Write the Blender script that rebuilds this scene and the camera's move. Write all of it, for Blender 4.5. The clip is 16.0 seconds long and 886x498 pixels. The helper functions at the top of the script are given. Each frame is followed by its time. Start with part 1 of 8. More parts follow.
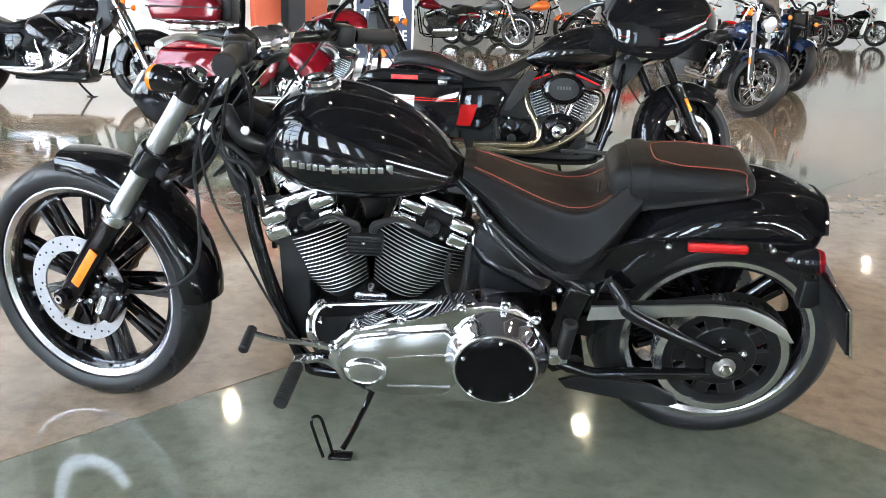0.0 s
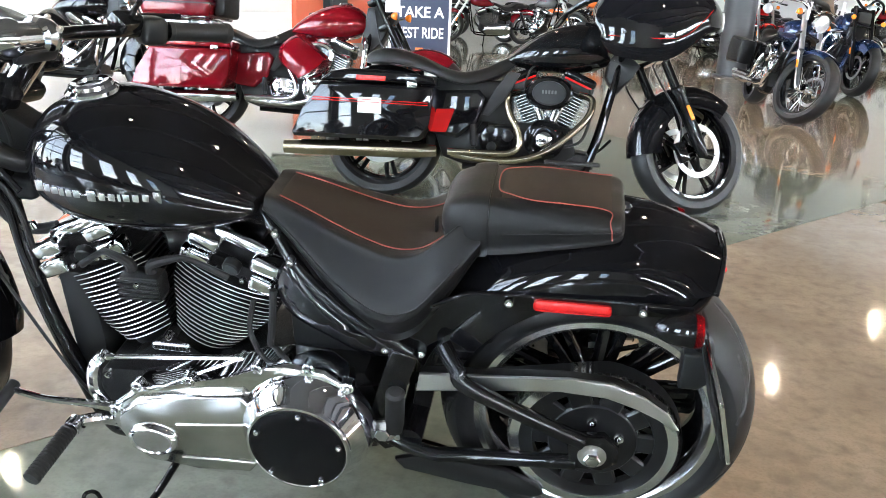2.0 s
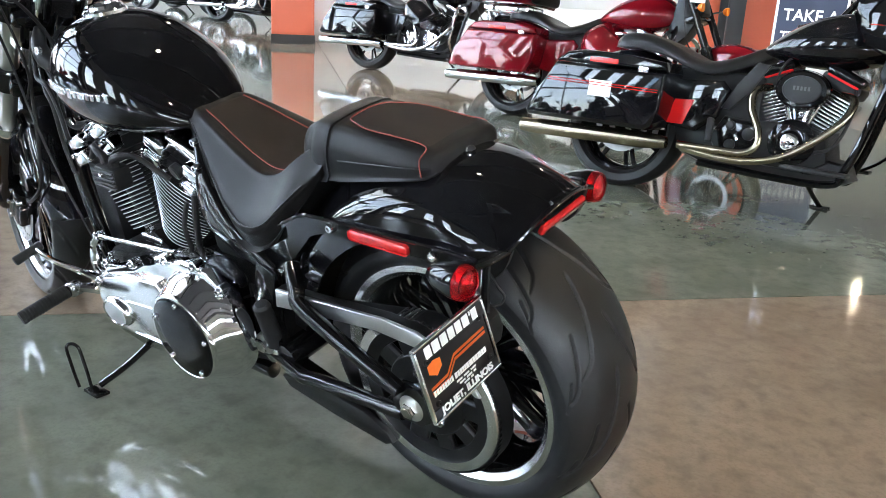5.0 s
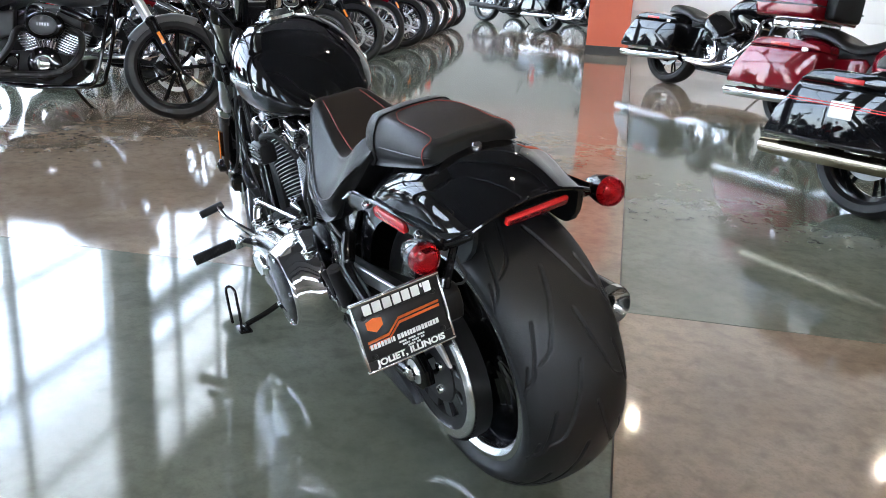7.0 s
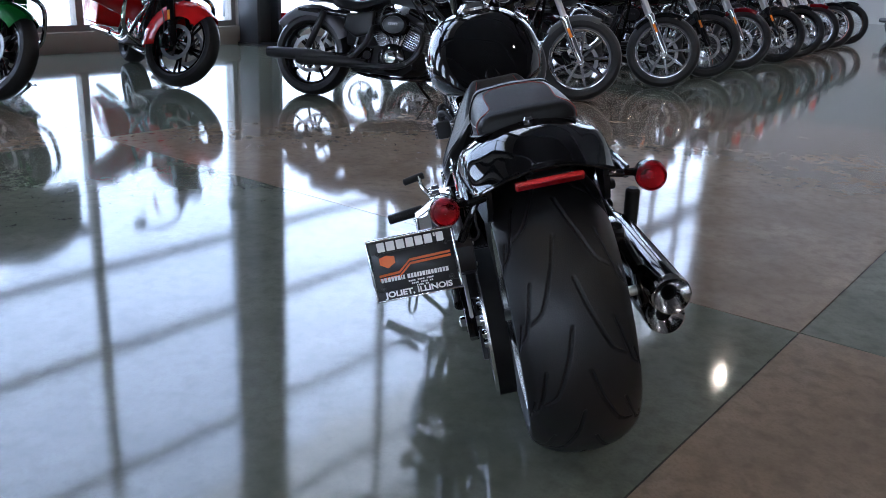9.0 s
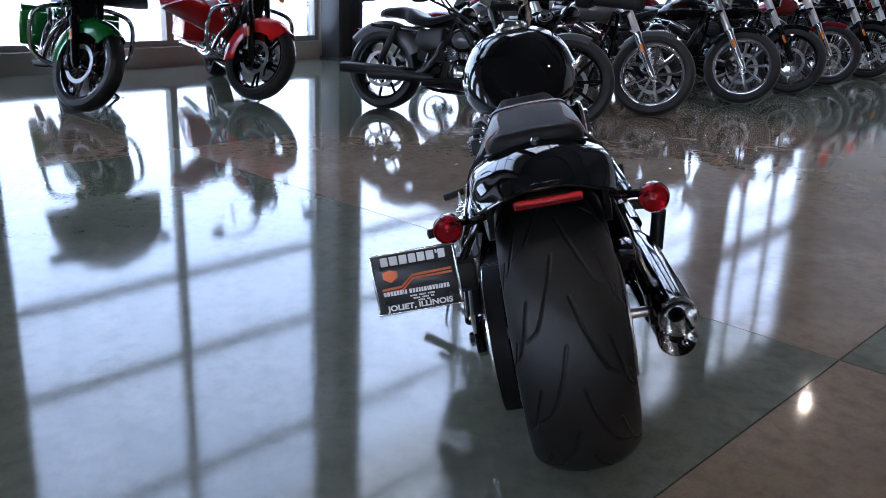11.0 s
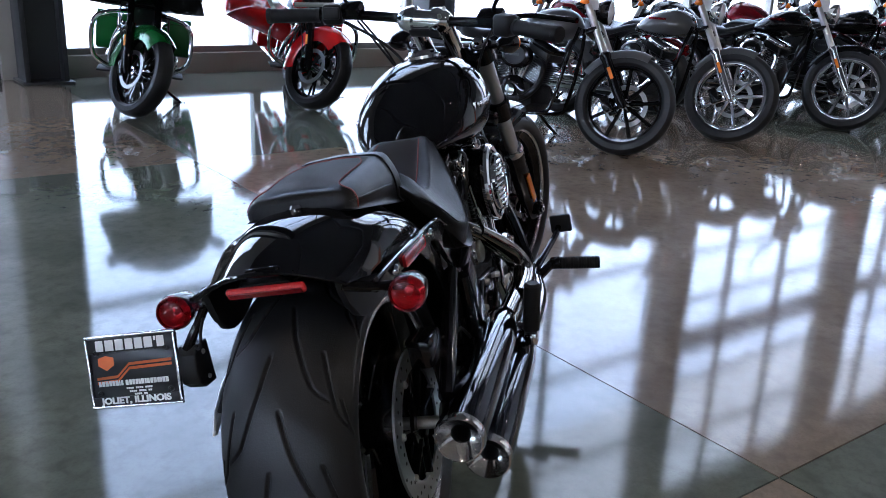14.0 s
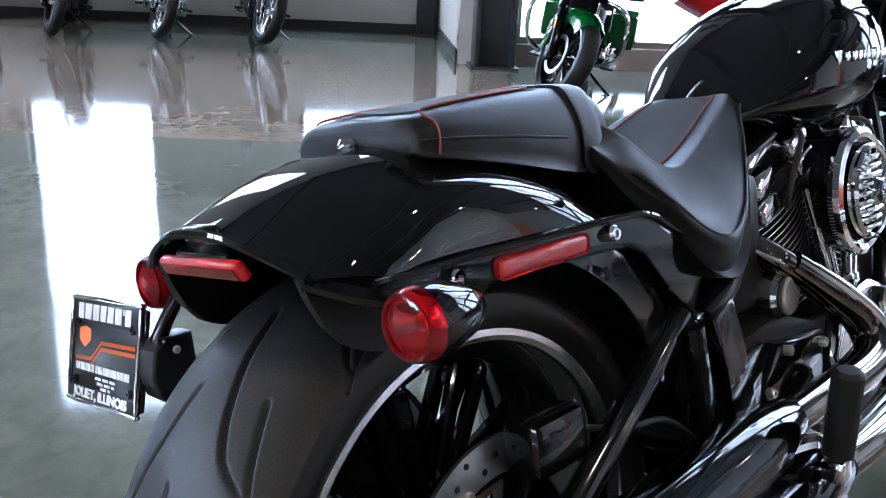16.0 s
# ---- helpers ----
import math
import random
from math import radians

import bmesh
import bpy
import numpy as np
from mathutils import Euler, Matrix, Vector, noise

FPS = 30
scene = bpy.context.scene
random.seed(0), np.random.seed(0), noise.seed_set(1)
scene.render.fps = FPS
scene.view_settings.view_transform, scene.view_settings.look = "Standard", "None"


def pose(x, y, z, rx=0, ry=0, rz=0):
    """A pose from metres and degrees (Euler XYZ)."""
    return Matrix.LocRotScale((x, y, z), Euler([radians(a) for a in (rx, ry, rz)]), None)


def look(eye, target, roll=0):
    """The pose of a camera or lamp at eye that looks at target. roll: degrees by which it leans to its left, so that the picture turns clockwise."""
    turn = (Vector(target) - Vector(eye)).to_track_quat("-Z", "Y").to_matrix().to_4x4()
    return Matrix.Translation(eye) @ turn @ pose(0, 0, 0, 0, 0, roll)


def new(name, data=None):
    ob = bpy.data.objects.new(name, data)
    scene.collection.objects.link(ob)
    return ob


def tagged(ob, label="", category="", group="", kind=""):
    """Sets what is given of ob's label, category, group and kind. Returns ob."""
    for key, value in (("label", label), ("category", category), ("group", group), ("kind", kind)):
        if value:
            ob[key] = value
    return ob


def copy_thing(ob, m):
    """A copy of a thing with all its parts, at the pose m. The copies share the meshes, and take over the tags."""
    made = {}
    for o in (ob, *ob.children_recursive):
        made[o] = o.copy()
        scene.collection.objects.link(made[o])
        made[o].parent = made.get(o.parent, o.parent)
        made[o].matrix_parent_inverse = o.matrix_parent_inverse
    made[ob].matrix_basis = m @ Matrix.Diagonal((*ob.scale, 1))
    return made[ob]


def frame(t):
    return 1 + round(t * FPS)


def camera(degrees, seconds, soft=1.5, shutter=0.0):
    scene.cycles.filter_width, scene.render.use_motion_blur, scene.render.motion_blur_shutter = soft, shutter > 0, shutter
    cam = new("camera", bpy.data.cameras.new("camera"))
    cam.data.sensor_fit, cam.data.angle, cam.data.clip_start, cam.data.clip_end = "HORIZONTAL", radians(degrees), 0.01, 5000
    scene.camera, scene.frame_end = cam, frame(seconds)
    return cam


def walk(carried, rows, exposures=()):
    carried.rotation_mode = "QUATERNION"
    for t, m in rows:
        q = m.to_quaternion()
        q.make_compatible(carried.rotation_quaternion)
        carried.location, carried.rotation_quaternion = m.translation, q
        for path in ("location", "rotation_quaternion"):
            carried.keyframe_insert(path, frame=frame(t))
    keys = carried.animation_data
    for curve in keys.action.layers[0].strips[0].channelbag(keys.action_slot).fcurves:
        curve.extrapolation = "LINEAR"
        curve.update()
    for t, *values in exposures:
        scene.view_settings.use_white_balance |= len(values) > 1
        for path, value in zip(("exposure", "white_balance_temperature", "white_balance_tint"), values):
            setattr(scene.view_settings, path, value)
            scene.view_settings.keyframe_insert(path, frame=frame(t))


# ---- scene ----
# ---- camera and walk ----
cam = camera(54.0, 16.0, soft=0.7)
ROWS = [
    (0.0, -0.6016, -2.2998, 1.1562, 73.12, -2.09, 3.66),
    (0.5, -0.5005, -2.2039, 1.1576, 73.03, -2.14, 4.75),
    (1.0, -0.3494, -2.1088, 1.1587, 72.94, -2.14, 6.22),
    (1.5, -0.2318, -1.9427, 1.145, 72.82, -2.16, 7.38),
    (2.0, -0.0913, -1.8099, 1.1487, 72.83, -2.18, 8.76),
    (2.5, 0.1163, -1.7468, 1.1396, 72.96, -2.43, 11.17),
    (3.0, 0.2881, -1.8084, 1.1722, 73.04, -2.64, 15.29),
    (5.5, 1.032, -1.2942, 1.0383, 71.99, -2.9, 44.23),
    (6.0, 1.1701, -1.2208, 1.0659, 71.96, -2.9, 50.56),
    (6.5, 1.3413, -1.1717, 1.0948, 71.92, -2.87, 55.38),
    (7.0, 1.4385, -1.0674, 1.0857, 71.77, -2.81, 60.61),
    (7.5, 1.5509, -0.9298, 1.1009, 71.6, -2.64, 69.02),
    (8.0, 1.7135, -0.7982, 1.1057, 71.61, -2.56, 76.52),
    (8.5, 1.8066, -0.6518, 1.1054, 71.53, -2.5, 82.02),
    (9.0, 1.8354, -0.4613, 1.0694, 71.46, -2.48, 87.14),
    (9.5, 1.8378, -0.3499, 1.0449, 71.45, -2.48, 91.26),
    (12.0, 1.8879, -0.2224, 1.1537, 72.1, -1.93, 93.21),
    (12.5, 1.8383, -0.0849, 1.184, 72.12, -1.79, 93.25),
    (13.0, 1.7886, 0.0845, 1.2193, 72.1, -2.05, 94.48),
    (13.5, 1.6266, 0.2323, 1.196, 71.93, -2.34, 97.61),
    (14.0, 1.4082, 0.3883, 1.1744, 71.79, -2.39, 102.93),
    (14.5, 1.1694, 0.528, 1.1375, 71.68, -2.48, 110.81),
    (15.0, 0.9647, 0.5417, 1.0783, 71.53, -2.66, 120.11),
    (15.5, 0.7491, 0.5214, 1.0248, 71.44, -2.77, 127.87),
    (16.0, 0.5845, 0.5015, 0.94, 71.46, -2.79, 134.7),
]
walk(cam, [(t, pose(x, y, z, rx, ry, rz)) for t, x, y, z, rx, ry, rz in ROWS],
     exposures=[(0.0, 3.86, 6480, 11), (3.0, 4.1, 6480, 10), (6.0, 3.45, 6280, 11), (7.0, 3.28, 6200, 12), (8.0, 2.48, 5820, 15), (9.5, 2.3, 5630, 18), (13.0, 2.15, 5560, 19), (14.5, 2.52, 5500, 17), (15.0, 2.62, 5450, 16), (15.5, 3.18, 5450, 15), (16.0, 3.58, 5500, 15)])

# ---- world, sun and sky ----
# The building stands turned against the bike: p runs along its floor joints to the north-east, q to the north-west.
TH = radians(48.7)
PX, PY, QX, QY = math.cos(TH), math.sin(TH), -math.sin(TH), math.cos(TH)
HALL = Matrix.Translation((-0.61, 0.83, 0)) @ Matrix.Rotation(TH, 4, "Z")


def hall(p, q, z=0.0):
    return HALL @ Vector((p, q, z))


world = bpy.data.worlds.new("world")
scene.world = world
world.use_nodes = True
wn = world.node_tree
sky = wn.nodes.new("ShaderNodeTexSky")
sky.sky_type, sky.sun_disc = "NISHITA", False
sky.sun_elevation, sky.sun_rotation = radians(52), radians(20)
sky.air_density, sky.dust_density = 1.0, 3.0
wn.links.new(sky.outputs[0], wn.nodes["Background"].inputs[0])
wn.nodes["Background"].inputs[1].default_value = 0.15
sun = new("sun", bpy.data.lights.new("sun", "SUN"))
sun.data.energy, sun.data.angle, sun.data.color = 4.0, radians(0.5), (1.0, 0.95, 0.88)
# sun stands at azimuth 20 degrees (clockwise from +y), 52 degrees high
sun.matrix_world = look((0, 0, 30), (-math.sin(radians(20)) * 10, -math.cos(radians(20)) * 10, 30 - 10 * math.tan(radians(52))))
# daylight that comes in through the glazed openings: one lamp outside each of them
def window_light(p, q, z, w, h, fp, fq, power):
    lamp = new("window_light", bpy.data.lights.new("window_light", "AREA"))
    lamp.data.shape, lamp.data.size, lamp.data.size_y = "RECTANGLE", w, h
    lamp.data.energy, lamp.data.color = power, (0.86, 0.93, 1.0)
    lamp.matrix_world = look(hall(p, q, z), hall(p + fp, q + fq, z))


for q, w, h, power in ((2.15, 3.9, 6.5, 46), (6.84, 4.7, 8.0, 100), (12.08, 4.95, 8.0, 108), (17.5, 4.95, 8.0, 102)):
    window_light(-8.06, q, 0.25 + h / 2, w, h, 1, 0, power)
for k in range(3):
    window_light(-11.12, -1.3 - 3.45 * k, 3.27, 1.6, 4.4, 1, 0, 22)
for k in range(8):
    window_light(-7.6 + 4.3 * k, -20.32, 4.7, 3.7, 1.6, 0, 1, 52)
# ---- materials ----
def mat(name, col, rough=0.5, metal=0.0, coat=0.0, var=0.12, scale=6.0, bump=0.0, bscale=150.0, rvar=0.15, spec=0.5, glow=None, strength=0.0, through_light=0.0, sheen=0.0):
    """A surface with broad and fine variation of colour and gloss, and fine relief."""
    m = bpy.data.materials.new(name)
    m.use_nodes = True
    nt = m.node_tree
    b = nt.nodes["Principled BSDF"]
    tc = nt.nodes.new("ShaderNodeTexCoord")
    n1 = nt.nodes.new("ShaderNodeTexNoise")
    n1.inputs["Scale"].default_value, n1.inputs["Detail"].default_value = scale, 6
    n2 = nt.nodes.new("ShaderNodeTexNoise")
    n2.inputs["Scale"].default_value, n2.inputs["Detail"].default_value = bscale, 3
    nt.links.new(tc.outputs["Object"], n1.inputs["Vector"])
    nt.links.new(tc.outputs["Object"], n2.inputs["Vector"])
    add = nt.nodes.new("ShaderNodeMath")
    add.operation = "ADD"
    nt.links.new(n1.outputs["Fac"], add.inputs[0])
    nt.links.new(n2.outputs["Fac"], add.inputs[1])
    ramp = nt.nodes.new("ShaderNodeMapRange")
    ramp.inputs["From Min"].default_value, ramp.inputs["From Max"].default_value = 0.6, 1.4
    ramp.inputs["To Min"].default_value, ramp.inputs["To Max"].default_value = 0, 1
    nt.links.new(add.outputs[0], ramp.inputs["Value"])
    mix = nt.nodes.new("ShaderNodeMix")
    mix.data_type = "RGBA"
    mix.inputs["A"].default_value = (*[c * (1 - var) for c in col], 1)
    mix.inputs["B"].default_value = (*[min(1, c * (1 + var)) for c in col], 1)
    nt.links.new(ramp.outputs[0], mix.inputs["Factor"])
    nt.links.new(mix.outputs["Result"], b.inputs["Base Color"])
    rr = nt.nodes.new("ShaderNodeMapRange")
    rr.inputs["To Min"].default_value, rr.inputs["To Max"].default_value = rough * (1 - rvar), min(1, rough * (1 + rvar))
    nt.links.new(n1.outputs["Fac"], rr.inputs["Value"])
    nt.links.new(rr.outputs[0], b.inputs["Roughness"])
    b.inputs["Metallic"].default_value = metal
    b.inputs["Coat Weight"].default_value, b.inputs["Coat Roughness"].default_value = coat, 0.03
    b.inputs["Specular IOR Level"].default_value = spec
    b.inputs["Transmission Weight"].default_value = through_light
    b.inputs["Sheen Weight"].default_value = sheen
    if bump:
        bp = nt.nodes.new("ShaderNodeBump")
        bp.inputs["Strength"].default_value, bp.inputs["Distance"].default_value = bump, 0.002
        nt.links.new(n2.outputs["Fac"], bp.inputs["Height"])
        nt.links.new(bp.outputs[0], b.inputs["Normal"])
    if glow:
        b.inputs["Emission Color"].default_value, b.inputs["Emission Strength"].default_value = (*glow, 1), strength
    return m


def concrete(name, c1, c2, c3):
    """Polished, stained concrete: clouds, mottling and specks under a glossy seal."""
    m = mat(name, c1, 0.069, var=0.0, scale=0.8, bscale=60.0, rvar=0.22, spec=0.6)
    nt = m.node_tree
    b = nt.nodes["Principled BSDF"]
    geo = nt.nodes.new("ShaderNodeNewGeometry")
    out = None
    for sc, det, lo, hi, col, most in ((0.9, 8, 0.42, 0.62, c2, 0.75), (5.0, 8, 0.42, 0.74, c3, 0.45), (2.3, 8, 0.46, 0.72, [x * 0.86 for x in c2], 0.6), (17.0, 9, 0.46, 0.72, [x * 0.8 for x in c2], 0.6), (38.0, 8, 0.52, 0.72, [x * 0.65 for x in c2], 0.25), (110.0, 4, 0.48, 0.68, [x * 0.65 for x in c1], 0.35)):
        n = nt.nodes.new("ShaderNodeTexNoise")
        n.inputs["Scale"].default_value, n.inputs["Detail"].default_value, n.inputs["Distortion"].default_value = sc, det, 0.25
        nt.links.new(geo.outputs["Position"], n.inputs["Vector"])
        r = nt.nodes.new("ShaderNodeMapRange")
        r.inputs["From Min"].default_value, r.inputs["From Max"].default_value = lo, hi
        r.inputs["To Max"].default_value = most
        nt.links.new(n.outputs["Fac"], r.inputs["Value"])
        mx = nt.nodes.new("ShaderNodeMix")
        mx.data_type = "RGBA"
        mx.inputs["A"].default_value, mx.inputs["B"].default_value = (*c1, 1), (*col, 1)
        if out:
            nt.links.new(out, mx.inputs["A"])
        nt.links.new(r.outputs[0], mx.inputs["Factor"])
        out = mx.outputs["Result"]
    nt.links.new(out, b.inputs["Base Color"])
    return m


M_GREEN = concrete("green_stained_concrete", (0.160, 0.174, 0.138), (0.102, 0.116, 0.090), (0.228, 0.236, 0.188))
M_BROWN = concrete("brown_stained_concrete", (0.290, 0.228, 0.170), (0.200, 0.156, 0.116), (0.370, 0.305, 0.236))
M_JOINT = mat("joint_filler", (0.05, 0.045, 0.04), 0.7)
M_PAINT = mat("gloss_black_paint", (0.0035, 0.0035, 0.004), 0.035, var=0.1, spec=0.55, rvar=0.1)
M_BLACK = mat("gloss_black_powder_coat", (0.004, 0.004, 0.0042), 0.07, var=0.2, spec=0.45, rvar=0.25)
M_DERBY = mat("black_clutch_cover_paint", (0.003, 0.003, 0.0033), 0.10, var=0.1, spec=0.22, rvar=0.1)
M_SATIN = mat("satin_black_metal", (0.006, 0.006, 0.0063), 0.36, var=0.25, bump=0.1, bscale=600, spec=0.35)
M_WRINKLE = mat("black_wrinkle_finish", (0.0055, 0.0055, 0.0058), 0.5, var=0.25, bump=0.5, bscale=900, spec=0.22)
M_PLAST = mat("black_plastic", (0.007, 0.007, 0.0073), 0.4, var=0.2, bump=0.15, bscale=700, spec=0.35)
M_RUBBER = mat("black_rubber", (0.009, 0.009, 0.0095), 0.6, var=0.3, scale=12, bump=0.15, bscale=500, spec=0.35)
M_TYRE = mat("tyre_rubber", (0.0092, 0.0092, 0.0098), 0.42, var=0.35, scale=9, bump=0.12, bscale=350, rvar=0.3, spec=0.42)
M_CHROME = mat("chrome", (0.82, 0.82, 0.83), 0.05, 1.0, var=0.04, rvar=0.4)
M_DARKCHROME = mat("black_chrome", (0.075, 0.076, 0.082), 0.05, 1.0, var=0.05, rvar=0.3)
M_SMOKE = mat("smoked_chrome", (0.235, 0.212, 0.188), 0.06, 1.0, var=0.08, rvar=0.4)
M_ALU = mat("machined_aluminium", (0.82, 0.82, 0.83), 0.24, 1.0, var=0.06, rvar=0.25, bump=0.04, bscale=400)
M_POLISH = mat("polished_cover_metal", (0.60, 0.60, 0.585), 0.15, 1.0, var=0.05, rvar=0.3, bump=0.02, bscale=260)
M_BRUSH = mat("brushed_aluminium", (0.60, 0.60, 0.59), 0.32, 1.0, var=0.08, rvar=0.3, bump=0.05, bscale=300)
M_FIN = mat("machined_fin_edge", (0.70, 0.70, 0.70), 0.33, 1.0, var=0.06, rvar=0.2)
M_STEEL = mat("zinc_steel", (0.55, 0.54, 0.5), 0.35, 1.0, var=0.12)
M_DISC = mat("brake_disc_steel", (0.55, 0.55, 0.54), 0.3, 1.0, var=0.1, rvar=0.3)
M_DARKDISC = mat("dark_disc_steel", (0.32, 0.32, 0.32), 0.32, 1.0, var=0.12, rvar=0.3)
M_TAN = mat("bronze_exhaust", (0.42, 0.36, 0.26), 0.2, 1.0, var=0.2, scale=5)
M_LEATHER = mat("black_vinyl", (0.0080, 0.0078, 0.0079), 0.36, var=0.25, scale=18, bump=0.22, bscale=900, spec=0.20)
M_INSERT = mat("ribbed_seat_insert", (0.032, 0.023, 0.018), 0.55, var=0.2, scale=14, bump=0.4, bscale=1100, spec=0.4)
M_STITCH = mat("red_thread", (0.22, 0.030, 0.018), 0.6)
M_RED = mat("red_lens", (0.74, 0.004, 0.009), 0.03, 0.0, var=0.05, scale=60, through_light=0.92)
M_REDDARK = mat("red_tail_lens", (0.20, 0.001, 0.004), 0.10, 0.2, coat=0.6, var=0.4, scale=70, bump=0.4, bscale=120)
M_REFL = mat("red_reflector", (0.50, 0.012, 0.012), 0.25, coat=0.6, var=0.25, scale=200, bump=0.5, bscale=700)
M_AMBER = mat("amber_reflector", (0.85, 0.20, 0.012), 0.25, coat=0.5, var=0.15, scale=120, bump=0.3, bscale=600)
M_WHITE = mat("white_print", (0.8, 0.8, 0.79), 0.5, var=0.03)
M_ORANGE = mat("orange_print", (0.80, 0.16, 0.02), 0.45, var=0.05)
M_PLATE = mat("black_plate_print", (0.009, 0.009, 0.010), 0.32, var=0.1, coat=0.12, spec=0.35)
M_BEIGE = mat("beige_wall_paint", (0.50, 0.48, 0.43), 0.55, var=0.05, scale=1.2, bump=0.1, bscale=120)
M_SLAT = mat("white_slat_panel", (0.88, 0.875, 0.86), 0.35, var=0.04, scale=2.0)
M_PIER = mat("orange_wall_paint", (0.62, 0.125, 0.055), 0.45, var=0.06, scale=2.0, bump=0.08)
M_COL = mat("dark_grey_steel_paint", (0.045, 0.048, 0.052), 0.4, var=0.12, scale=3.0)
M_BASE = mat("dark_base_trim", (0.03, 0.028, 0.026), 0.5, var=0.15)
M_FRAME = mat("window_frame_aluminium", (0.30, 0.29, 0.27), 0.4, 0.4, var=0.08)
M_FAR = mat("pale_wall_paint", (0.76, 0.75, 0.71), 0.6, var=0.06, scale=1.2, bump=0.1, bscale=120)
M_TAUPE = mat("taupe_wall_paint", (0.40, 0.385, 0.36), 0.6, var=0.06, scale=1.2, bump=0.1, bscale=120)
M_CEIL = mat("ceiling_deck", (0.07, 0.07, 0.072), 0.7, var=0.1, scale=2.0)
M_GLASS = mat("window_glass", (0.95, 0.97, 0.96), 0.0, var=0.0, rvar=0.0, through_light=1.0)
M_LOT = mat("bright_concrete_lot", (0.42, 0.42, 0.41), 0.8, var=0.15, scale=0.6, bump=0.2, bscale=30)
M_LAMP = mat("lamp_glass", (0.9, 0.9, 0.85), 0.4, glow=(1.0, 0.82, 0.58), strength=80.0)
M_WINE = mat("candy_red_paint", (0.13, 0.002, 0.006), 0.07, 0.15, coat=0.3, var=0.15, scale=3)
M_SCARLET = mat("scarlet_paint", (0.58, 0.010, 0.010), 0.10, 0.0, coat=0.3, var=0.08)
M_KELLY = mat("metallic_green_paint", (0.010, 0.14, 0.026), 0.12, 0.25, coat=0.4, var=0.12)
M_BLUE = mat("metallic_blue_paint", (0.006, 0.022, 0.075), 0.18, 0.4, coat=1.0, var=0.12)
M_GREY = mat("silver_grey_paint", (0.12, 0.12, 0.12), 0.22, 0.3, coat=0.8, var=0.08)
M_MATTE = mat("matte_black_paint", (0.009, 0.009, 0.0095), 0.38, var=0.15, spec=0.4)
M_CHARCOAL = mat("charcoal_metallic_paint", (0.085, 0.087, 0.092), 0.34, 0.3, coat=0.2, var=0.10)
M_TAG = mat("white_paper_tag", (0.78, 0.78, 0.75), 0.6, var=0.05, scale=30)
M_REDTAG = mat("red_paper_tag", (0.75, 0.04, 0.02), 0.55, var=0.06)
M_NAVY = mat("navy_banner_print", (0.035, 0.045, 0.085), 0.5, var=0.08)
M_LENS = mat("clear_headlamp_lens", (0.85, 0.87, 0.88), 0.05, 0.6, coat=1.0, var=0.15, scale=40)

# ---- building helpers ----
def part(name, bm, material, parent=None, label="", m=None, sharp=35.0, kind=""):
    """Links a bmesh as one mesh object under a thing or a part."""
    if m is not None:
        bm.transform(m)
    bmesh.ops.recalc_face_normals(bm, faces=bm.faces[:])
    me = bpy.data.meshes.new(name)
    bm.to_mesh(me)
    bm.free()
    me.polygons.foreach_set("use_smooth", [True] * len(me.polygons))
    me.set_sharp_from_angle(angle=radians(sharp))
    me.materials.append(material)
    ob = new(name, me)
    if parent is not None:
        ob.parent = parent
    if label or kind:
        tagged(ob, label=label, kind=kind)
    return ob


def empty(name, m, **tags):
    ob = new(name)
    ob.empty_display_size = 0.2
    ob.matrix_basis = m
    return tagged(ob, **tags)


def bx(bm, c, s, bev=0.0, m=None, seg=2):
    """A box with centre c and size s."""
    r = bmesh.ops.create_cube(bm, size=1.0)
    vs = r["verts"]
    mm = Matrix.Translation(c) @ Matrix.Diagonal((*s, 1))
    bmesh.ops.transform(bm, matrix=(m @ mm) if m is not None else mm, verts=vs)
    if bev:
        es = list({e for v in vs for e in v.link_edges})
        bmesh.ops.bevel(bm, geom=es, offset=bev, segments=seg, affect="EDGES", profile=0.5)
    return bm


def along(p0, p1):
    """A frame at p0 whose z axis runs to p1."""
    p0, p1 = Vector(p0), Vector(p1)
    return Matrix.Translation(p0) @ (p1 - p0).to_track_quat("Z", "Y").to_matrix().to_4x4(), (p1 - p0).length


def lathe(bm, prof, m=None, n=32, close=False, cap=False):
    """Turns a profile of (radius, height) round the local z axis."""
    rings = []
    for r, h in prof:
        rings.append([bm.verts.new((r * math.cos(2 * math.pi * k / n), r * math.sin(2 * math.pi * k / n), h)) for k in range(n)])
    if m is not None:
        for ring in rings:
            for v in ring:
                v.co = m @ v.co
    pairs = list(zip(rings, rings[1:])) + ([(rings[-1], rings[0])] if close else [])
    for a, b in pairs:
        for k in range(n):
            bm.faces.new((a[k], a[(k + 1) % n], b[(k + 1) % n], b[k]))
    if cap:
        bm.faces.new(rings[0])
        bm.faces.new(rings[-1])
    return bm


def rod(bm, p0, p1, r0, r1=None, n=14, bev=0.0):
    m, d = along(p0, p1)
    r1 = r0 if r1 is None else r1
    if bev:
        return lathe(bm, [(r0 - bev, 0), (r0, bev), (r1, d - bev), (r1 - bev, d)], m, n, cap=True)
    return lathe(bm, [(r0, 0), (r1, d)], m, n, cap=True)


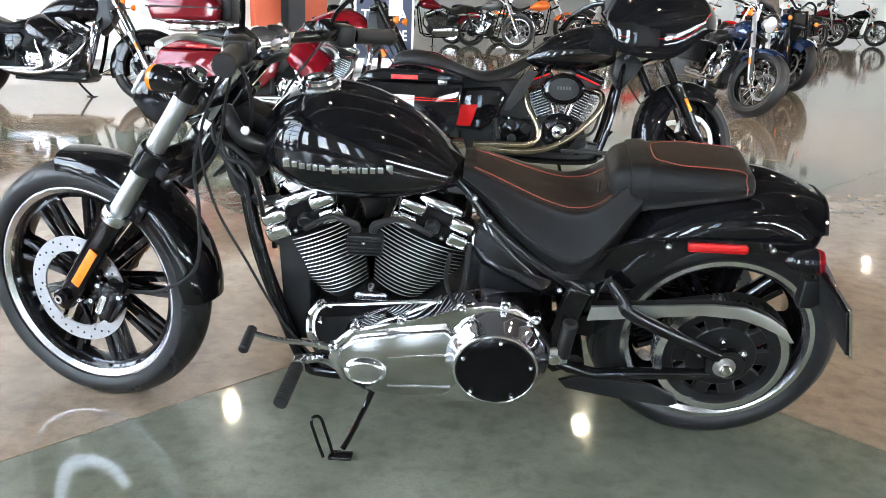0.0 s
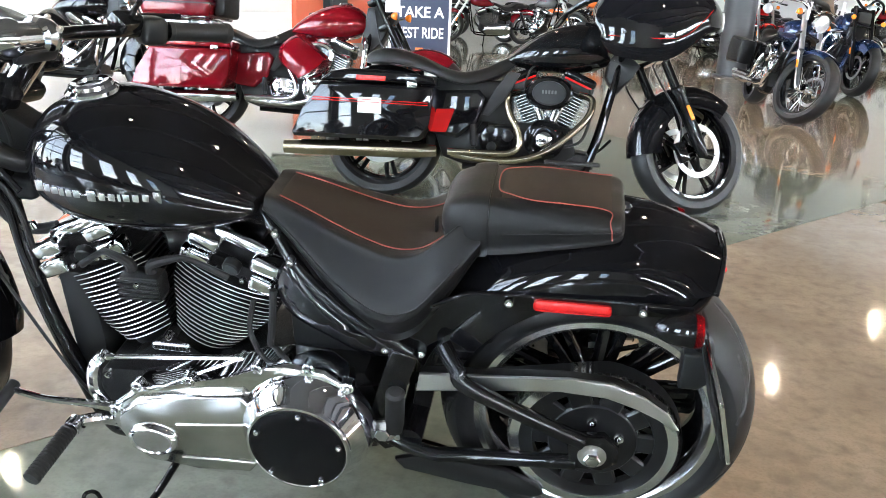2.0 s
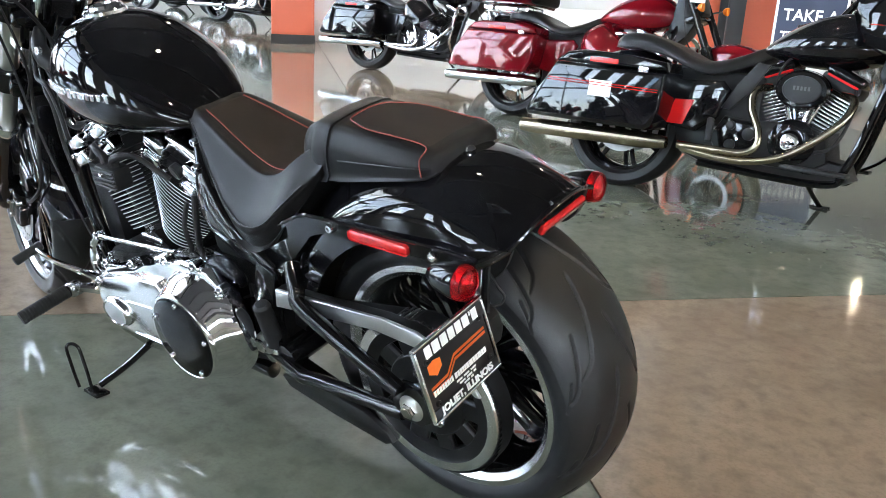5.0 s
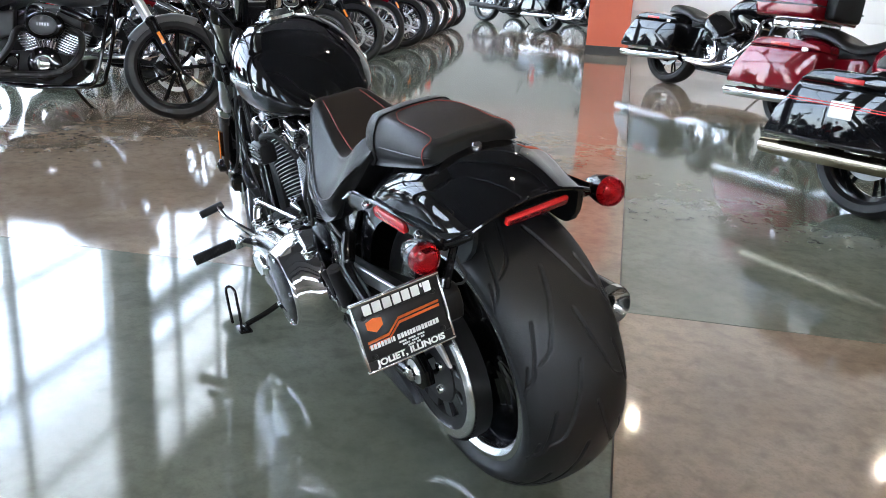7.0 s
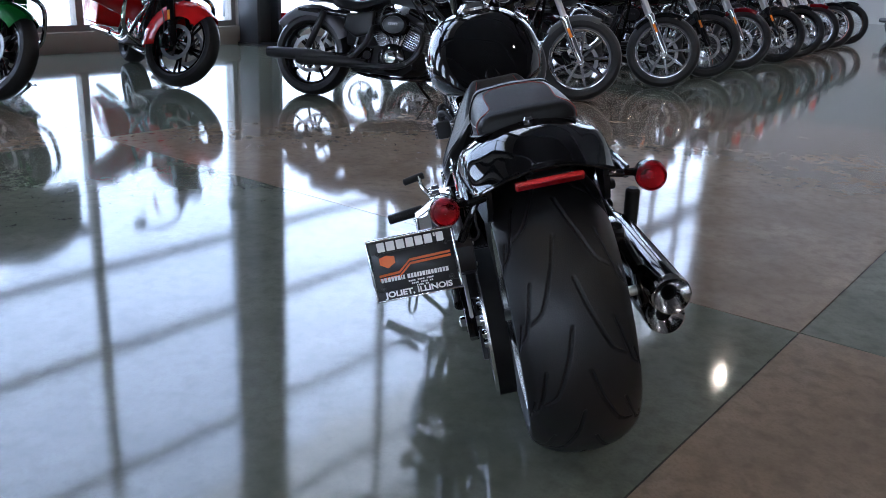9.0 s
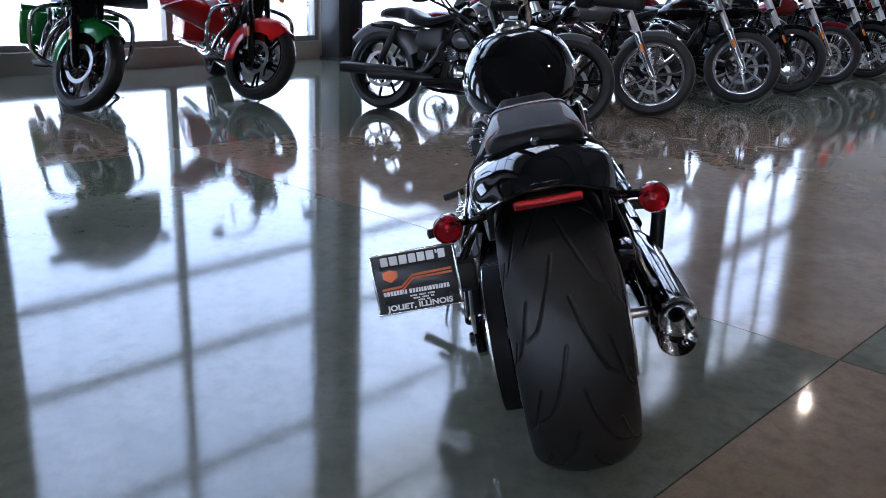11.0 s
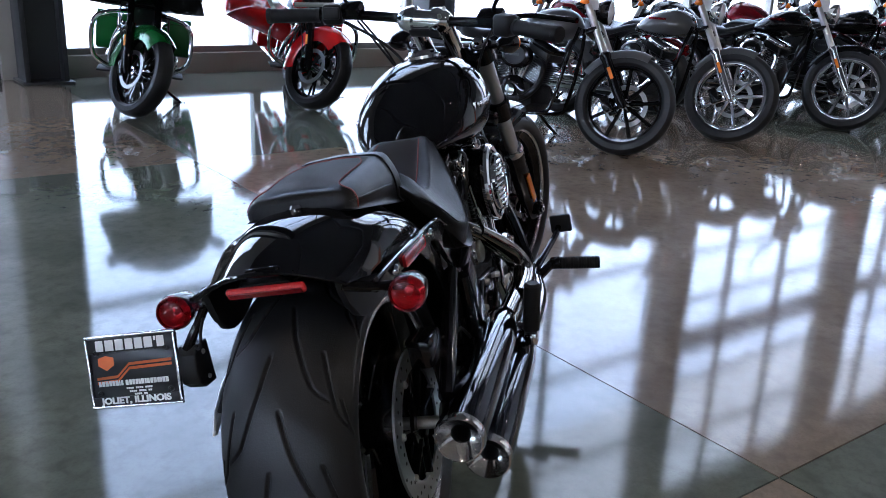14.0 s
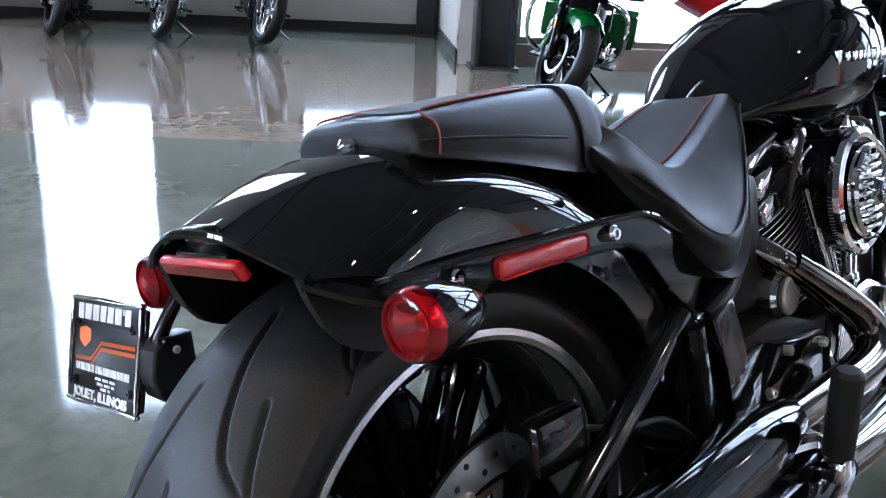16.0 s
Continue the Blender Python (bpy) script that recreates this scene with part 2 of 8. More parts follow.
def spline(pts, k=6):
    """Points along a smooth curve through pts."""
    P = [Vector(p) for p in pts]
    out = []
    for i in range(len(P) - 1):
        a, b, c, d = P[max(i - 1, 0)], P[i], P[i + 1], P[min(i + 2, len(P) - 1)]
        for j in range(k):
            t = j / k
            out.append(0.5 * ((2 * b) + (c - a) * t + (2 * a - 5 * b + 4 * c - d) * t * t + (3 * b - a - 3 * c + d) * t ** 3))
    return out + [P[-1]]


def tube(bm, pts, r, n=10, k=6):
    """A bent round bar through pts; r may be a list of radii, one for each point."""
    P = spline(pts, k) if k > 1 else [Vector(p) for p in pts]
    rs = [r] * len(P) if not isinstance(r, (list, tuple)) else [r[min(int(i / k), len(r) - 1)] * (1 - (i / k) % 1) + r[min(int(i / k) + 1, len(r) - 1)] * ((i / k) % 1) for i in range(len(P))]
    rings, side = [], None
    for i, p in enumerate(P):
        d = (P[min(i + 1, len(P) - 1)] - P[max(i - 1, 0)]).normalized()
        if side is None:
            side = d.orthogonal().normalized()
        side = (side - d * side.dot(d)).normalized()
        up = d.cross(side)
        rings.append([bm.verts.new(p + rs[i] * (math.cos(2 * math.pi * a / n) * side + math.sin(2 * math.pi * a / n) * up)) for a in range(n)])
    for a, b in zip(rings, rings[1:]):
        for k2 in range(n):
            bm.faces.new((a[k2], a[(k2 + 1) % n], b[(k2 + 1) % n], b[k2]))
    bm.faces.new(rings[0])
    bm.faces.new(rings[-1])
    return bm


def slab(bm, outline, y0, y1, bev=0.0, m=None, seg=2, smooth=0):
    """A plate whose outline is given in x, z and which reaches from y0 to y1."""
    if smooth:
        cl = [(x, 0, z) for x, z in outline]
        sp = spline(cl + [cl[0]], smooth)[:-1]
        outline = [(p.x, p.z) for p in sp]
    lo = [bm.verts.new((x, y0, z)) for x, z in outline]
    hi = [bm.verts.new((x, y1, z)) for x, z in outline]
    fs = [bm.faces.new(lo), bm.faces.new(hi[::-1])]
    n = len(lo)
    es = []
    for k in range(n):
        fs.append(bm.faces.new((lo[k], hi[k], hi[(k + 1) % n], lo[(k + 1) % n])))
    if bev:
        es = [e for f in fs[:2] for e in f.edges]
        bmesh.ops.bevel(bm, geom=es, offset=bev, segments=seg, affect="EDGES", profile=0.5)
    if m is not None:
        bmesh.ops.transform(bm, matrix=m, verts=bm.verts[:])
    return bm


def loft(bm, rings, cap=True, closed=True):
    R = [[bm.verts.new(p) for p in ring] for ring in rings]
    n = len(R[0])
    for a, b in zip(R, R[1:]):
        for k in range(n if closed else n - 1):
            bm.faces.new((a[k], a[(k + 1) % n], b[(k + 1) % n], b[k]))
    if cap:
        bm.faces.new(R[0])
        bm.faces.new(R[-1])
    return bm


def lerp_table(x, rows):
    """Smooth values between rows of (x, values...)."""
    for a, b in zip(rows, rows[1:]):
        if x <= b[0]:
            t = max(0.0, (x - a[0]) / (b[0] - a[0]))
            return [u + (w - u) * t for u, w in zip(a[1:], b[1:])]
    return list(rows[-1][1:])


def bolt(bm, c, r=0.008, h=0.007, axis=(0, -1, 0)):
    """A domed hexagon-socket bolt head that stands out along axis."""
    c = Vector(c)
    m, d = along(c, c + Vector(axis) * h)
    return lathe(bm, [(r, -0.004), (r, h * 0.6), (r * 0.8, h), (r * 0.42, h), (r * 0.4, h * 0.4)], m, 12, cap=True)


def bolts(name, spots, material, parent, label="", r=0.008, h=0.007, axis=(0, -1, 0), m=None):
    """One domed bolt at each of the spots."""
    for p in spots:
        part(name, bolt(bm_new(), p, r, h, axis), material, parent, label, m=m)


def bm_new():
    return bmesh.new()


def text_part(name, body, size, material, m, parent=None, label="", depth=0.0008, bold=0.0, width=None):
    """Raised lettering in the built-in font, turned into a mesh. Its frame m: x along the line, y up the letters."""
    cu = bpy.data.curves.new(name, "FONT")
    cu.body, cu.size, cu.extrude, cu.align_x, cu.align_y, cu.offset = body, size, depth, "CENTER", "CENTER", bold
    tmp = bpy.data.objects.new("tmp", cu)
    scene.collection.objects.link(tmp)
    bpy.context.view_layer.update()
    me = bpy.data.meshes.new_from_object(tmp.evaluated_get(bpy.context.evaluated_depsgraph_get()))
    bpy.data.objects.remove(tmp)
    me.name = name
    if width:
        xs = [v.co.x for v in me.vertices]
        f = width / (max(xs) - min(xs))
        me.transform(Matrix.Diagonal((f, 1, 1, 1)))
    me.transform(m)
    me.materials.clear()
    me.materials.append(material)
    ob = new(name, me)
    ob.parent = parent
    if label:
        tagged(ob, label=label)
    return ob
# ---- the hall ----
P0, P1, Q0, Q1, HIGH = -7.75, 30.0, -20.0, 20.6, 8.6
JP, JQ = 3.93, 4.32


def hall_box(bm, p0, p1, q0, q1, z0, z1, bev=0.0):
    return bx(bm, ((p0 + p1) / 2, (q0 + q1) / 2, (z0 + z1) / 2), (p1 - p0, q1 - q0, z1 - z0), bev, m=None)


def setting(name, boxes, material, label, category="", bev=0.0, parent=None):
    bm = bm_new()
    for b in boxes:
        hall_box(bm, *b, bev=bev)
    return tagged(part(name, bm, material, parent, label, m=HALL), category=category, kind="structure")


ground = setting("ground", [(-400, 400, -400, 400, -0.5, -0.12)], M_LOT, "pale concrete parking lot outside the glazing", "ground")
floor = setting("floor", [(-11.2, P1 + 0.3, Q0 - 0.3, Q1 + 0.3, -0.11, -0.004)], M_JOINT, "polished stained concrete floor in green and brown squares", "floor")
# walls that close the hall; the two sides with glazing stand on a low curb
wall_north = setting("wall_north", [(P1, P1 + 0.3, Q0 - 0.3, Q1 + 0.3, 0, HIGH)], M_FAR, "plain pale painted wall", "wall")
wall_west = setting("wall_west", [(P0, P1, Q1, Q1 + 0.3, 0, HIGH)], M_TAUPE, "plain taupe painted wall", "wall")
wall_recess = setting("wall_recess", [(-10.8, P0 - 0.02, -0.35, -0.05, 0, HIGH)], M_BEIGE, "pale beige side wall of the recess", "wall")
ceiling = setting("ceiling", [(-11.2, P1 + 0.3, Q0 - 0.3, Q1 + 0.3, HIGH, HIGH + 0.3)] + [(-11, P1, q, q + 0.25, HIGH - 0.5, HIGH - 0.004) for q in (-17.2, -12.9, -8.6, -4.3, 0.0, 4.3, 8.6, 12.9)], M_CEIL, "grey metal deck ceiling with beams", "ceiling")
tagged(setting("baseboard", [(-10.8, P0 - 0.1, -0.37, -0.352, 0, 0.12), (-10.797, -10.78, Q0, -0.4, 0, 0.12)], M_BASE, "dark rubber baseboard", "trim"))


def pierced_wall(name, fixed, a0, a1, holes, along_q, z1, material, label, thick=0.3):
    """A wall with openings (a0, a1, z0, z1) cut through it; along_q tells which way it runs."""
    bm = bm_new()
    cuts = sorted({a0, a1, *[h[0] for h in holes], *[h[1] for h in holes]})
    for lo, hi in zip(cuts, cuts[1:]):
        mid = (lo + hi) / 2
        gaps = sorted([(h[2], h[3]) for h in holes if h[0] < mid < h[1]])
        z = 0.0
        for g0, g1 in gaps + [(z1, z1)]:
            if g0 - z > 0.01:
                if along_q:
                    hall_box(bm, fixed - thick, fixed, lo, hi, z, g0)
                else:
                    hall_box(bm, lo, hi, fixed - thick, fixed, z, g0)
            z = g1
    bmesh.ops.remove_doubles(bm, verts=bm.verts[:], dist=0.0005)
    return tagged(part(name, bm, material, None, label, m=HALL), category="wall", kind="structure")


BAYS_W = [(0.18, 4.12), (4.46, 9.22), (9.58, 14.58), (15.0, 20.0)]
pierced_wall("wall_glazed_west", P0, -0.35, Q1, [(a, b, 0.2, 6.8 if a < 1 else 8.3) for a, b in BAYS_W], True, HIGH, M_BEIGE, "beige curb and header of the glazed shopfront wall")
HOLES_S = [(-2.1, -0.5, 1.05, 5.5), (-5.55, -3.95, 1.05, 5.5), (-9.0, -7.4, 1.05, 5.5), (-12.4, -10.8, 1.05, 5.5)]
pierced_wall("wall_south", -10.8, Q0, -0.35, HOLES_S, True, HIGH, M_BEIGE, "beige painted wall with tall windows")
BAYS_E = [(-9.5 + 4.3 * k, -5.7 + 4.3 * k) for k in range(8)]
pierced_wall("wall_glazed_east", Q0, -11.1, P1, [(a, b, 3.9, 5.5) for a, b in BAYS_E], False, HIGH, M_BEIGE, "beige wall with a row of large windows")


def window(name, fixed, a0, a1, z0, z1, bars_a, bars_z, along_q, label):
    """A glazed opening: frame members, mullions and one pane to each field."""
    def member(bm, lo, hi, zl, zh, d0=0.10, d1=0.22):
        if along_q:
            hall_box(bm, fixed - d1, fixed - d0, lo, hi, zl, zh)
        else:
            hall_box(bm, lo, hi, fixed - d1, fixed - d0, zl, zh)
    w = 0.06
    bm = bm_new()
    for lo, hi, zl, zh in ((a0 + 0.002, a0 + w, z0, z1), (a1 - w, a1 - 0.002, z0, z1), (a0 + w, a1 - w, z0 + 0.002, z0 + w), (a0 + w, a1 - w, z1 - w, z1 - 0.002)):
        member(bm, lo, hi, zl, zh)
    win = tagged(part(name, bm, M_FRAME, None, label, m=HALL), category="window", kind="structure")
    for a in bars_a:
        bm = bm_new()
        member(bm, a - 0.04, a + 0.04, z0 + w, z1 - w, 0.09, 0.21)
        part("mullion", bm, M_FRAME, win, m=HALL)
    for z in bars_z:
        bm = bm_new()
        member(bm, a0 + w, a1 - w, z - (0.24 if z == 5.1 else 0.045), z + (0.24 if z == 5.1 else 0.045), 0.11, 0.20)
        part("transom", bm, M_FRAME, win, m=HALL)
    ea, ez = [a0 + w, *bars_a, a1 - w], [z0 + w, *bars_z, z1 - w]
    for lo, hi in zip(ea, ea[1:]):
        for zl, zh in zip(ez, ez[1:]):
            bm = bm_new()
            member(bm, lo, hi, zl, zh, 0.157, 0.163)
            pane = part("pane", bm, M_GLASS, win, m=HALL)
            pane.visible_shadow = False
    return win


n_win = 1
for a, b in BAYS_W:
    window("window_%d" % n_win, P0, a, b, 0.2, 6.8 if a < 1 else 8.3, [(a + b) / 2] if n_win < 3 else [a + (b - a) * k / 3 for k in (1, 2)], [2.4, 3.4, 5.0] if n_win < 2 else [2.4, 3.4, 5.0, 6.7] if n_win < 3 else [2.4, 3.4, 4.3, 5.1, 5.9, 7.1], True, "full-height shopfront glazing in a grey aluminium frame")
    n_win += 1
for a, b, c, d in HOLES_S:
    window("window_%d" % n_win, -10.8, a, b, c, d, [], [2.4, 4.0], True, "tall narrow window above a painted wall")
    n_win += 1
for a, b in BAYS_E:
    window("window_%d" % n_win, Q0, a, b, 3.9, 5.5, [a + (b - a) * k / 5 for k in (1, 2, 3, 4)], [4.7], False, "large window in an aluminium frame")
    n_win += 1


def column(name, p, q, r, label, square=False):
    root = empty(name, HALL @ Matrix.Translation((p, q, 0)), label=label, category="column", kind="structure")
    bm = bm_new()
    if square:
        for s in (-1, 1):
            bx(bm, (0, s * r * 0.86, HIGH / 2), (r * 1.8, r * 0.22, HIGH), 0.006)
        bx(bm, (0, 0, HIGH / 2), (r * 0.25, r * 1.5, HIGH))
    else:
        lathe(bm, [(r, 0), (r, HIGH - 0.01)], None, 32, cap=True)
    part("shaft", bm, M_COL, root)
    bm = bm_new()
    if square:
        bx(bm, (0, 0, 0.012), (r * 2.3, r * 2.3, 0.024), 0.004)
    else:
        lathe(bm, [(r * 1.01, 0.001), (r * 1.25, 0.002), (r * 1.25, 0.02), (r * 1.02, 0.03)], None, 32)
    part("base_plate", bm, M_COL, root)
    return root


for p, q in ((-7.55, -0.05), (-7.6, 4.28), (-7.6, 9.4), (-7.6, 14.79)):
    column("steel_column", p, q, 0.19, "dark grey steel column in front of the glazing", True)
column("corner_post", -10.7, -0.5, 0.13, "dark steel post in the wall corner", True)
column("round_column", 9.58, 4.81, 0.22, "dark grey round steel column")

# orange piers with the white slat-board wall between them
tagged(setting("pier_1", [(-0.62, -0.06, 9.44, 10.0, 0.12, 3.0)], M_PIER, "orange painted pier on a dark base", "pier"))
setting("pier_head", [(-0.62, -0.06, 9.44, 10.0, 3.0, HIGH)], M_TAUPE, "taupe painted pier above the orange part", "pier")
tagged(setting("pier_base_1", [(-0.63, -0.05, 9.43, 10.01, 0, 0.12)], M_BASE, "dark base of the orange pier", "trim"))
tagged(setting("pier_2", [(5.5, 6.9, 9.86, 10.25, 0.12, 3.4)], M_PIER, "orange painted wall end behind a steel column", "pier"))
setting("pier_head", [(5.5, 6.9, 9.86, 10.25, 3.4, HIGH)], M_TAUPE, "taupe painted wall above the orange part", "pier")
column("steel_column", 6.1, 9.7, 0.15, "dark steel column in front of an orange wall end", True)
slat_wall = setting("wall_slat", [(-0.06, 5.5, 10.0, 10.2, 0, HIGH)], M_SLAT, "white slat-board display wall", "wall")
for k in range(24):
    bm = bm_new()
    hall_box(bm, -0.05, 5.49, 9.975, 10.002, 0.02 + 0.29 * k, 0.02 + 0.29 * k + 0.275, 0.004)
    part("slat", bm, M_SLAT, slat_wall, m=HALL)

# ceiling lamps
lamp_root = None
LAMPS = [(-0.4, 4.5), (3.6, 4.5), (7.5, 4.55), (11.35, 4.4), (15.5, 4.57), (19.9, 4.9), (3.95, 8.4), (0.6, 8.8), (-3.45, 10.01), (11.5, 8.5), (15.64, 8.46), (26.5, 9.9), (7.6, 12.6), (11.5, 12.6), (15.6, 12.6), (19.9, 12.6)]
LAMPS += [(-0.4 + 4.0 * i, 0.5 - 4.0 * j) for i in range(6) for j in range(5)]
for p, q in LAMPS:
    m = HALL @ Matrix.Translation((p, q, 5.0))
    if lamp_root is None:
        lamp_root = empty("pendant_lamp", m, label="round high-bay lamp hanging from the ceiling", category="lamp", group="ceiling lamps")
        bm = bm_new()
        lathe(bm, [(0.02, 0.42), (0.05, 0.40), (0.06, 0.28), (0.095, 0.08), (0.10, 0.03), (0.092, 0.03), (0.088, 0.08), (0.05, 0.26)], None, 24)
        part("shade", bm, M_COL, lamp_root)
        bm = bm_new()
        lathe(bm, [(0.001, 0.05), (0.058, 0.05), (0.058, 0.07), (0.001, 0.07)], None, 12)
        part("lamp_glass", bm, M_LAMP, lamp_root)
        bm = bm_new()
        rod(bm, (0, 0, 0.40), (0, 0, HIGH - 5.01), 0.008, n=8)
        part("stem", bm, M_COL, lamp_root)
    else:
        copy_thing(lamp_root, m)
# ---- the black cruiser ----
LEAN_DEG = 13.3
bike = empty("motorcycle", pose(0, 0, 0, LEAN_DEG, 0, 0), label="gloss black cruiser with wide rear tyre, leaning on its stand", category="motorcycle")
AXLE_R = Vector((0.0, 0.0, 0.332))
TO_Y = Matrix.Rotation(radians(-90), 4, "X")     # turns a lathe's z axis to +y


def smooth_loft(bm, rings, k=4, cap=True, closed=True):
    """A skin through rings, smoothed from ring to ring."""
    tracks = [spline([ring[i] for ring in rings], k) for i in range(len(rings[0]))]
    return loft(bm, [[tr[j] for tr in tracks] for j in range(len(tracks[0]))], cap, closed)


def smooth_ring(pts, k=3):
    """A closed ring smoothed through pts."""
    n = len(pts)
    big = spline([pts[-2], pts[-1]] + list(pts) + [pts[0], pts[1]], k)
    return big[2 * k:2 * k + n * k]


def tyre_part(name, parent, r_out, half, r_bead, nseg, nacr, grooves, m, crown=0.055, depth=0.0045, label=""):
    """A tyre with a rounded crown and carved grooves. grooves(angle, s) gives 0..1 for how deep the groove is."""
    prof = []
    for i in range(nacr + 1):
        s = -1 + 2 * i / nacr
        a = abs(s)
        if a < 0.78:
            u = a / 0.78
            y, r = half * 0.97 * math.sin(u * 1.25) / math.sin(1.25), r_out - crown * (1 - math.cos(u * 1.25)) / (1 - math.cos(1.25))
        else:
            u = (a - 0.78) / 0.22
            y, r = half * (0.97 + 0.06 * math.sin(u * math.pi) - 0.12 * u), r_out - crown - (r_out - crown - r_bead) * u
        prof.append((math.copysign(y, s), r, s))
    th = np.arange(nseg) * 2 * math.pi / nseg
    Y = np.array([p[0] for p in prof])
    Rr = np.array([p[1] for p in prof])
    S = np.array([p[2] for p in prof])
    T, SS = np.meshgrid(th, S, indexing="ij")
    RR = np.broadcast_to(Rr, T.shape) - depth * grooves(T, SS)
    co = np.stack([RR * np.cos(T), np.broadcast_to(Y, T.shape), RR * np.sin(T)], axis=-1).reshape(-1, 3)
    na = nacr + 1
    i, j = np.meshgrid(np.arange(nseg), np.arange(nacr), indexing="ij")
    i2 = (i + 1) % nseg
    faces = np.stack([i * na + j, i2 * na + j, i2 * na + j + 1, i * na + j + 1], axis=-1).reshape(-1, 4)
    me = bpy.data.meshes.new(name)
    me.from_pydata(co.tolist(), [], faces.tolist())
    me.transform(m)
    me.polygons.foreach_set("use_smooth", [True] * len(me.polygons))
    me.materials.append(M_TYRE)
    ob = new(name, me)
    ob.parent = parent
    if label:
        tagged(ob, label=label)
    return ob


def arc_groove(T, S, t0, s0, s1, sweep, bend, w, period):
    """Depth of curved slanted grooves that repeat round the tyre."""
    u = np.clip((S - s0) / (s1 - s0), 0, 1)
    centre = t0 + sweep * u + bend * np.sin(u * math.pi)
    d = np.abs((T - centre + period / 2) % period - period / 2)
    inside = np.clip(1.4 - np.abs((S - (s0 + s1) / 2) / abs((s1 - s0) / 2)) ** 6, 0, 1)
    return np.clip(1.5 - d / w, 0, 1) * np.minimum(inside, 1)


def long_groove(T, S, t0, length, run, w, period):
    """Depth of narrow grooves that run along the tread and hook outwards; run: (share of the length, place across the tread)."""
    u = ((t0 - T) % period) / length
    us, ss = [r[0] for r in run], [r[1] for r in run]
    centre = np.interp(u, us, ss)
    slope = (np.interp(u + 0.02, us, ss) - np.interp(u - 0.02, us, ss)) / 0.04 / length
    d = np.abs(S - centre) / np.sqrt(1 + (0.42 * slope) ** 2)
    ends = np.clip(np.minimum(u, 1 - u) * 14 + 0.15, 0, 1)
    return np.clip(1.6 - d / w, 0, 1) * ends * (u <= 1)


def rear_grooves(T, S):
    p = 2 * math.pi / 11
    g = np.zeros_like(T)
    for side, off in ((1, 0.0), (-1, p / 2)):
        s = S * side
        g = np.maximum(g, long_groove(T, s, off, 0.54, ((0, 0.05), (0.35, 0.13), (0.70, 0.25), (0.86, 0.32), (0.92, 0.38), (1, 0.50)), 0.0135, p))
        g = np.maximum(g, long_groove(T, s, off + 0.30, 0.40, ((0, 0.40), (0.5, 0.50), (0.8, 0.57), (0.9, 0.63), (1, 0.73)), 0.0135, p))
        g = np.maximum(g, long_groove(T, s, off + 0.05, 0.20, ((0, 0.62), (0.6, 0.70), (1, 0.78)), 0.012, p))
    return g


def front_grooves(T, S):
    p = 2 * math.pi / 12
    g = np.zeros_like(T)
    for side, off in ((1, 0.0), (-1, p / 2)):
        s = S * side
        g = np.maximum(g, arc_groove(T, s, off, 0.08, 0.72, 0.26, 0.07, 0.024, p))
        g = np.maximum(g, arc_groove(T, s, off + 0.2, 0.35, 0.76, 0.12, 0.02, 0.016, p))
    return g


def wheel(parent, name, m, r_rim, half, spokes, label, hub_half=0.07):
    """A cast wheel: black barrel with machined lips, split spokes and a hub."""
    root = part(name, lathe(bm_new(), [(r_rim - 0.012, -half + 0.012), (r_rim - 0.03, -half + 0.03), (r_rim - 0.04, -half * 0.45), (r_rim - 0.045, 0),
                (r_rim - 0.04, half * 0.45), (r_rim - 0.03, half - 0.03), (r_rim - 0.012, half - 0.012), (r_rim - 0.01, 0)], m @ TO_Y, 96, close=True), M_PAINT, parent, label)
    for s, w in ((-1, 1.0), (1, 0.5)):
        part("rim_lip", lathe(bm_new(), [(r_rim + 0.004, s * (half - 0.004)), (r_rim + 0.002, s * half), (r_rim - 0.010 * w, s * (half + 0.0005)), (r_rim - 0.022 * w, s * (half - 0.010 * w)),
             (r_rim - 0.0245 * w, s * (half - 0.022 * w)), (r_rim - 0.014 * w, s * (half - 0.02 * w))], m @ TO_Y, 96, close=True), M_ALU, root, "bright machined rim lip")
    for k in range(spokes):
        a = 2 * math.pi * k / spokes
        bm = bm_new()
        for d0, d1 in ((-0.085, -0.10), (0.085, 0.10)):
            p0 = Vector((0.05 * math.cos(a + d0 * 2), 0.012, 0.05 * math.sin(a + d0 * 2)))
            p1 = Vector(((r_rim - 0.035) * math.cos(a + d1), half * 0.35, (r_rim - 0.035) * math.sin(a + d1)))
            for yy in (-1, 1):
                q0, q1 = Vector((p0.x, yy * 0.02, p0.z)), Vector((p1.x, yy * 0.012, p1.z))
                mm, d = along(q0, q1)
                bx(bm, (0, 0, d / 2), (0.014, 0.020, d), 0.003, m=mm, seg=1)
        part("spoke", bm, M_PAINT, root, m=m)
    part("hub", lathe(bm_new(), [(0.02, -hub_half), (0.034, -hub_half), (0.04, -hub_half + 0.01), (0.045, -0.03), (0.062, -0.02), (0.062, 0.02), (0.045, 0.03), (0.04, hub_half - 0.01), (0.034, hub_half), (0.02, hub_half)], m @ TO_Y, 40, close=True), M_PAINT, root)
    return root


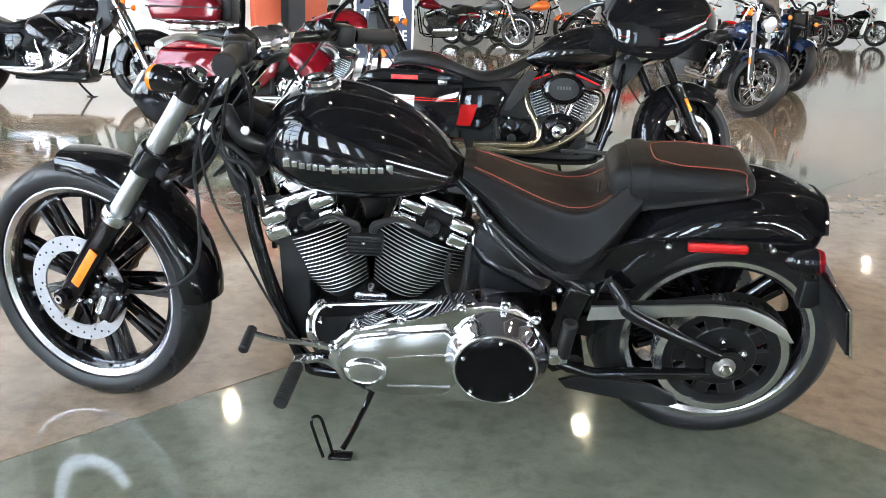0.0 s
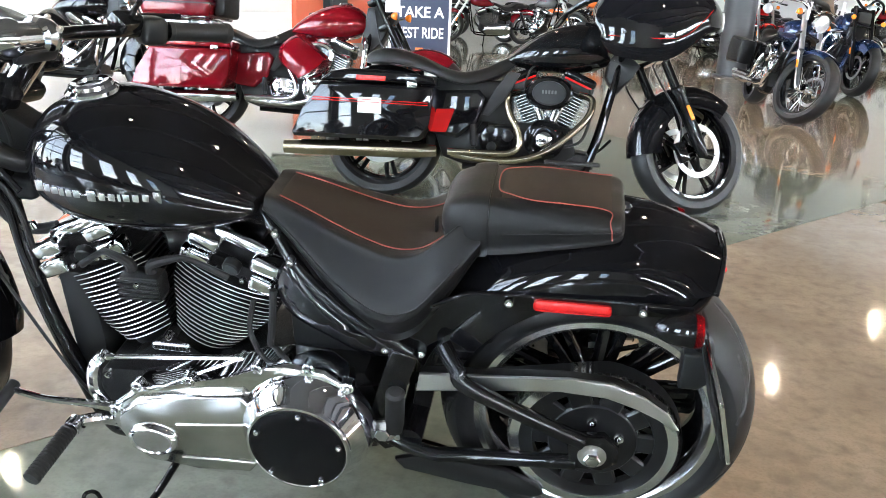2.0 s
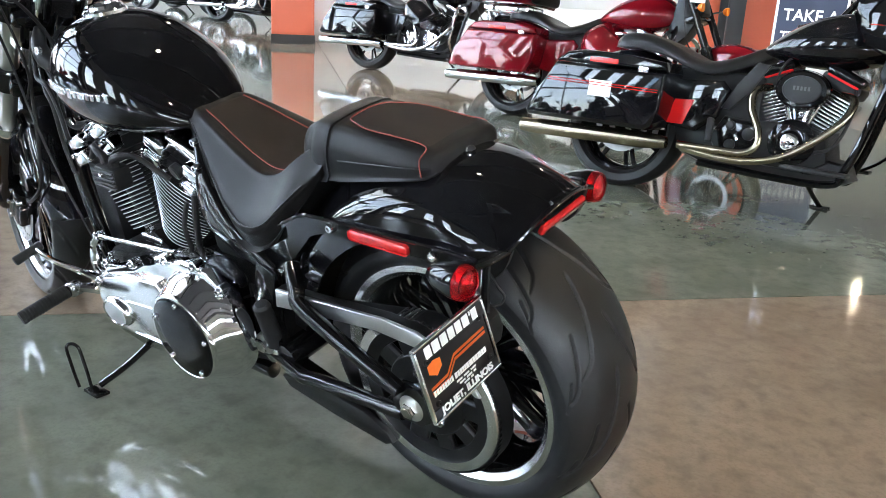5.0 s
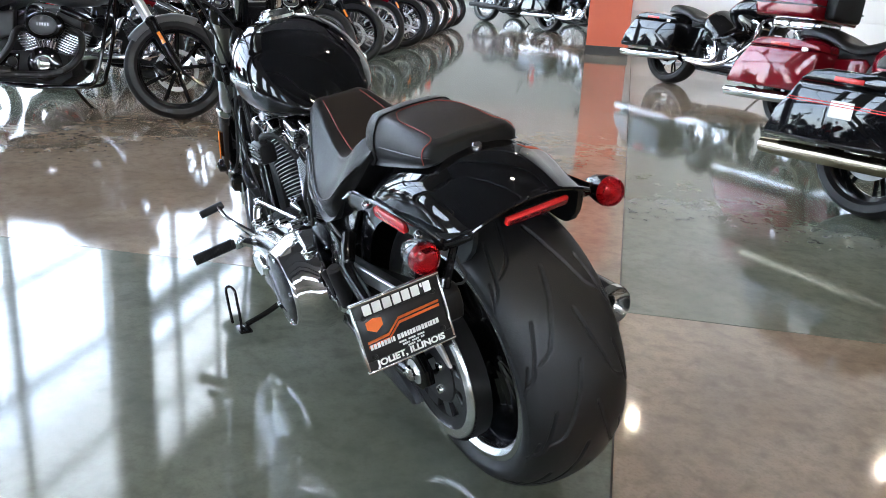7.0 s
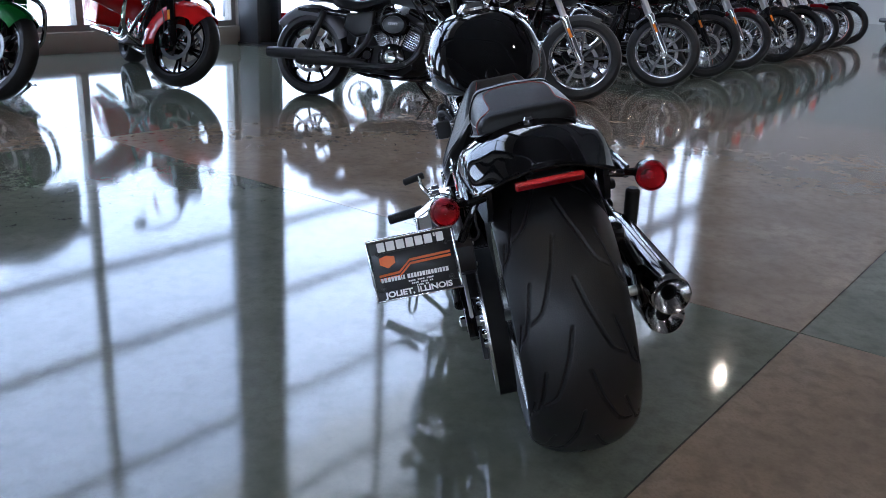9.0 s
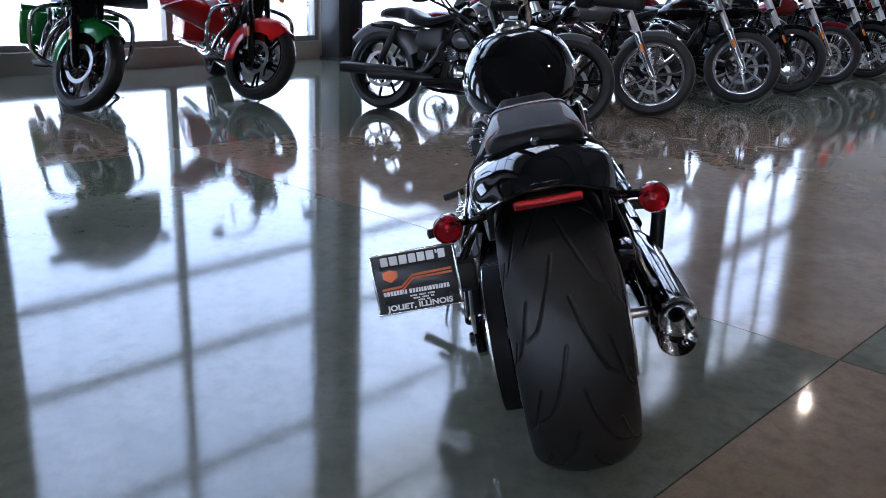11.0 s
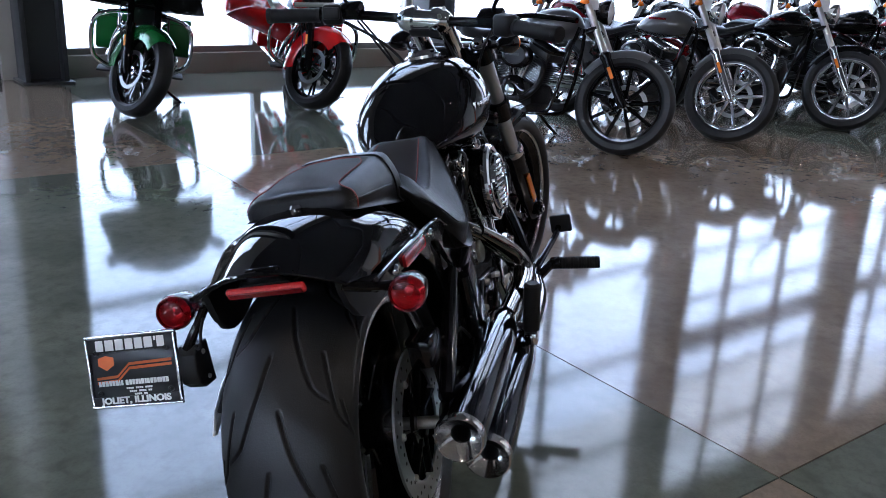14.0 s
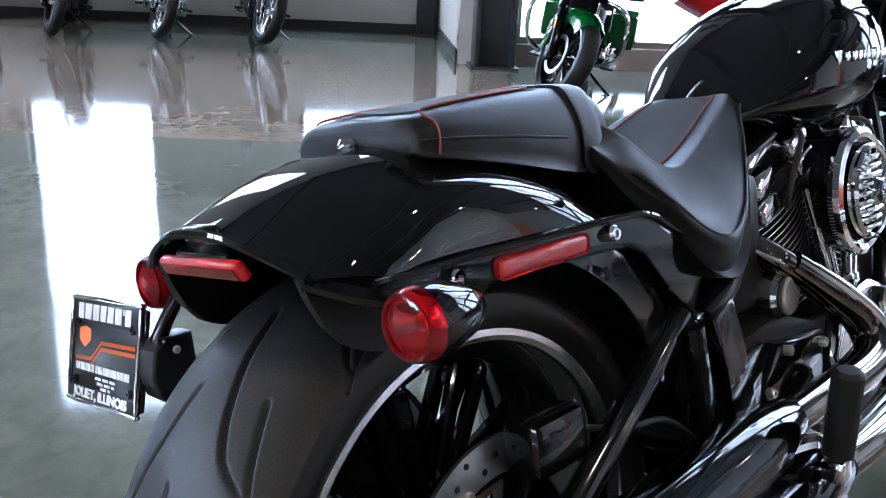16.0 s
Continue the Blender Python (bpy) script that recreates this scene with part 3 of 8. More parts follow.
def disc_rotor(parent, m, y, r, label="drilled steel brake disc", holes=40):
    """A floating brake disc: drilled ring, carrier arms and rivets."""
    bm = bm_new()
    n, rin = 120, r * 0.72
    lathe(bm, [(r, y - 0.0025), (r, y + 0.0025), (rin, y + 0.0025), (rin, y - 0.0025)], TO_Y, n, close=True)
    root = part("brake_disc", bm, M_DISC, parent, label, m=m)
    bm = bm_new()
    for k in range(holes):
        a = 2 * math.pi * k / holes
        rr = r * (0.80, 0.87, 0.94)[k % 3]
        c = Vector((rr * math.cos(a), 0, rr * math.sin(a)))
        rod(bm, c + Vector((0, y - 0.0032, 0)), c + Vector((0, y + 0.0032, 0)), 0.0034, n=8)
    part("drilled_hole", bm, M_SATIN, root, m=m, kind="stuff")
    for k in range(7):
        a = 2 * math.pi * k / 7
        bm = bm_new()
        mm, d = along((0.03 * math.cos(a), y, 0.03 * math.sin(a)), (rin * 0.99 * math.cos(a + 0.25), y, rin * 0.99 * math.sin(a + 0.25)))
        bx(bm, (0, 0, d / 2), (0.016, 0.006, d), 0.002, m=mm, seg=1)
        part("carrier_arm", bm, M_BLACK, root, m=m)
    bm = bm_new()
    lathe(bm, [(0.045, y - 0.004), (0.045, y + 0.004), (0.028, y + 0.004), (0.028, y - 0.004)], TO_Y, 32, close=True)
    part("carrier", bm, M_BLACK, root, m=m)
    bm = bm_new()
    for k in range(7):
        a = 2 * math.pi * k / 7 + 0.25
        for s in (-1, 1):
            bolt(bm, (rin * 1.03 * math.cos(a), y + s * 0.003, rin * 1.03 * math.sin(a)), 0.007, 0.004, (0, s, 0))
    part("rivet", bm, M_STEEL, root, m=m, kind="stuff")
    return root


# rear wheel, pulley and disc
RW = Matrix.Translation(AXLE_R)
tyre_part("rear_tyre", bike, 0.330, 0.121, 0.240, 800, 190, rear_grooves, RW, crown=0.048, depth=0.006, label="very wide low-profile rear tyre with curved grooves")
wheel(bike, "rear_wheel", RW, 0.243, 0.108, 9, "black cast wheel with split spokes", 0.10)
pul = part("belt_pulley", lathe(bm_new(), [(0.165, -0.172), (0.168, -0.166), (0.168, -0.128), (0.16, -0.128), (0.148, -0.15), (0.146, -0.172)], RW @ TO_Y, 90, close=True), M_ALU, bike, "toothed belt pulley with a bright rim")
for k in range(10):
    a = 2 * math.pi * k / 10
    mm, d = along((0.04 * math.cos(a), -0.155, 0.04 * math.sin(a)), (0.143 * math.cos(a), -0.158, 0.143 * math.sin(a)))
    part("web_arm", bx(bm_new(), (0, 0, d / 2), (0.014, 0.045, d), 0.004, m=RW @ mm, seg=1), M_SATIN, pul)
bm = bm_new()
lathe(bm, [(0.086, -0.166), (0.090, -0.162), (0.090, -0.142), (0.025, -0.142), (0.025, -0.166)], TO_Y, 40, close=True)
lathe(bm, [(0.147, -0.168), (0.121, -0.166), (0.119, -0.162), (0.119, -0.15), (0.147, -0.15)], TO_Y, 60, close=True)
part("pulley_web", bm, M_SATIN, pul, "satin black slotted pulley centre", m=RW)
bolts("pulley_bolt", [(0.055 * math.cos(a), -0.167, 0.055 * math.sin(a)) for a in [2 * math.pi * k / 5 + 0.4 for k in range(5)]], M_CHROME, pul, "chrome bolt", 0.011, 0.012, m=RW)
bm = bm_new()
for k in range(70):
    a = 2 * math.pi * k / 70
    bx(bm, (0, 0, 0), (0.003, 0.036, 0.006), 0, m=RW @ Matrix.Rotation(-a, 4, "Y") @ Matrix.Translation((0.168, -0.147, 0)))
part("pulley_teeth", bm, M_SATIN, pul)
disc_rotor(bike, RW, 0.135, 0.146)

# drive belt, running to the front sprocket
bm = bm_new()
ring = [(AXLE_R.x + 0.174 * math.cos(a), AXLE_R.z + 0.174 * math.sin(a)) for a in [math.radians(-85 + 170 * k / 20) for k in range(21)]]
path = ring + [(-0.47, 0.41), (-0.51, 0.40), (-0.53, 0.35), (-0.51, 0.30), (-0.47, 0.285)]
lo = [bm.verts.new((x, -0.128, z)) for x, z in path]
hi = [bm.verts.new((x, -0.166, z)) for x, z in path]
for k in range(len(lo)):
    bm.faces.new((lo[k], hi[k], hi[(k + 1) % len(lo)], lo[(k + 1) % len(lo)]))
bmesh.ops.solidify(bm, geom=bm.faces[:], thickness=0.004)
part("drive_belt", bm, M_RUBBER, bike, "black toothed drive belt")

# swingarm: upper and lower bars on both sides, axle carriers and adjusters
arm = part("swingarm", tube(bm_new(), [(-0.37, -0.19, 0.30), (-0.37, 0.19, 0.30)], 0.03, 14), M_BLACK, bike, "gloss black triangulated tubular swingarm")
for s in (-1, 1):
    y = s * 0.198
    if s < 0:
        part("upper_bar", tube(bm_new(), [(-0.300, -0.180, 0.545), (-0.268, -0.205, 0.508), (-0.237, -0.217, 0.474), (-0.02, -0.214, 0.370)], 0.0165, 12), M_BLACK, arm)
    else:
        part("upper_bar", tube(bm_new(), [(-0.315, y * 0.82, 0.522), (-0.25, y * 0.86, 0.494), (0.0, y, 0.380)], 0.0165, 12), M_BLACK, arm)
        part("brace_bar", tube(bm_new(), [(-0.30, y * 0.95, 0.29), (-0.31, y * 0.95, 0.40), (-0.30, y * 0.95, 0.515)], 0.014, 10), M_BLACK, arm)
    part("lower_bar", tube(bm_new(), [(-0.42, y * 0.9, 0.30), (-0.32, y, 0.282), (-0.26, y, 0.286), (-0.03, y, 0.302)], 0.0155, 12), M_BLACK, arm)
    part("axle_carrier", slab(bm_new(), [(-0.05, 0.35), (-0.03, 0.375), (0.02, 0.38), (0.05, 0.352), (0.05, 0.318), (0.02, 0.295), (-0.04, 0.295)], y - 0.011, y + 0.011, 0.004), M_BLACK, arm)
ax = part("rear_axle", rod(bm_new(), (0, -0.224, 0.332), (0, 0.222, 0.332), 0.012, n=20), M_STEEL, bike)
part("axle_washer", lathe(bm_new(), [(0.028, -0.205), (0.028, -0.21), (0.001, -0.211)], RW @ TO_Y, 24, cap=True), M_STEEL, ax)
for sd in (-1, 1):
    part("axle_nut", lathe(bm_new(), [(0.017, sd * 0.209), (0.017, sd * 0.222), (0.014, sd * 0.225), (0.009, sd * 0.225), (0.009, sd * 0.226)], RW @ TO_Y, 6, cap=True), M_CHROME, ax, "bright axle nut")

# belt guard, lower debris guard
part("belt_guard", slab(bm_new(), [(-0.345, 0.425), (-0.338, 0.468), (-0.05, 0.490), (0.03, 0.487), (0.09, 0.462), (0.135, 0.43), (0.160, 0.394), (0.150, 0.392), (0.118, 0.416), (0.075, 0.440), (0.02, 0.458), (-0.07, 0.460)], -0.200, -0.192, 0.003, m=Matrix.Translation((-0.004, 0, 0.016))), M_BRUSH, bike, "brushed aluminium upper belt guard")
part("belt_guard_top", slab(bm_new(), [(-0.338, 0.468), (-0.05, 0.490), (0.03, 0.487), (0.09, 0.462), (0.135, 0.43), (0.133, 0.426), (0.088, 0.457), (0.03, 0.482), (-0.05, 0.485), (-0.338, 0.463)], -0.192, -0.172, 0.001, m=Matrix.Translation((-0.004, 0, 0.016))), M_SATIN, bike)
part("lower_belt_guard", slab(bm_new(), [(-0.40, 0.240), (-0.33, 0.262), (-0.16, 0.240), (-0.10, 0.208), (-0.088, 0.188), (-0.11, 0.176), (-0.25, 0.196), (-0.38, 0.216)], -0.185, -0.170, 0.004), M_PLAST, bike, "black plastic debris guard under the belt")

# rear fender: a raised deck that flares out to skirts
def fender_ring(phi):
    d_max, w_max, r_top = lerp_table(phi, [(61.3, 0.043, 0.135, 0.438), (66, 0.066, 0.145, 0.439), (75, 0.102, 0.156, 0.440), (95, 0.114, 0.164, 0.440), (125, 0.125, 0.167, 0.436), (160, 0.13, 0.155, 0.43)])
    flare = [(0, 0), (0.20, 0.03), (0.37, 0.12), (0.50, 0.24), (0.60, 0.37), (0.70, 0.51), (0.80, 0.66), (0.88, 0.79), (0.95, 0.91), (1.0, 1.0)]
    hip = [(0, 0), (0.25, 0.02), (0.42, 0.07), (0.55, 0.15), (0.65, 0.235), (0.75, 0.31), (0.85, 0.39), (0.93, 0.51), (0.98, 0.70), (1.0, 1.0)]
    h = min(1.0, max(0.0, (phi - 61.3) / 22))
    h = h * h * (3 - 2 * h)
    sec = [(a[0] + (b[0] - a[0]) * h, a[1] + (b[1] - a[1]) * h) for a, b in zip(flare, hip)]
    ph = radians(phi)
    return [Vector(((r_top - d * d_max) * math.cos(ph), y * w_max, AXLE_R.z + (r_top - d * d_max) * math.sin(ph))) for y, d in [(-y, d) for y, d in sec[::-1]] + sec[1:]]


bm = bm_new()
rings = [fender_ring(61.3 + 98.7 * k / 20) for k in range(21)]
tr = [spline(r, 3) for r in rings]
outer = [[bm.verts.new(v) for v in r] for r in tr]
for a, b in zip(outer, outer[1:]):
    for k in range(len(a) - 1):
        bm.faces.new((a[k], a[k + 1], b[k + 1], b[k]))
bmesh.ops.recalc_face_normals(bm, faces=bm.faces[:])
bmesh.ops.solidify(bm, geom=bm.faces[:], thickness=0.004)
fender = part("rear_fender", bm, M_PAINT, bike, "gloss black bobbed rear fender with flared skirts", sharp=60)
# rolled rear lip, skirt ends that hang below it, the light on its bracket
bm = bm_new()
tube(bm, spline(fender_ring(61.3), 2), 0.0048, 8, k=1)
part("fender_lip", bm, M_PAINT, fender)
TAIL = Matrix.Translation((0.217, 0, 0.711)) @ Matrix.Rotation(radians(30), 4, "Y") @ Matrix.Rotation(radians(-90), 4, "Z")
for sgn in (-1, 1):
    bm = bm_new()
    slab(bm, [(0.190, 0.682), (0.181, 0.652), (0.162, 0.620), (0.134, 0.602), (0.100, 0.598), (0.050, 0.604), (-0.02, 0.632), (-0.02, 0.660), (0.08, 0.672), (0.15, 0.684)], -0.006, 0.006, 0.004, m=Matrix.Translation((0, sgn * 0.137, 0)) @ Matrix.Rotation(radians(-6 * sgn), 4, "Z"), seg=2, smooth=3)
    part("skirt_end", bm, M_PLAST, fender, "rounded gloss black lower end of the fender skirt", sharp=50)
bm = bm_new()
bx(bm, (-0.003, -0.006, -0.021), (0.090, 0.014, 0.014), 0.004, m=TAIL)
bx(bm, (-0.003, -0.014, -0.008), (0.060, 0.012, 0.026), 0.004, m=TAIL)
part("light_bracket", bm, M_BLACK, fender, "black bracket of the tail light")
tail = part("tail_light", bx(bm_new(), (-0.003, 0.004, -0.027), (0.138, 0.012, 0.020), 0.005, m=TAIL, seg=3), M_REFL, bike, "slim red tail light bar")
part("lens_highlight_rib", bx(bm_new(), (-0.003, 0.0102, -0.027), (0.128, 0.002, 0.012), 0.0008, m=TAIL, seg=1), M_REDDARK, tail)

# fender rails with bolts and side reflectors
for s in (-1, 1):
    bm = bm_new()
    rail = [(-0.36, 0.506), (-0.285, 0.562), (-0.245, 0.618), (-0.21, 0.632), (0.10, 0.643), (0.15, 0.645), (0.15, 0.665), (0.10, 0.667), (-0.20, 0.662), (-0.26, 0.656), (-0.31, 0.630), (-0.43, 0.572), (-0.44, 0.549)]
    slab(bm, rail, 0.157 if s > 0 else -0.169, 0.169 if s > 0 else -0.157, 0.004)
    r = part("fender_rail", bm, M_BLACK, bike, "black fender support rail")
    part("rail_edge", tube(bm_new(), [(-0.43, s * 0.169, 0.571), (-0.31, s * 0.169, 0.630), (-0.26, s * 0.169, 0.655), (-0.20, s * 0.169, 0.662), (0.0, s * 0.169, 0.667), (0.15, s * 0.169, 0.667)], 0.004, 8), M_PAINT, r)
    bolts("rail_bolt", [(x, s * 0.169, z) for x, z in ((-0.178, 0.649), (0.062, 0.653), (-0.342, 0.514), (-0.424, 0.553))], M_CHROME, r, "domed chrome bolt", 0.0095, 0.010, (0, s, 0))
    part("side_reflector", bx(bm_new(), (-0.063, s * 0.1715, 0.648), (0.141, 0.008, 0.022), 0.0075, seg=3), M_REFL, r, "long red side reflector")

# inner fender behind the wheel arch
bm = bm_new()
rings = []
for k in range(13):
    a = radians(95 + 80 * k / 12)
    rings.append([Vector((rr * math.cos(a), y, AXLE_R.z + rr * math.sin(a))) for y, rr in ((-0.152, 0.33), (-0.148, 0.366), (0, 0.385), (0.148, 0.366), (0.152, 0.33))])
loft(bm, rings, False, False)
bmesh.ops.solidify(bm, geom=bm.faces[:], thickness=0.003)
part("inner_fender", bm, M_PLAST, bike)

# ---- saddle ----
SEAT_ROWS = [(-0.668, 0.080, 0.066, 0.772, 0.770, 0.745), (-0.64, 0.092, 0.074, 0.768, 0.767, 0.722), (-0.59, 0.120, 0.086, 0.750, 0.750, 0.682), (-0.53, 0.150, 0.100, 0.724, 0.727, 0.622), (-0.47, 0.176, 0.112, 0.700, 0.706, 0.578),
             (-0.41, 0.190, 0.122, 0.685, 0.692, 0.552), (-0.355, 0.186, 0.124, 0.684, 0.704, 0.566), (-0.31, 0.166, 0.114, 0.705, 0.738, 0.616), (-0.275, 0.138, 0.095, 0.738, 0.762, 0.660), (-0.24, 0.115, 0.075, 0.755, 0.765, 0.715)]


def seat_ring(x, w, wt, zt, ze, zb):
    h = ze - zb
    half = [(-w * 0.88, zb), (-w * 0.965, zb + 0.07 * h), (-w * 0.995, zb + 0.22 * h), (-w, zb + 0.40 * h), (-wt - 0.008, ze - 0.013), (-wt + 0.003, ze + 0.0005), (-wt * 0.72, ze * 0.6 + zt * 0.4 + 0.002), (-wt * 0.36, ze * 0.3 + zt * 0.7)]
    pts = half + [(0, zt)] + [(-y, z) for y, z in half[::-1]]
    return [Vector((x, y, z)) for y, z in pts]


seat = part("seat", smooth_loft(bm_new(), [smooth_ring(seat_ring(*r), 3) for r in SEAT_ROWS], 4), M_LEATHER, bike, "low scooped solo seat in black vinyl with red stitching", sharp=70)
bm = bm_new()
ins = [spline([Vector((x, f * wt * 0.70, ze * (0.6 * abs(f)) + zt * (1 - 0.6 * abs(f)) + 0.0048 - (0.003 if abs(f) == 1 else 0))) for f in (-1, -0.5, 0, 0.5, 1)], 3) for x, w, wt, zt, ze, zb in SEAT_ROWS[1:-2]]
smooth_loft(bm, ins, 4, False, False)
bmesh.ops.solidify(bm, geom=bm.faces[:], thickness=0.004)
part("seat_insert", bm, M_INSERT, seat, "fine-textured dark insert", sharp=70)
bm = bm_new()
left = [Vector((x, -wt * 0.71, ze * 0.6 + zt * 0.4 + 0.0036)) for x, w, wt, zt, ze, zb in SEAT_ROWS[1:-2]]
right = [Vector((v.x, -v.y, v.z)) for v in left]
tube(bm, left + [Vector((-0.287, -0.085, 0.757)), Vector((-0.274, 0, 0.752)), Vector((-0.287, 0.085, 0.757))] + right[::-1], 0.0014, 6, 5)
part("stitching", bm, M_STITCH, seat, "red stitched seam")
bm = bm_new()
for s in (-1, 1):
    part("side_seam", tube(bm_new(), [Vector((x, s * (w * 1.012), zb + 0.40 * (ze - zb))) for x, w, wt, zt, ze, zb in SEAT_ROWS[:-1]], 0.0016, 6, 5), M_SATIN, seat)
part("seat_tab", bx(bm_new(), (-0.335, -0.03, 0.722), (0.006, 0.02, 0.028), 0.002), M_SATIN, seat)

PIL_ROWS = [(-0.318, 0.072, 0.775, 0.742), (-0.302, 0.092, 0.797, 0.720), (-0.262, 0.102, 0.811, 0.706), (-0.20, 0.107, 0.813, 0.712), (-0.12, 0.110, 0.811, 0.729), (-0.05, 0.110, 0.806, 0.743), (-0.014, 0.107, 0.802, 0.750), (0.004, 0.103, 0.799, 0.753), (0.014, 0.097, 0.795, 0.756), (0.019, 0.088, 0.787, 0.760)]


def pil_ring(x, w, zt, zb, g=0.0):
    h = zt - zb
    half = [(-w * 0.90 - g, zb - g), (-w - g, zb + 0.10 * h), (-w * 1.0 - g, zb + 0.46 * h), (-w * 0.91 - g, zb + 0.74 * h), (-w * 0.75 - g, zt - 0.07 * h + g), (-w * 0.42, zt - 0.002 + g)]
    pts = half + [(0, zt + g)] + [(-y, z) for y, z in half[::-1]]
    return [Vector((x, y, z)) for y, z in pts]


pil = part("pillion", smooth_loft(bm_new(), [smooth_ring(pil_ring(*r), 3) for r in PIL_ROWS], 4), M_LEATHER, bike, "padded pillion seat with a strap and red stitching", sharp=70)
bm = bm_new()
smooth_loft(bm, [smooth_ring(pil_ring(x, w, zt, zb, 0.004), 3) for x, w, zt, zb in ((-0.272, 0.100, 0.808, 0.708), (-0.26, 0.103, 0.811, 0.706), (-0.236, 0.105, 0.8125, 0.708), (-0.228, 0.105, 0.8118, 0.710))], 3)
part("strap", bm, M_LEATHER, pil, "black pillion strap", sharp=60)
bm = bm_new()


def pil_top(x, f):
    w, zt, zb = lerp_table(x, PIL_ROWS)
    ring = smooth_ring(pil_ring(x, w, zt, zb, 0.0022), 3)
    return min(ring[10:27], key=lambda v: abs(v.y - f * w))


def pil_side(x, k):
    return pil_ring(x, *lerp_table(x, PIL_ROWS), 0.0022)[k]


top_line = [(-0.006, -0.74), (-0.03, -0.72), (-0.09, -0.70), (-0.15, -0.67), (-0.19, -0.58), (-0.212, -0.4), (-0.217, 0.0), (-0.212, 0.4), (-0.19, 0.58), (-0.15, 0.67), (-0.09, 0.70), (-0.03, 0.72), (-0.006, 0.74)]
line = [pil_side(-0.002, 1), pil_side(-0.004, 2), pil_side(-0.008, 3)] + [pil_top(x, f) for x, f in top_line] + [pil_side(-0.008, 9), pil_side(-0.004, 10), pil_side(-0.002, 11)]
tube(bm, line, 0.0013, 6, 5)
part("stitching", bm, M_STITCH, pil, "red stitched seam")
bm = bm_new()
rows = []
for x in (-0.207, -0.18, -0.12, -0.06, -0.006):
    w, zt, zb = lerp_table(x, PIL_ROWS)
    rows.append(smooth_ring(pil_ring(x, w, zt, zb, 0.0018), 3)[13:24])
smooth_loft(bm, rows, 4, False, False)
bmesh.ops.solidify(bm, geom=bm.faces[:], thickness=0.003)
part("pillion_insert", bm, M_INSERT, pil, "fine-textured dark insert", sharp=70)
bm = bm_new()
for s in (-1, 1):
    part("side_seam", tube(bm_new(), [Vector((x, s * w * 1.012, zb + 0.4 * (zt - zb))) for x, w, zt, zb in PIL_ROWS[3:-1]], 0.0015, 6, 4), M_SATIN, pil)
part("seat_knob", lathe(bm_new(), [(0.006, 0), (0.006, 0.008), (0.011, 0.01), (0.012, 0.02), (0.008, 0.026), (0.001, 0.027)], Matrix.Translation((0.023, 0, 0.755)), 20, cap=True), M_CHROME, bike, "chrome seat fixing knob")
part("seat_bracket", slab(bm_new(), [(-0.01, 0.768), (0.045, 0.760), (0.045, 0.765), (-0.01, 0.780)], -0.022, 0.022, 0.001), M_BLACK, bike)

# ---- fuel tank ----
TANK = [(-1.166, 0.835, 0.785, 0.030), (-1.150, 0.866, 0.755, 0.078), (-1.120, 0.902, 0.732, 0.118), (-1.080, 0.930, 0.712, 0.149), (-1.025, 0.945, 0.697, 0.169), (-0.950, 0.938, 0.688, 0.178), (-0.870, 0.912, 0.688, 0.175),
        (-0.790, 0.866, 0.698, 0.157), (-0.720, 0.806, 0.713, 0.118), (-0.680, 0.764, 0.718, 0.078), (-0.658, 0.744, 0.718, 0.032)]


def tank_ring(x, zt, zb, w, n=40, g=0.0):
    zm = zb + 0.42 * (zt - zb)
    out = []
    for k in range(n):
        a = 2 * math.pi * k / n
        c, s = math.cos(a), math.sin(a)
        y = math.copysign(abs(c) ** 0.80, c) * (w + g)
        z = zm + (math.copysign(abs(s) ** 0.92, s)) * ((zt - zm) if s > 0 else (zm - zb))
        out.append(Vector((x, y, z)))
    return out


tank = part("fuel_tank", smooth_loft(bm_new(), [tank_ring(*r) for r in TANK], 5), M_PAINT, bike, "gloss black teardrop fuel tank with a silver badge", sharp=80)
cap_m = Matrix.Translation((-1.022, 0.0, 0.943)) @ Matrix.Rotation(radians(-4), 4, "Y")
part("filler_cap", lathe(bm_new(), [(0.052, -0.004), (0.052, 0.004), (0.046, 0.009), (0.044, 0.009), (0.042, 0.016), (0.036, 0.020), (0.026, 0.018), (0.024, 0.010), (0.001, 0.009)], cap_m, 48), M_CHROME, tank, "chrome and black flush filler cap")
part("cap_centre", lathe(bm_new(), [(0.0235, 0.010), (0.0235, 0.0125), (0.001, 0.0125)], cap_m, 32), M_BLACK, tank)


def tank_side(x, z):
    """How far the tank's skin stands out at x and height z."""
    zt, zb, w = lerp_table(x, TANK)
    zm = zb + 0.42 * (zt - zb)
    t = min(0.98, abs((z - zm) / ((zt - zm) if z > zm else (zm - zb))))
    return w * (1 - t ** (2 / 0.92)) ** 0.4


def badge(side):
    """The tank badge: a row of plain raised silver bars, the first, middle and last ones taller."""
    x = -1.088
    widths = (17, 14, 15, 11, 12, 14, 8, 18, 14, 15, 7, 14, 13, 14, 17)
    heights = (25, 17, 17, 17, 17, 17, 5, 25, 17, 17, 17, 17, 17, 17, 25)
    for wd, ht in zip(widths, heights):
        w = wd * 0.00125
        y = tank_side(x + w / 2, 0.806) + 0.0005
        part("badge_bar", bx(bm_new(), (x + w / 2, side * y, 0.806), (w * 0.78, 0.007, ht * 0.00092), 0.0016, seg=2), M_CHROME, tank, "raised silver bar of the tank badge")
        x += w * 1.045


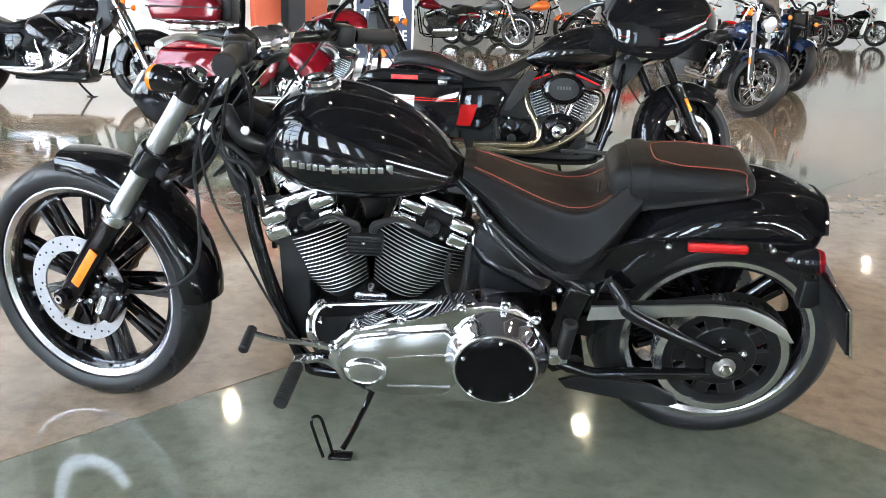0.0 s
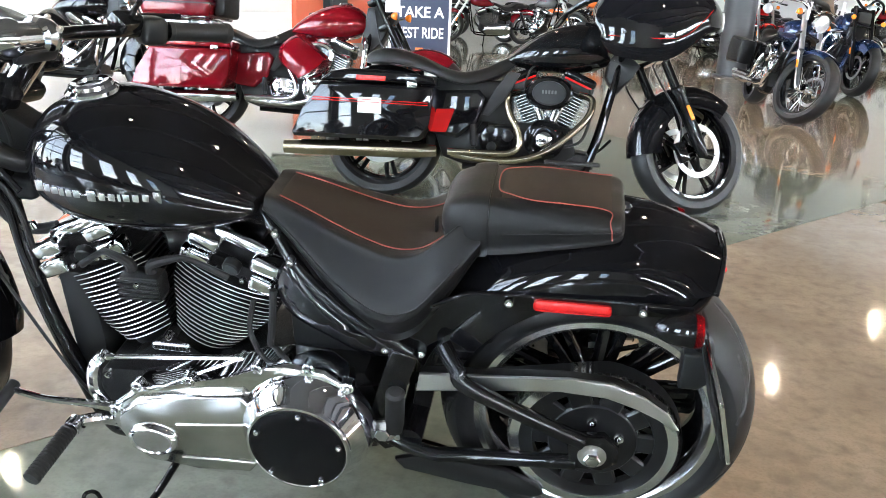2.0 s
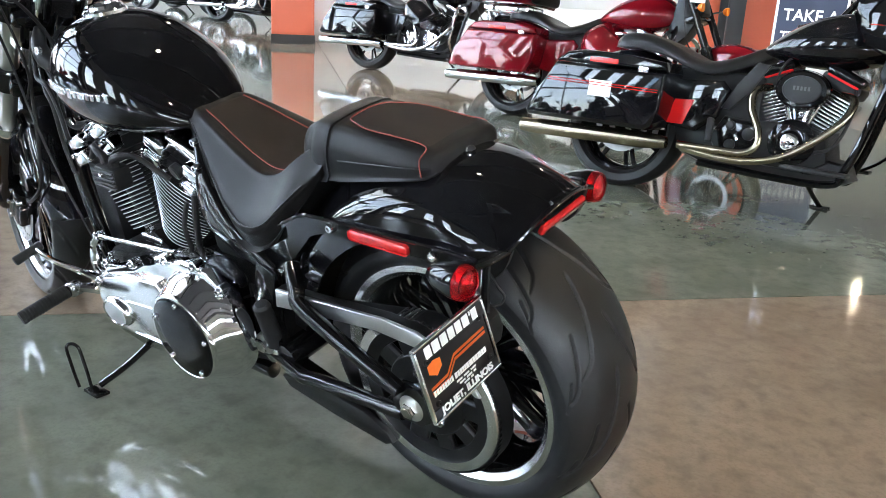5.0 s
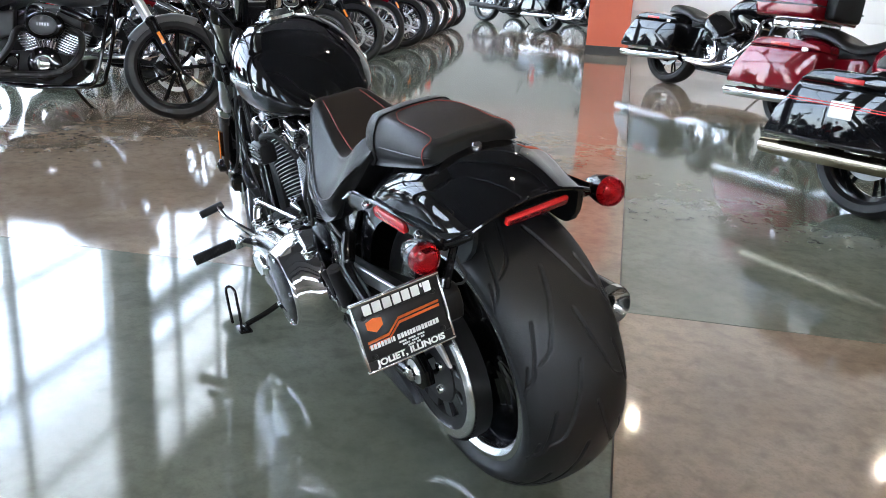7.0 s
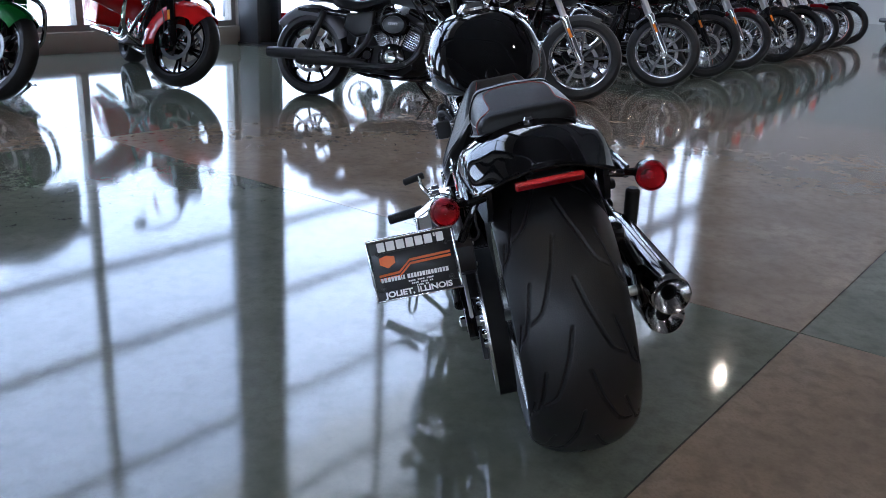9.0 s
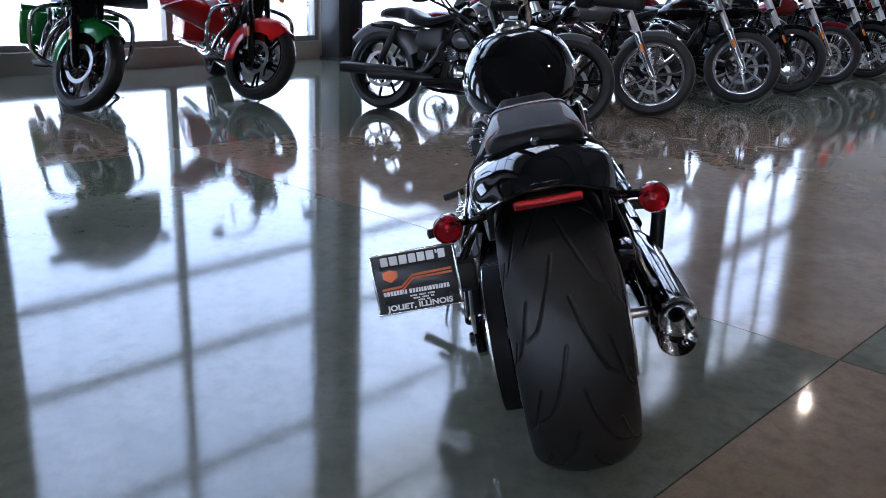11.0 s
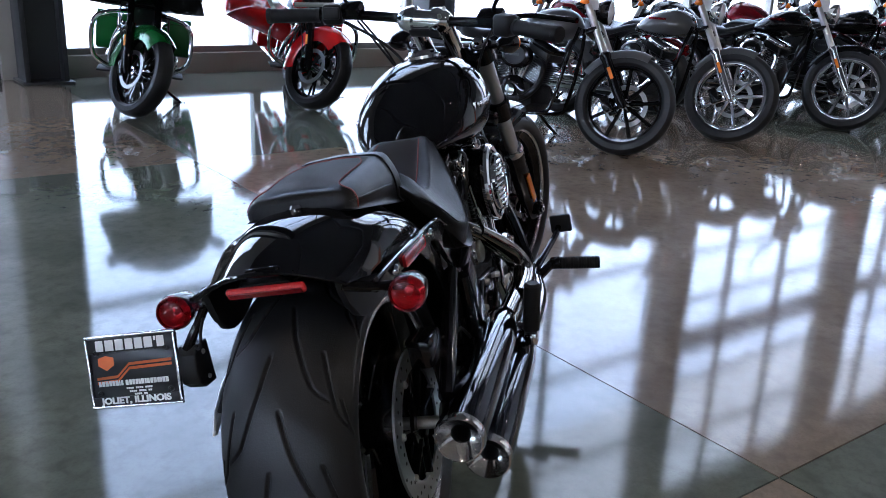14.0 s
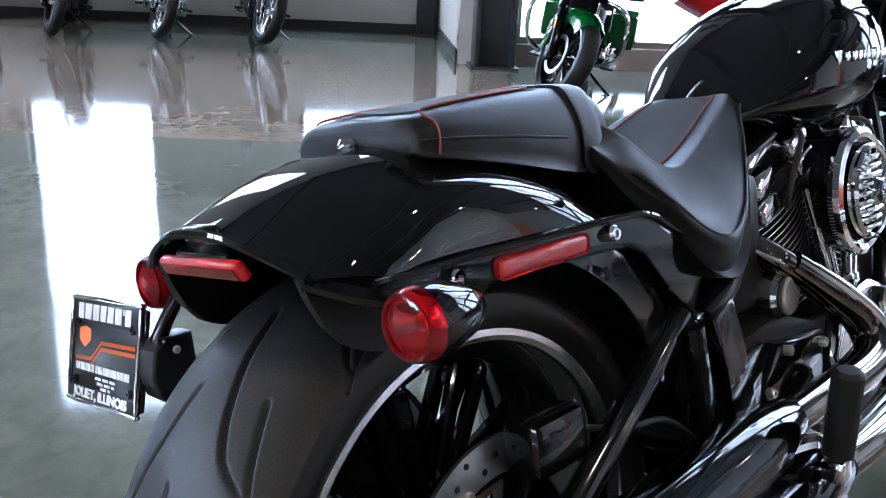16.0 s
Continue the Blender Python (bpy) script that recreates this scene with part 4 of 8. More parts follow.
badge(-1)
badge(1)
for s in (-1, 1):
    part("badge_line", tube(bm_new(), [(x, s * (tank_side(x, 0.806) - 0.001), 0.806) for x in (-1.09, -1.05, -1.0, -0.95, -0.90, -0.85, -0.818)], 0.0022, 6), M_ALU, tank)

# ---- engine ----
def cylinder(base, tilt, name, out):
    """One finned cylinder with head and rocker boxes; its own z axis runs up the bore."""
    m = Matrix.Translation(base) @ Matrix.Rotation(radians(tilt), 4, "Y")
    root = part(name, rod(bm_new(), (0, 0, -0.05), (0, 0, 0.19), 0.075, n=32), M_SATIN, bike, "black finned cylinder with bright fin edges", m=m)
    for k in range(17):
        z = 0.003 + 0.0109 * k
        wo, wi = 0.052 + 0.060 * min(1.0, k / 11), 0.075 + 0.037 * min(1.0, k / 11)
        bm = bm_new()
        bow = [(u * (wo if u * out > 0 else wi), 0.105 - 0.027 * abs(u) ** 2.2) for u in (-1, -0.8, -0.55, -0.25, 0, 0.25, 0.55, 0.8, 1)]
        slab(bm, bow + [(x, -y) for x, y in bow[::-1]], z - 0.0017, z + 0.0017, 0.0, m=Matrix.Rotation(radians(90), 4, "X"), seg=1)
        part("fin", bm, M_WRINKLE, root, m=m)
        for sy in (-1, 1):
            part("fin_edge", tube(bm_new(), [(x * 0.985, sy * (y + 0.0002), z) for x, y in bow], 0.0011, 6, k=1), M_FIN, root, "machined bright fin edge", m=m)
    bm = bm_new()
    bx(bm, (0, 0, 0.207), (0.200, 0.186, 0.035), 0.008)
    bx(bm, (0, 0, 0.238), (0.180, 0.160, 0.035), 0.01)
    part("cylinder_head", bm, M_WRINKLE, root, m=m)
    for sx in (-1, 1):
        for sy in (-1, 1):
            bm = bm_new()
            bx(bm, (sx * 0.074, sy * 0.100, 0.213), (0.062, 0.040, 0.036), 0.009, seg=3)
            bx(bm, (sx * 0.066, sy * 0.093, 0.254), (0.068, 0.052, 0.036), 0.012, seg=3)
            part("rocker_base", bm, M_CHROME, root, "chrome rocker housing", m=m)
    bm = bm_new()
    bx(bm, (0.0, 0.0, 0.272), (0.130, 0.185, 0.034), 0.016, seg=3)
    part("rocker_cover", bm, M_CHROME, root, "chrome rocker cover", m=m)
    bolts("head_bolt", [(sx * 0.078, sy * 0.088, 0.302) for sx in (-1, 1) for sy in (-1, 1)], M_CHROME, root, "", 0.008, 0.012, (0, 0, 1), m)
    part("head_port", rod(bm_new(), (0.0, -0.088, 0.222), (0.0, -0.108, 0.214), 0.019, n=16, bev=0.003), M_SATIN, root, m=m)
    bolts("head_bolt", [(sx * x, y, z) for sx in (-1, 1) for x, y, z in ((0.088, -0.118, 0.226), (0.03, -0.105, 0.204))], M_CHROME, root, "", 0.007, 0.008, (0, -1, 0), m)
    return root


cylinder((-0.972, 0, 0.425), -22.5, "front_cylinder", -1)
cylinder((-0.822, 0, 0.425), 22.5, "rear_cylinder", 1)
bm = bm_new()
bx(bm, (-0.895, -0.165, 0.612), (0.086, 0.05, 0.058), 0.012)
coil = part("ignition_coil", bm, M_PLAST, bike, "ribbed black ignition coil between the cylinders")
for k in range(5):
    part("coil_rib", bx(bm_new(), (-0.895, -0.191, 0.592 + 0.0100 * k), (0.088, 0.006, 0.005), 0.001, seg=1), M_PLAST, coil)
bm = bm_new()
for sx, ex, ez in ((-1, -1.05, 0.63), (1, -0.74, 0.63)):
    x0 = -0.895 + sx * 0.022
    tube(bm, [(x0, -0.165, 0.632), (x0, -0.167, 0.656), (x0 + sx * 0.03, -0.162, 0.668), ((x0 + ex) / 2, -0.145, 0.664), (ex, -0.122, ez - 0.015)], [0.012, 0.011, 0.009, 0.006, 0.008], 10)
part("plug_lead", bm, M_RUBBER, coil, "black ignition leads")
bolts("coil_bolt", [(-0.895, -0.193, 0.626), (-0.93, -0.14, 0.655), (-0.868, -0.14, 0.655)], M_CHROME, coil, "", 0.006, 0.006)

# crankcase, gearbox and badges on them
bm = bm_new()
slab(bm, [(-1.06, 0.30), (-1.045, 0.365), (-1.03, 0.38), (-0.97, 0.385), (-0.88, 0.39), (-0.80, 0.39), (-0.72, 0.41), (-0.62, 0.45), (-0.46, 0.44), (-0.42, 0.36), (-0.44, 0.24), (-0.60, 0.20), (-0.90, 0.19), (-1.02, 0.21)], -0.16, 0.15, 0.015)
slab(bm, [(-1.03, 0.36), (-0.935, 0.414), (-0.908, 0.446), (-0.878, 0.446), (-0.85, 0.416), (-0.76, 0.37)], -0.112, 0.112, 0.006)
case = part("crankcase", bm, M_WRINKLE, bike, "black crankcase and gearbox")
bm = bm_new()
bx(bm, (-0.893, -0.115, 0.4215), (0.085, 0.010, 0.020), 0.007, seg=3)
tag = part("case_badge", bm, M_ALU, case, "small oval engine badge")
bm = bm_new()
for k in range(9):
    bx(bm, (-0.925 + 0.008 * k, -0.1205, 0.4215), (0.0055, 0.002, 0.009))
part("badge_bar", bm, M_SATIN, tag)
bolts("case_bolt", [(-0.892, -0.112, 0.450), (-1.02, -0.158, 0.37), (-1.045, -0.158, 0.33)], M_CHROME, case, "", 0.009, 0.012)

# primary chain case: polished cover with a round clutch cover
prim = [(-0.990, 0.300), (-0.975, 0.350), (-0.925, 0.392), (-0.82, 0.420), (-0.72, 0.448), (-0.655, 0.476), (-0.60, 0.492), (-0.52, 0.484), (-0.478, 0.45), (-0.462, 0.38), (-0.462, 0.31), (-0.482, 0.25), (-0.54, 0.200), (-0.66, 0.188), (-0.78, 0.190), (-0.90, 0.198), (-0.96, 0.232)]
bm = bm_new()
slab(bm, prim, -0.235, -0.155, 0.012, seg=3)
primary = part("primary_cover", bm, M_CHROME, bike, "polished chrome primary chain cover", sharp=40)
bm = bm_new()
slab(bm, [(-0.965, 0.302), (-0.955, 0.342), (-0.915, 0.376), (-0.80, 0.402), (-0.69, 0.420), (-0.64, 0.36), (-0.65, 0.27), (-0.69, 0.218), (-0.80, 0.213), (-0.90, 0.219), (-0.945, 0.248)], -0.254, -0.225, 0.008, seg=3)
part("primary_panel", bm, M_POLISH, primary, "brushed raised panel", sharp=45)
STM = Matrix.Translation((-0.890, 0, 0.285)) @ Matrix.Diagonal((1.0, 1, 0.70, 1)) @ Matrix.Rotation(radians(90), 4, "X")
stator = part("stator_cover", lathe(bm_new(), [(0.056, 0.240), (0.055, 0.256), (0.051, 0.265), (0.045, 0.268), (0.041, 0.266)], STM, 48), M_CHROME, primary, "oval chrome-edged inspection cover", sharp=40)
part("cover_face", lathe(bm_new(), [(0.0412, 0.262), (0.040, 0.2665), (0.001, 0.268)], STM, 40), M_BRUSH, stator)
part("panel_crease", slab(bm_new(), [(-0.835, 0.3275), (-0.835, 0.3315), (-0.668, 0.351), (-0.668, 0.346)], -0.2575, -0.250, 0.0015, seg=1), M_CHROME, primary)
part("panel_crease", slab(bm_new(), [(-0.835, 0.238), (-0.835, 0.243), (-0.675, 0.250), (-0.675, 0.243)], -0.2575, -0.250, 0.0015, seg=1), M_CHROME, primary)
DM = Matrix.Translation((-0.566, 0, 0.340)) @ Matrix.Rotation(radians(90), 4, "X")
part("clutch_dome", lathe(bm_new(), [(0.136, 0.205), (0.135, 0.228), (0.130, 0.246), (0.121, 0.262), (0.112, 0.276), (0.105, 0.290)], DM, 72), M_CHROME, primary)
derby = part("derby_cover", lathe(bm_new(), [(0.106, 0.278), (0.106, 0.291), (0.1025, 0.296), (0.098, 0.297), (0.0955, 0.2945)], DM, 72), M_CHROME, primary, "round clutch cover with a black face and chrome ring")
part("derby_face", lathe(bm_new(), [(0.0958, 0.290), (0.0958, 0.2965), (0.093, 0.2985), (0.05, 0.301), (0.001, 0.302)], DM, 72), M_DERBY, derby, "gloss black clutch cover face")
bolts("derby_bolt", [(-0.566 + 0.086 * math.cos(radians(84 + 72 * k)), -0.2985, 0.340 + 0.086 * math.sin(radians(84 + 72 * k))) for k in range(5)], M_CHROME, derby, "", 0.0058, 0.005)
for x, z in ((-0.975, 0.335), (-0.915, 0.402), (-0.80, 0.430), (-0.655, 0.478), (-0.55, 0.492), (-0.475, 0.455), (-0.462, 0.345), (-0.475, 0.258)):
    part("cover_boss", rod(bm_new(), (x, -0.240, z), (x, -0.215, z), 0.0125, n=14, bev=0.002), M_CHROME, primary)
    part("cover_bolt", bolt(bm_new(), (x, -0.238, z), 0.0085, 0.009), M_CHROME, primary)

# shift linkage, foot controls and pegs on the left
bm = bm_new()
rod(bm, (-1.005, -0.190, 0.438), (-0.71, -0.168, 0.455), 0.0055, n=12)
for x, y, z in ((-1.005, -0.190, 0.438), (-0.71, -0.168, 0.455)):
    bolt(bm, (x, y + 0.007, z), 0.010, 0.018)
    rod(bm, (x - 0.012, y, z), (x + 0.026, y + 0.002, z + 0.001), 0.008, n=10)
link = part("shift_rod", bm, M_CHROME, bike, "chrome gearshift linkage rod")
part("shift_bracket", tube(bm_new(), [(-1.005, -0.182, 0.441), (-1.030, -0.190, 0.41), (-1.034, -0.200, 0.36), (-1.012, -0.205, 0.318)], [0.010, 0.014, 0.014, 0.012], 10), M_CHROME, link)
bm = bm_new()
tube(bm, [(-0.985, -0.225, 0.338), (-1.03, -0.250, 0.362), (-1.10, -0.275, 0.386), (-1.160, -0.280, 0.405)], [0.012, 0.008, 0.0065, 0.007], 10)
lev = part("shift_lever", bm, M_CHROME, bike, "chrome gearshift lever with a rubber peg")
part("lever_peg", rod(bm_new(), (-1.164, -0.262, 0.408), (-1.170, -0.337, 0.393), 0.0125, n=14, bev=0.003), M_RUBBER, lev)


def foot_peg(p0, p1, r, name, parent):
    bm = bm_new()
    p0, p1 = Vector(p0), Vector(p1)
    mm, d = along(p0, p1)
    prof = [(r * 0.8, 0)]
    n = 15
    for k in range(n):
        z = d * (k + 0.5) / n
        prof += [(r, z - d / n * 0.30), (r, z + d / n * 0.25), (r * 0.93, z + d / n * 0.32), (r * 0.93, z + d / n * 0.48)]
    prof += [(r * 1.02, d), (r * 0.95, d + 0.006), (0.001, d + 0.007)]
    lathe(bm, prof, mm, 18)
    return part(name, bm, M_RUBBER, parent, "ribbed black rubber foot peg")


for s in (-1, 1):
    bm = bm_new()
    ex, ez = (-1.052, 0.314) if s < 0 else (-1.108, 0.270)
    tube(bm, [(-0.985, s * 0.16, 0.235), (ex * 0.4 - 0.985 * 0.6, s * 0.215, ez - 0.02), (ex + 0.004, s * 0.255, ez)], [0.018, 0.014, 0.013], 10)
    bx(bm, (ex, s * 0.268, ez), (0.03, 0.035, 0.034), 0.006)
    pm = part("peg_mount", bm, M_CHROME if s < 0 else M_BLACK, bike, "forward foot peg mount")
    foot_peg((-1.056, -0.285, 0.315), (-1.070, -0.402, 0.298), 0.0175, "foot_peg", pm) if s < 0 else foot_peg((-1.112, 0.272, 0.268), (-1.136, 0.389, 0.250), 0.019, "foot_peg", pm)
bm = bm_new()
tube(bm, [(-1.0, 0.19, 0.24), (-1.08, 0.225, 0.285), (-1.18, 0.265, 0.33), (-1.232, 0.275, 0.348)], [0.012, 0.010, 0.009, 0.009], 10)
ped = part("brake_pedal", bm, M_BLACK, bike, "black rear brake pedal with a wide pad")
part("pedal_pad", bx(bm_new(), (-1.240, 0.283, 0.357), (0.016, 0.066, 0.056), 0.006, m=None), M_RUBBER, ped)
for s in (-1, 1):
    bm = bm_new()
    dx, dy, dz = (-0.055, 0.04, 0.05) if s > 0 else (0.004, 0.062, 0.055)
    tube(bm, [(-0.40, s * 0.19, 0.30), (-0.41 + dx, s * 0.215 + dy, 0.275 + dz), (-0.405 + dx, s * 0.235 + dy, 0.252 + dz)], 0.013, 10)
    bx(bm, (-0.402 + dx, s * 0.243 + dy, 0.248 + dz), (0.03, 0.03, 0.03), 0.005)
    pm = part("passenger_peg_mount", bm, M_CHROME, bike, "folded passenger peg bracket")
    bm = bm_new()
    rod(bm, (-0.402 + dx, s * 0.245 + dy, 0.265 + dz), (-0.392 + dx, s * 0.268 + dy, 0.385 + dz), 0.0195, 0.0195, n=18, bev=0.006)
    part("passenger_peg", bm, M_RUBBER, pm, "folded black rubber passenger peg")

def set_by(things, d):
    """Moves parts with all that hangs on them by d."""
    for ob in things:
        for o in (ob, *ob.children_recursive):
            o.data.transform(Matrix.Translation(d))


set_by((primary,), (0.0, 0.0, 0.006))
# side stand
bm = bm_new()
FOOT = (-0.945, -0.345, 0.090)
tube(bm, [(-0.86, -0.10, 0.20), (-0.875, -0.16, 0.185), (-0.91, -0.26, 0.131), (-0.94, -0.335, 0.100)], [0.011, 0.009, 0.008, 0.008], 10)
tilt = Matrix.Translation(FOOT) @ Matrix.Rotation(radians(-LEAN_DEG), 4, "X")
bx(bm, (0, 0, -0.004), (0.060, 0.038, 0.009), 0.003, m=tilt)
stand = part("side_stand", bm, M_BLACK, bike, "black side stand, swung out onto the floor")
bm = bm_new()
loop = [(-0.030 + 0.010 * u - 0.030 * v, -0.012 + 0.010 * u - 0.012 * v, 0.002 + 0.112 * v) for u, v in ((-1, 0), (-1.1, 0.3), (-1.1, 0.6), (-1.05, 0.88), (-0.6, 0.98), (0, 1.0), (0.6, 0.98), (1.05, 0.88), (1.1, 0.6), (1.1, 0.3), (1, 0))]
tube(bm, [tilt @ Vector(v) for v in loop], 0.0042, 8)
part("stand_tang", bm, M_BLACK, stand)

def dome_panel(bm, outline, y, side, bulge, thick):
    """A softly domed cover with its outline in x, z; it stands out by bulge towards side."""
    P = spline([(x, 0, z) for x, z in outline] + [(outline[0][0], 0, outline[0][1])], 3)[:-1]
    cx, cz = sum(p.x for p in P) / len(P), sum(p.z for p in P) / len(P)
    rings = [[Vector((p.x, y - side * thick, p.z)) for p in P]]
    for k in (1.0, 0.985, 0.94, 0.85, 0.7, 0.5, 0.25, 0.04):
        rings.append([Vector((cx + (p.x - cx) * k, y + side * bulge * (1 - k ** 2.4), cz + (p.z - cz) * k)) for p in P])
    return loft(bm, rings)


# frame: downtubes, backbone, rear struts, oil tank cover
for s in (-1, 1):
    bm = bm_new()
    tube(bm, [(-1.235, s * 0.035, 0.80), (-1.205, s * 0.075, 0.70), (-1.175, s * 0.10, 0.52), (-1.120, s * 0.115, 0.33), (-1.075, s * 0.12, 0.205), (-1.02, s * 0.12, 0.175), (-0.80, s * 0.12, 0.17), (-0.50, s * 0.13, 0.18)], 0.0185, 14)
    part("frame_downtube", bm, M_BLACK, bike, "gloss black frame downtube")
    bm = bm_new()
    g = 1.0 if s < 0 else 0.5
    tube(bm, [(-0.69, s * 0.05 * g, 0.745), (-0.645, s * 0.085 * g, 0.715), (-0.595, s * 0.125 * g, 0.66), (-0.51, s * 0.160 * (0.3 + g * 0.7), 0.578 + 0.022 * (s < 0)), (-0.43, s * 0.172, 0.552), (-0.365, s * 0.168, 0.508)], [0.014, 0.014, 0.0145, 0.0145, 0.016, 0.018], 12)
    fr = part("seat_tube", bm, M_BLACK, bike, "gloss black frame tube under the seat")
    bolts("frame_bolt", [(-0.637, s * 0.10 * g, 0.716), (-0.60, s * 0.135 * g, 0.676)], M_CHROME, fr, "", 0.0095, 0.012, (0, s, 0))
    bm = bm_new()
    slab(bm, [(-0.398, 0.532), (-0.345, 0.512), (-0.372, 0.430), (-0.390, 0.372), (-0.372, 0.330), (-0.380, 0.285), (-0.418, 0.268), (-0.452, 0.300), (-0.448, 0.355), (-0.432, 0.410), (-0.412, 0.478)], 0.162 if s > 0 else -0.192, 0.192 if s > 0 else -0.162, 0.008, seg=3)
    post = part("frame_post", bm, M_BLACK, bike, "gloss black frame casting at the swingarm pivot")
    part("pivot_boss", rod(bm_new(), (-0.418, s * 0.188, 0.325), (-0.418, s * 0.200, 0.325), 0.026, n=24, bev=0.003), M_STEEL, post)
    part("pivot_nut", rod(bm_new(), (-0.418, s * 0.200, 0.325), (-0.418, s * 0.212, 0.325), 0.0165, n=6, bev=0.002), M_CHROME, post)
bm = bm_new()
tube(bm, [(-1.24, 0, 0.84), (-1.0, 0, 0.82), (-0.75, 0, 0.78), (-0.66, 0, 0.72)], 0.03, 14)
part("frame_backbone", bm, M_BLACK, bike)
for s in (-1, 1):
    bm = bm_new()
    o = [(-0.62, 0.655), (-0.59, 0.665), (-0.52, 0.605), (-0.44, 0.535), (-0.40, 0.515), (-0.40, 0.475), (-0.45, 0.462), (-0.53, 0.50), (-0.61, 0.545), (-0.635, 0.60)]
    if s > 0:
        o = [(-0.54, 0.59), (-0.50, 0.585), (-0.44, 0.535), (-0.40, 0.515), (-0.40, 0.475), (-0.45, 0.462), (-0.53, 0.50)]
    dome_panel(bm, o, -0.132 if s < 0 else 0.115, s, 0.040, 0.03)
    sc = part("side_cover", bm, M_PAINT, bike, "gloss black side cover below the seat")
    part("cover_bolt", bolt(bm_new(), (-0.418, -0.150 if s < 0 else 0.133, 0.498), 0.009, 0.008, (0, s, 0)), M_CHROME, sc)
part("battery_box", bx(bm_new(), (-0.50, 0, 0.56), (0.24, 0.26, 0.20), 0.02), M_PLAST, bike)
bm = bm_new()
tube(bm, [(-0.645, -0.13, 0.60), (-0.65, -0.14, 0.53), (-0.66, -0.14, 0.47)], 0.008, 10)
tube(bm, [(-0.69, -0.125, 0.57), (-0.70, -0.14, 0.51), (-0.69, -0.14, 0.46)], 0.006, 8)
part("breather_hose", bm, M_RUBBER, bike, "black rubber hoses")
cooler = part("oil_cooler", bx(bm_new(), (-1.092, 0, 0.42), (0.076, 0.20, 0.32), 0.012), M_PLAST, bike, "black oil cooler between the downtubes")
bm = bm_new()
slab(bm, [(-1.27, 0.86), (-1.20, 0.90), (-1.14, 0.86), (-1.13, 0.78), (-1.20, 0.74), (-1.26, 0.79)], -0.036, 0.036, 0.012)
nk = part("steering_neck", bm, M_WRINKLE, bike, "black steering head cover")
bm = bm_new()
tube(bm, [(-1.235, -0.06, 0.90), (-1.215, -0.085, 0.865), (-1.19, -0.09, 0.835), (-1.15, -0.08, 0.815), (-1.12, -0.06, 0.81)], [0.014, 0.019, 0.023, 0.021, 0.016], 14)
part("ignition_cover", bm, M_PLAST, nk, "rounded black cover beside the neck")
part("cover_disc", rod(bm_new(), (-1.180, -0.104, 0.862), (-1.180, -0.113, 0.864), 0.0105, n=20), M_ALU, nk)
bm = bm_new()
bx(bm, (-1.19, -0.04, 0.745), (0.07, 0.06, 0.05), 0.015, seg=3)
tube(bm, [(-1.24, -0.075, 0.77), (-1.22, -0.085, 0.70), (-1.17, -0.08, 0.665), (-1.12, -0.07, 0.67)], 0.012, 10)
part("wiring_cover", bm, M_RUBBER, nk)

# ---- exhaust and air cleaner on the right ----
def muffler(x_end, z, y, z_front):
    bm = bm_new()
    lathe(bm, [(0.030, 0.05), (0.034, 0.012), (0.0435, 0.006), (0.045, 0.03), (0.046, 0.10), (0.046, 0.40), (0.042, 0.47), (0.030, 0.54), (0.024, 0.56)], along((x_end, y, z), (x_end - 0.60, y - 0.01, z_front))[0], 40)
    mf = part("muffler", bm, M_DARKCHROME, bike, "long black chrome muffler with a bright tip")
    part("muffler_tip", lathe(bm_new(), [(0.0170, 0.024), (0.0185, 0.018), (0.029, 0.010), (0.037, -0.001), (0.041, -0.006), (0.0445, -0.003), (0.0462, 0.004), (0.0466, 0.012)], along((x_end, y, z), (x_end - 0.60, y - 0.01, z_front))[0], 40), M_POLISH, mf, "bright dished muffler tip")
    bm = bm_new()
    lathe(bm, [(0.0176, 0.0225), (0.0165, 0.026), (0.0155, 0.10), (0.001, 0.10)], along((x_end, y, z), (x_end - 0.60, y - 0.01, z_front))[0], 32)
    part("muffler_core", bm, M_SATIN, mf, "dark muffler outlet")
    return mf


muffler(0.105, 0.350, 0.238, 0.362)
muffler(-0.012, 0.245, 0.250, 0.258)
bm = bm_new()
tube(bm, [(-0.60, 0.095, 0.56), (-0.625, 0.145, 0.525), (-0.69, 0.185, 0.465), (-0.738, 0.208, 0.418), (-0.735, 0.226, 0.378), (-0.67, 0.234, 0.364), (-0.55, 0.237, 0.362), (-0.44, 0.236, 0.362)], 0.0225, 16)
part("rear_header_pipe", bm, M_SMOKE, bike, "chrome header pipe")
bm = bm_new()
tube(bm, [(-1.06, 0.075, 0.545), (-1.12, 0.10, 0.525), (-1.15, 0.13, 0.46), (-1.12, 0.165, 0.355), (-1.02, 0.20, 0.275), (-0.88, 0.222, 0.252), (-0.70, 0.230, 0.252), (-0.55, 0.231, 0.256)], 0.0225, 16)
part("front_header_pipe", bm, M_DARKCHROME, bike, "dark header pipe")
bm = bm_new()
tube(bm, [(-0.985, 0.222, 0.262), (-0.87, 0.240, 0.250), (-0.70, 0.248, 0.252), (-0.56, 0.246, 0.256)], [0.020, 0.026, 0.027, 0.025], 16)
part("heat_shield", bm, M_SMOKE, bike, "smoked chrome exhaust heat shield")
bm = bm_new()
tube(bm, [(-0.635, 0.160, 0.520), (-0.695, 0.198, 0.463), (-0.742, 0.220, 0.417), (-0.742, 0.238, 0.378), (-0.68, 0.246, 0.363), (-0.57, 0.248, 0.362)], [0.020, 0.025, 0.026, 0.026, 0.026, 0.024], 16)
part("heat_shield", bm, M_SMOKE, bike, "smoked chrome exhaust heat shield")
bm = bm_new()
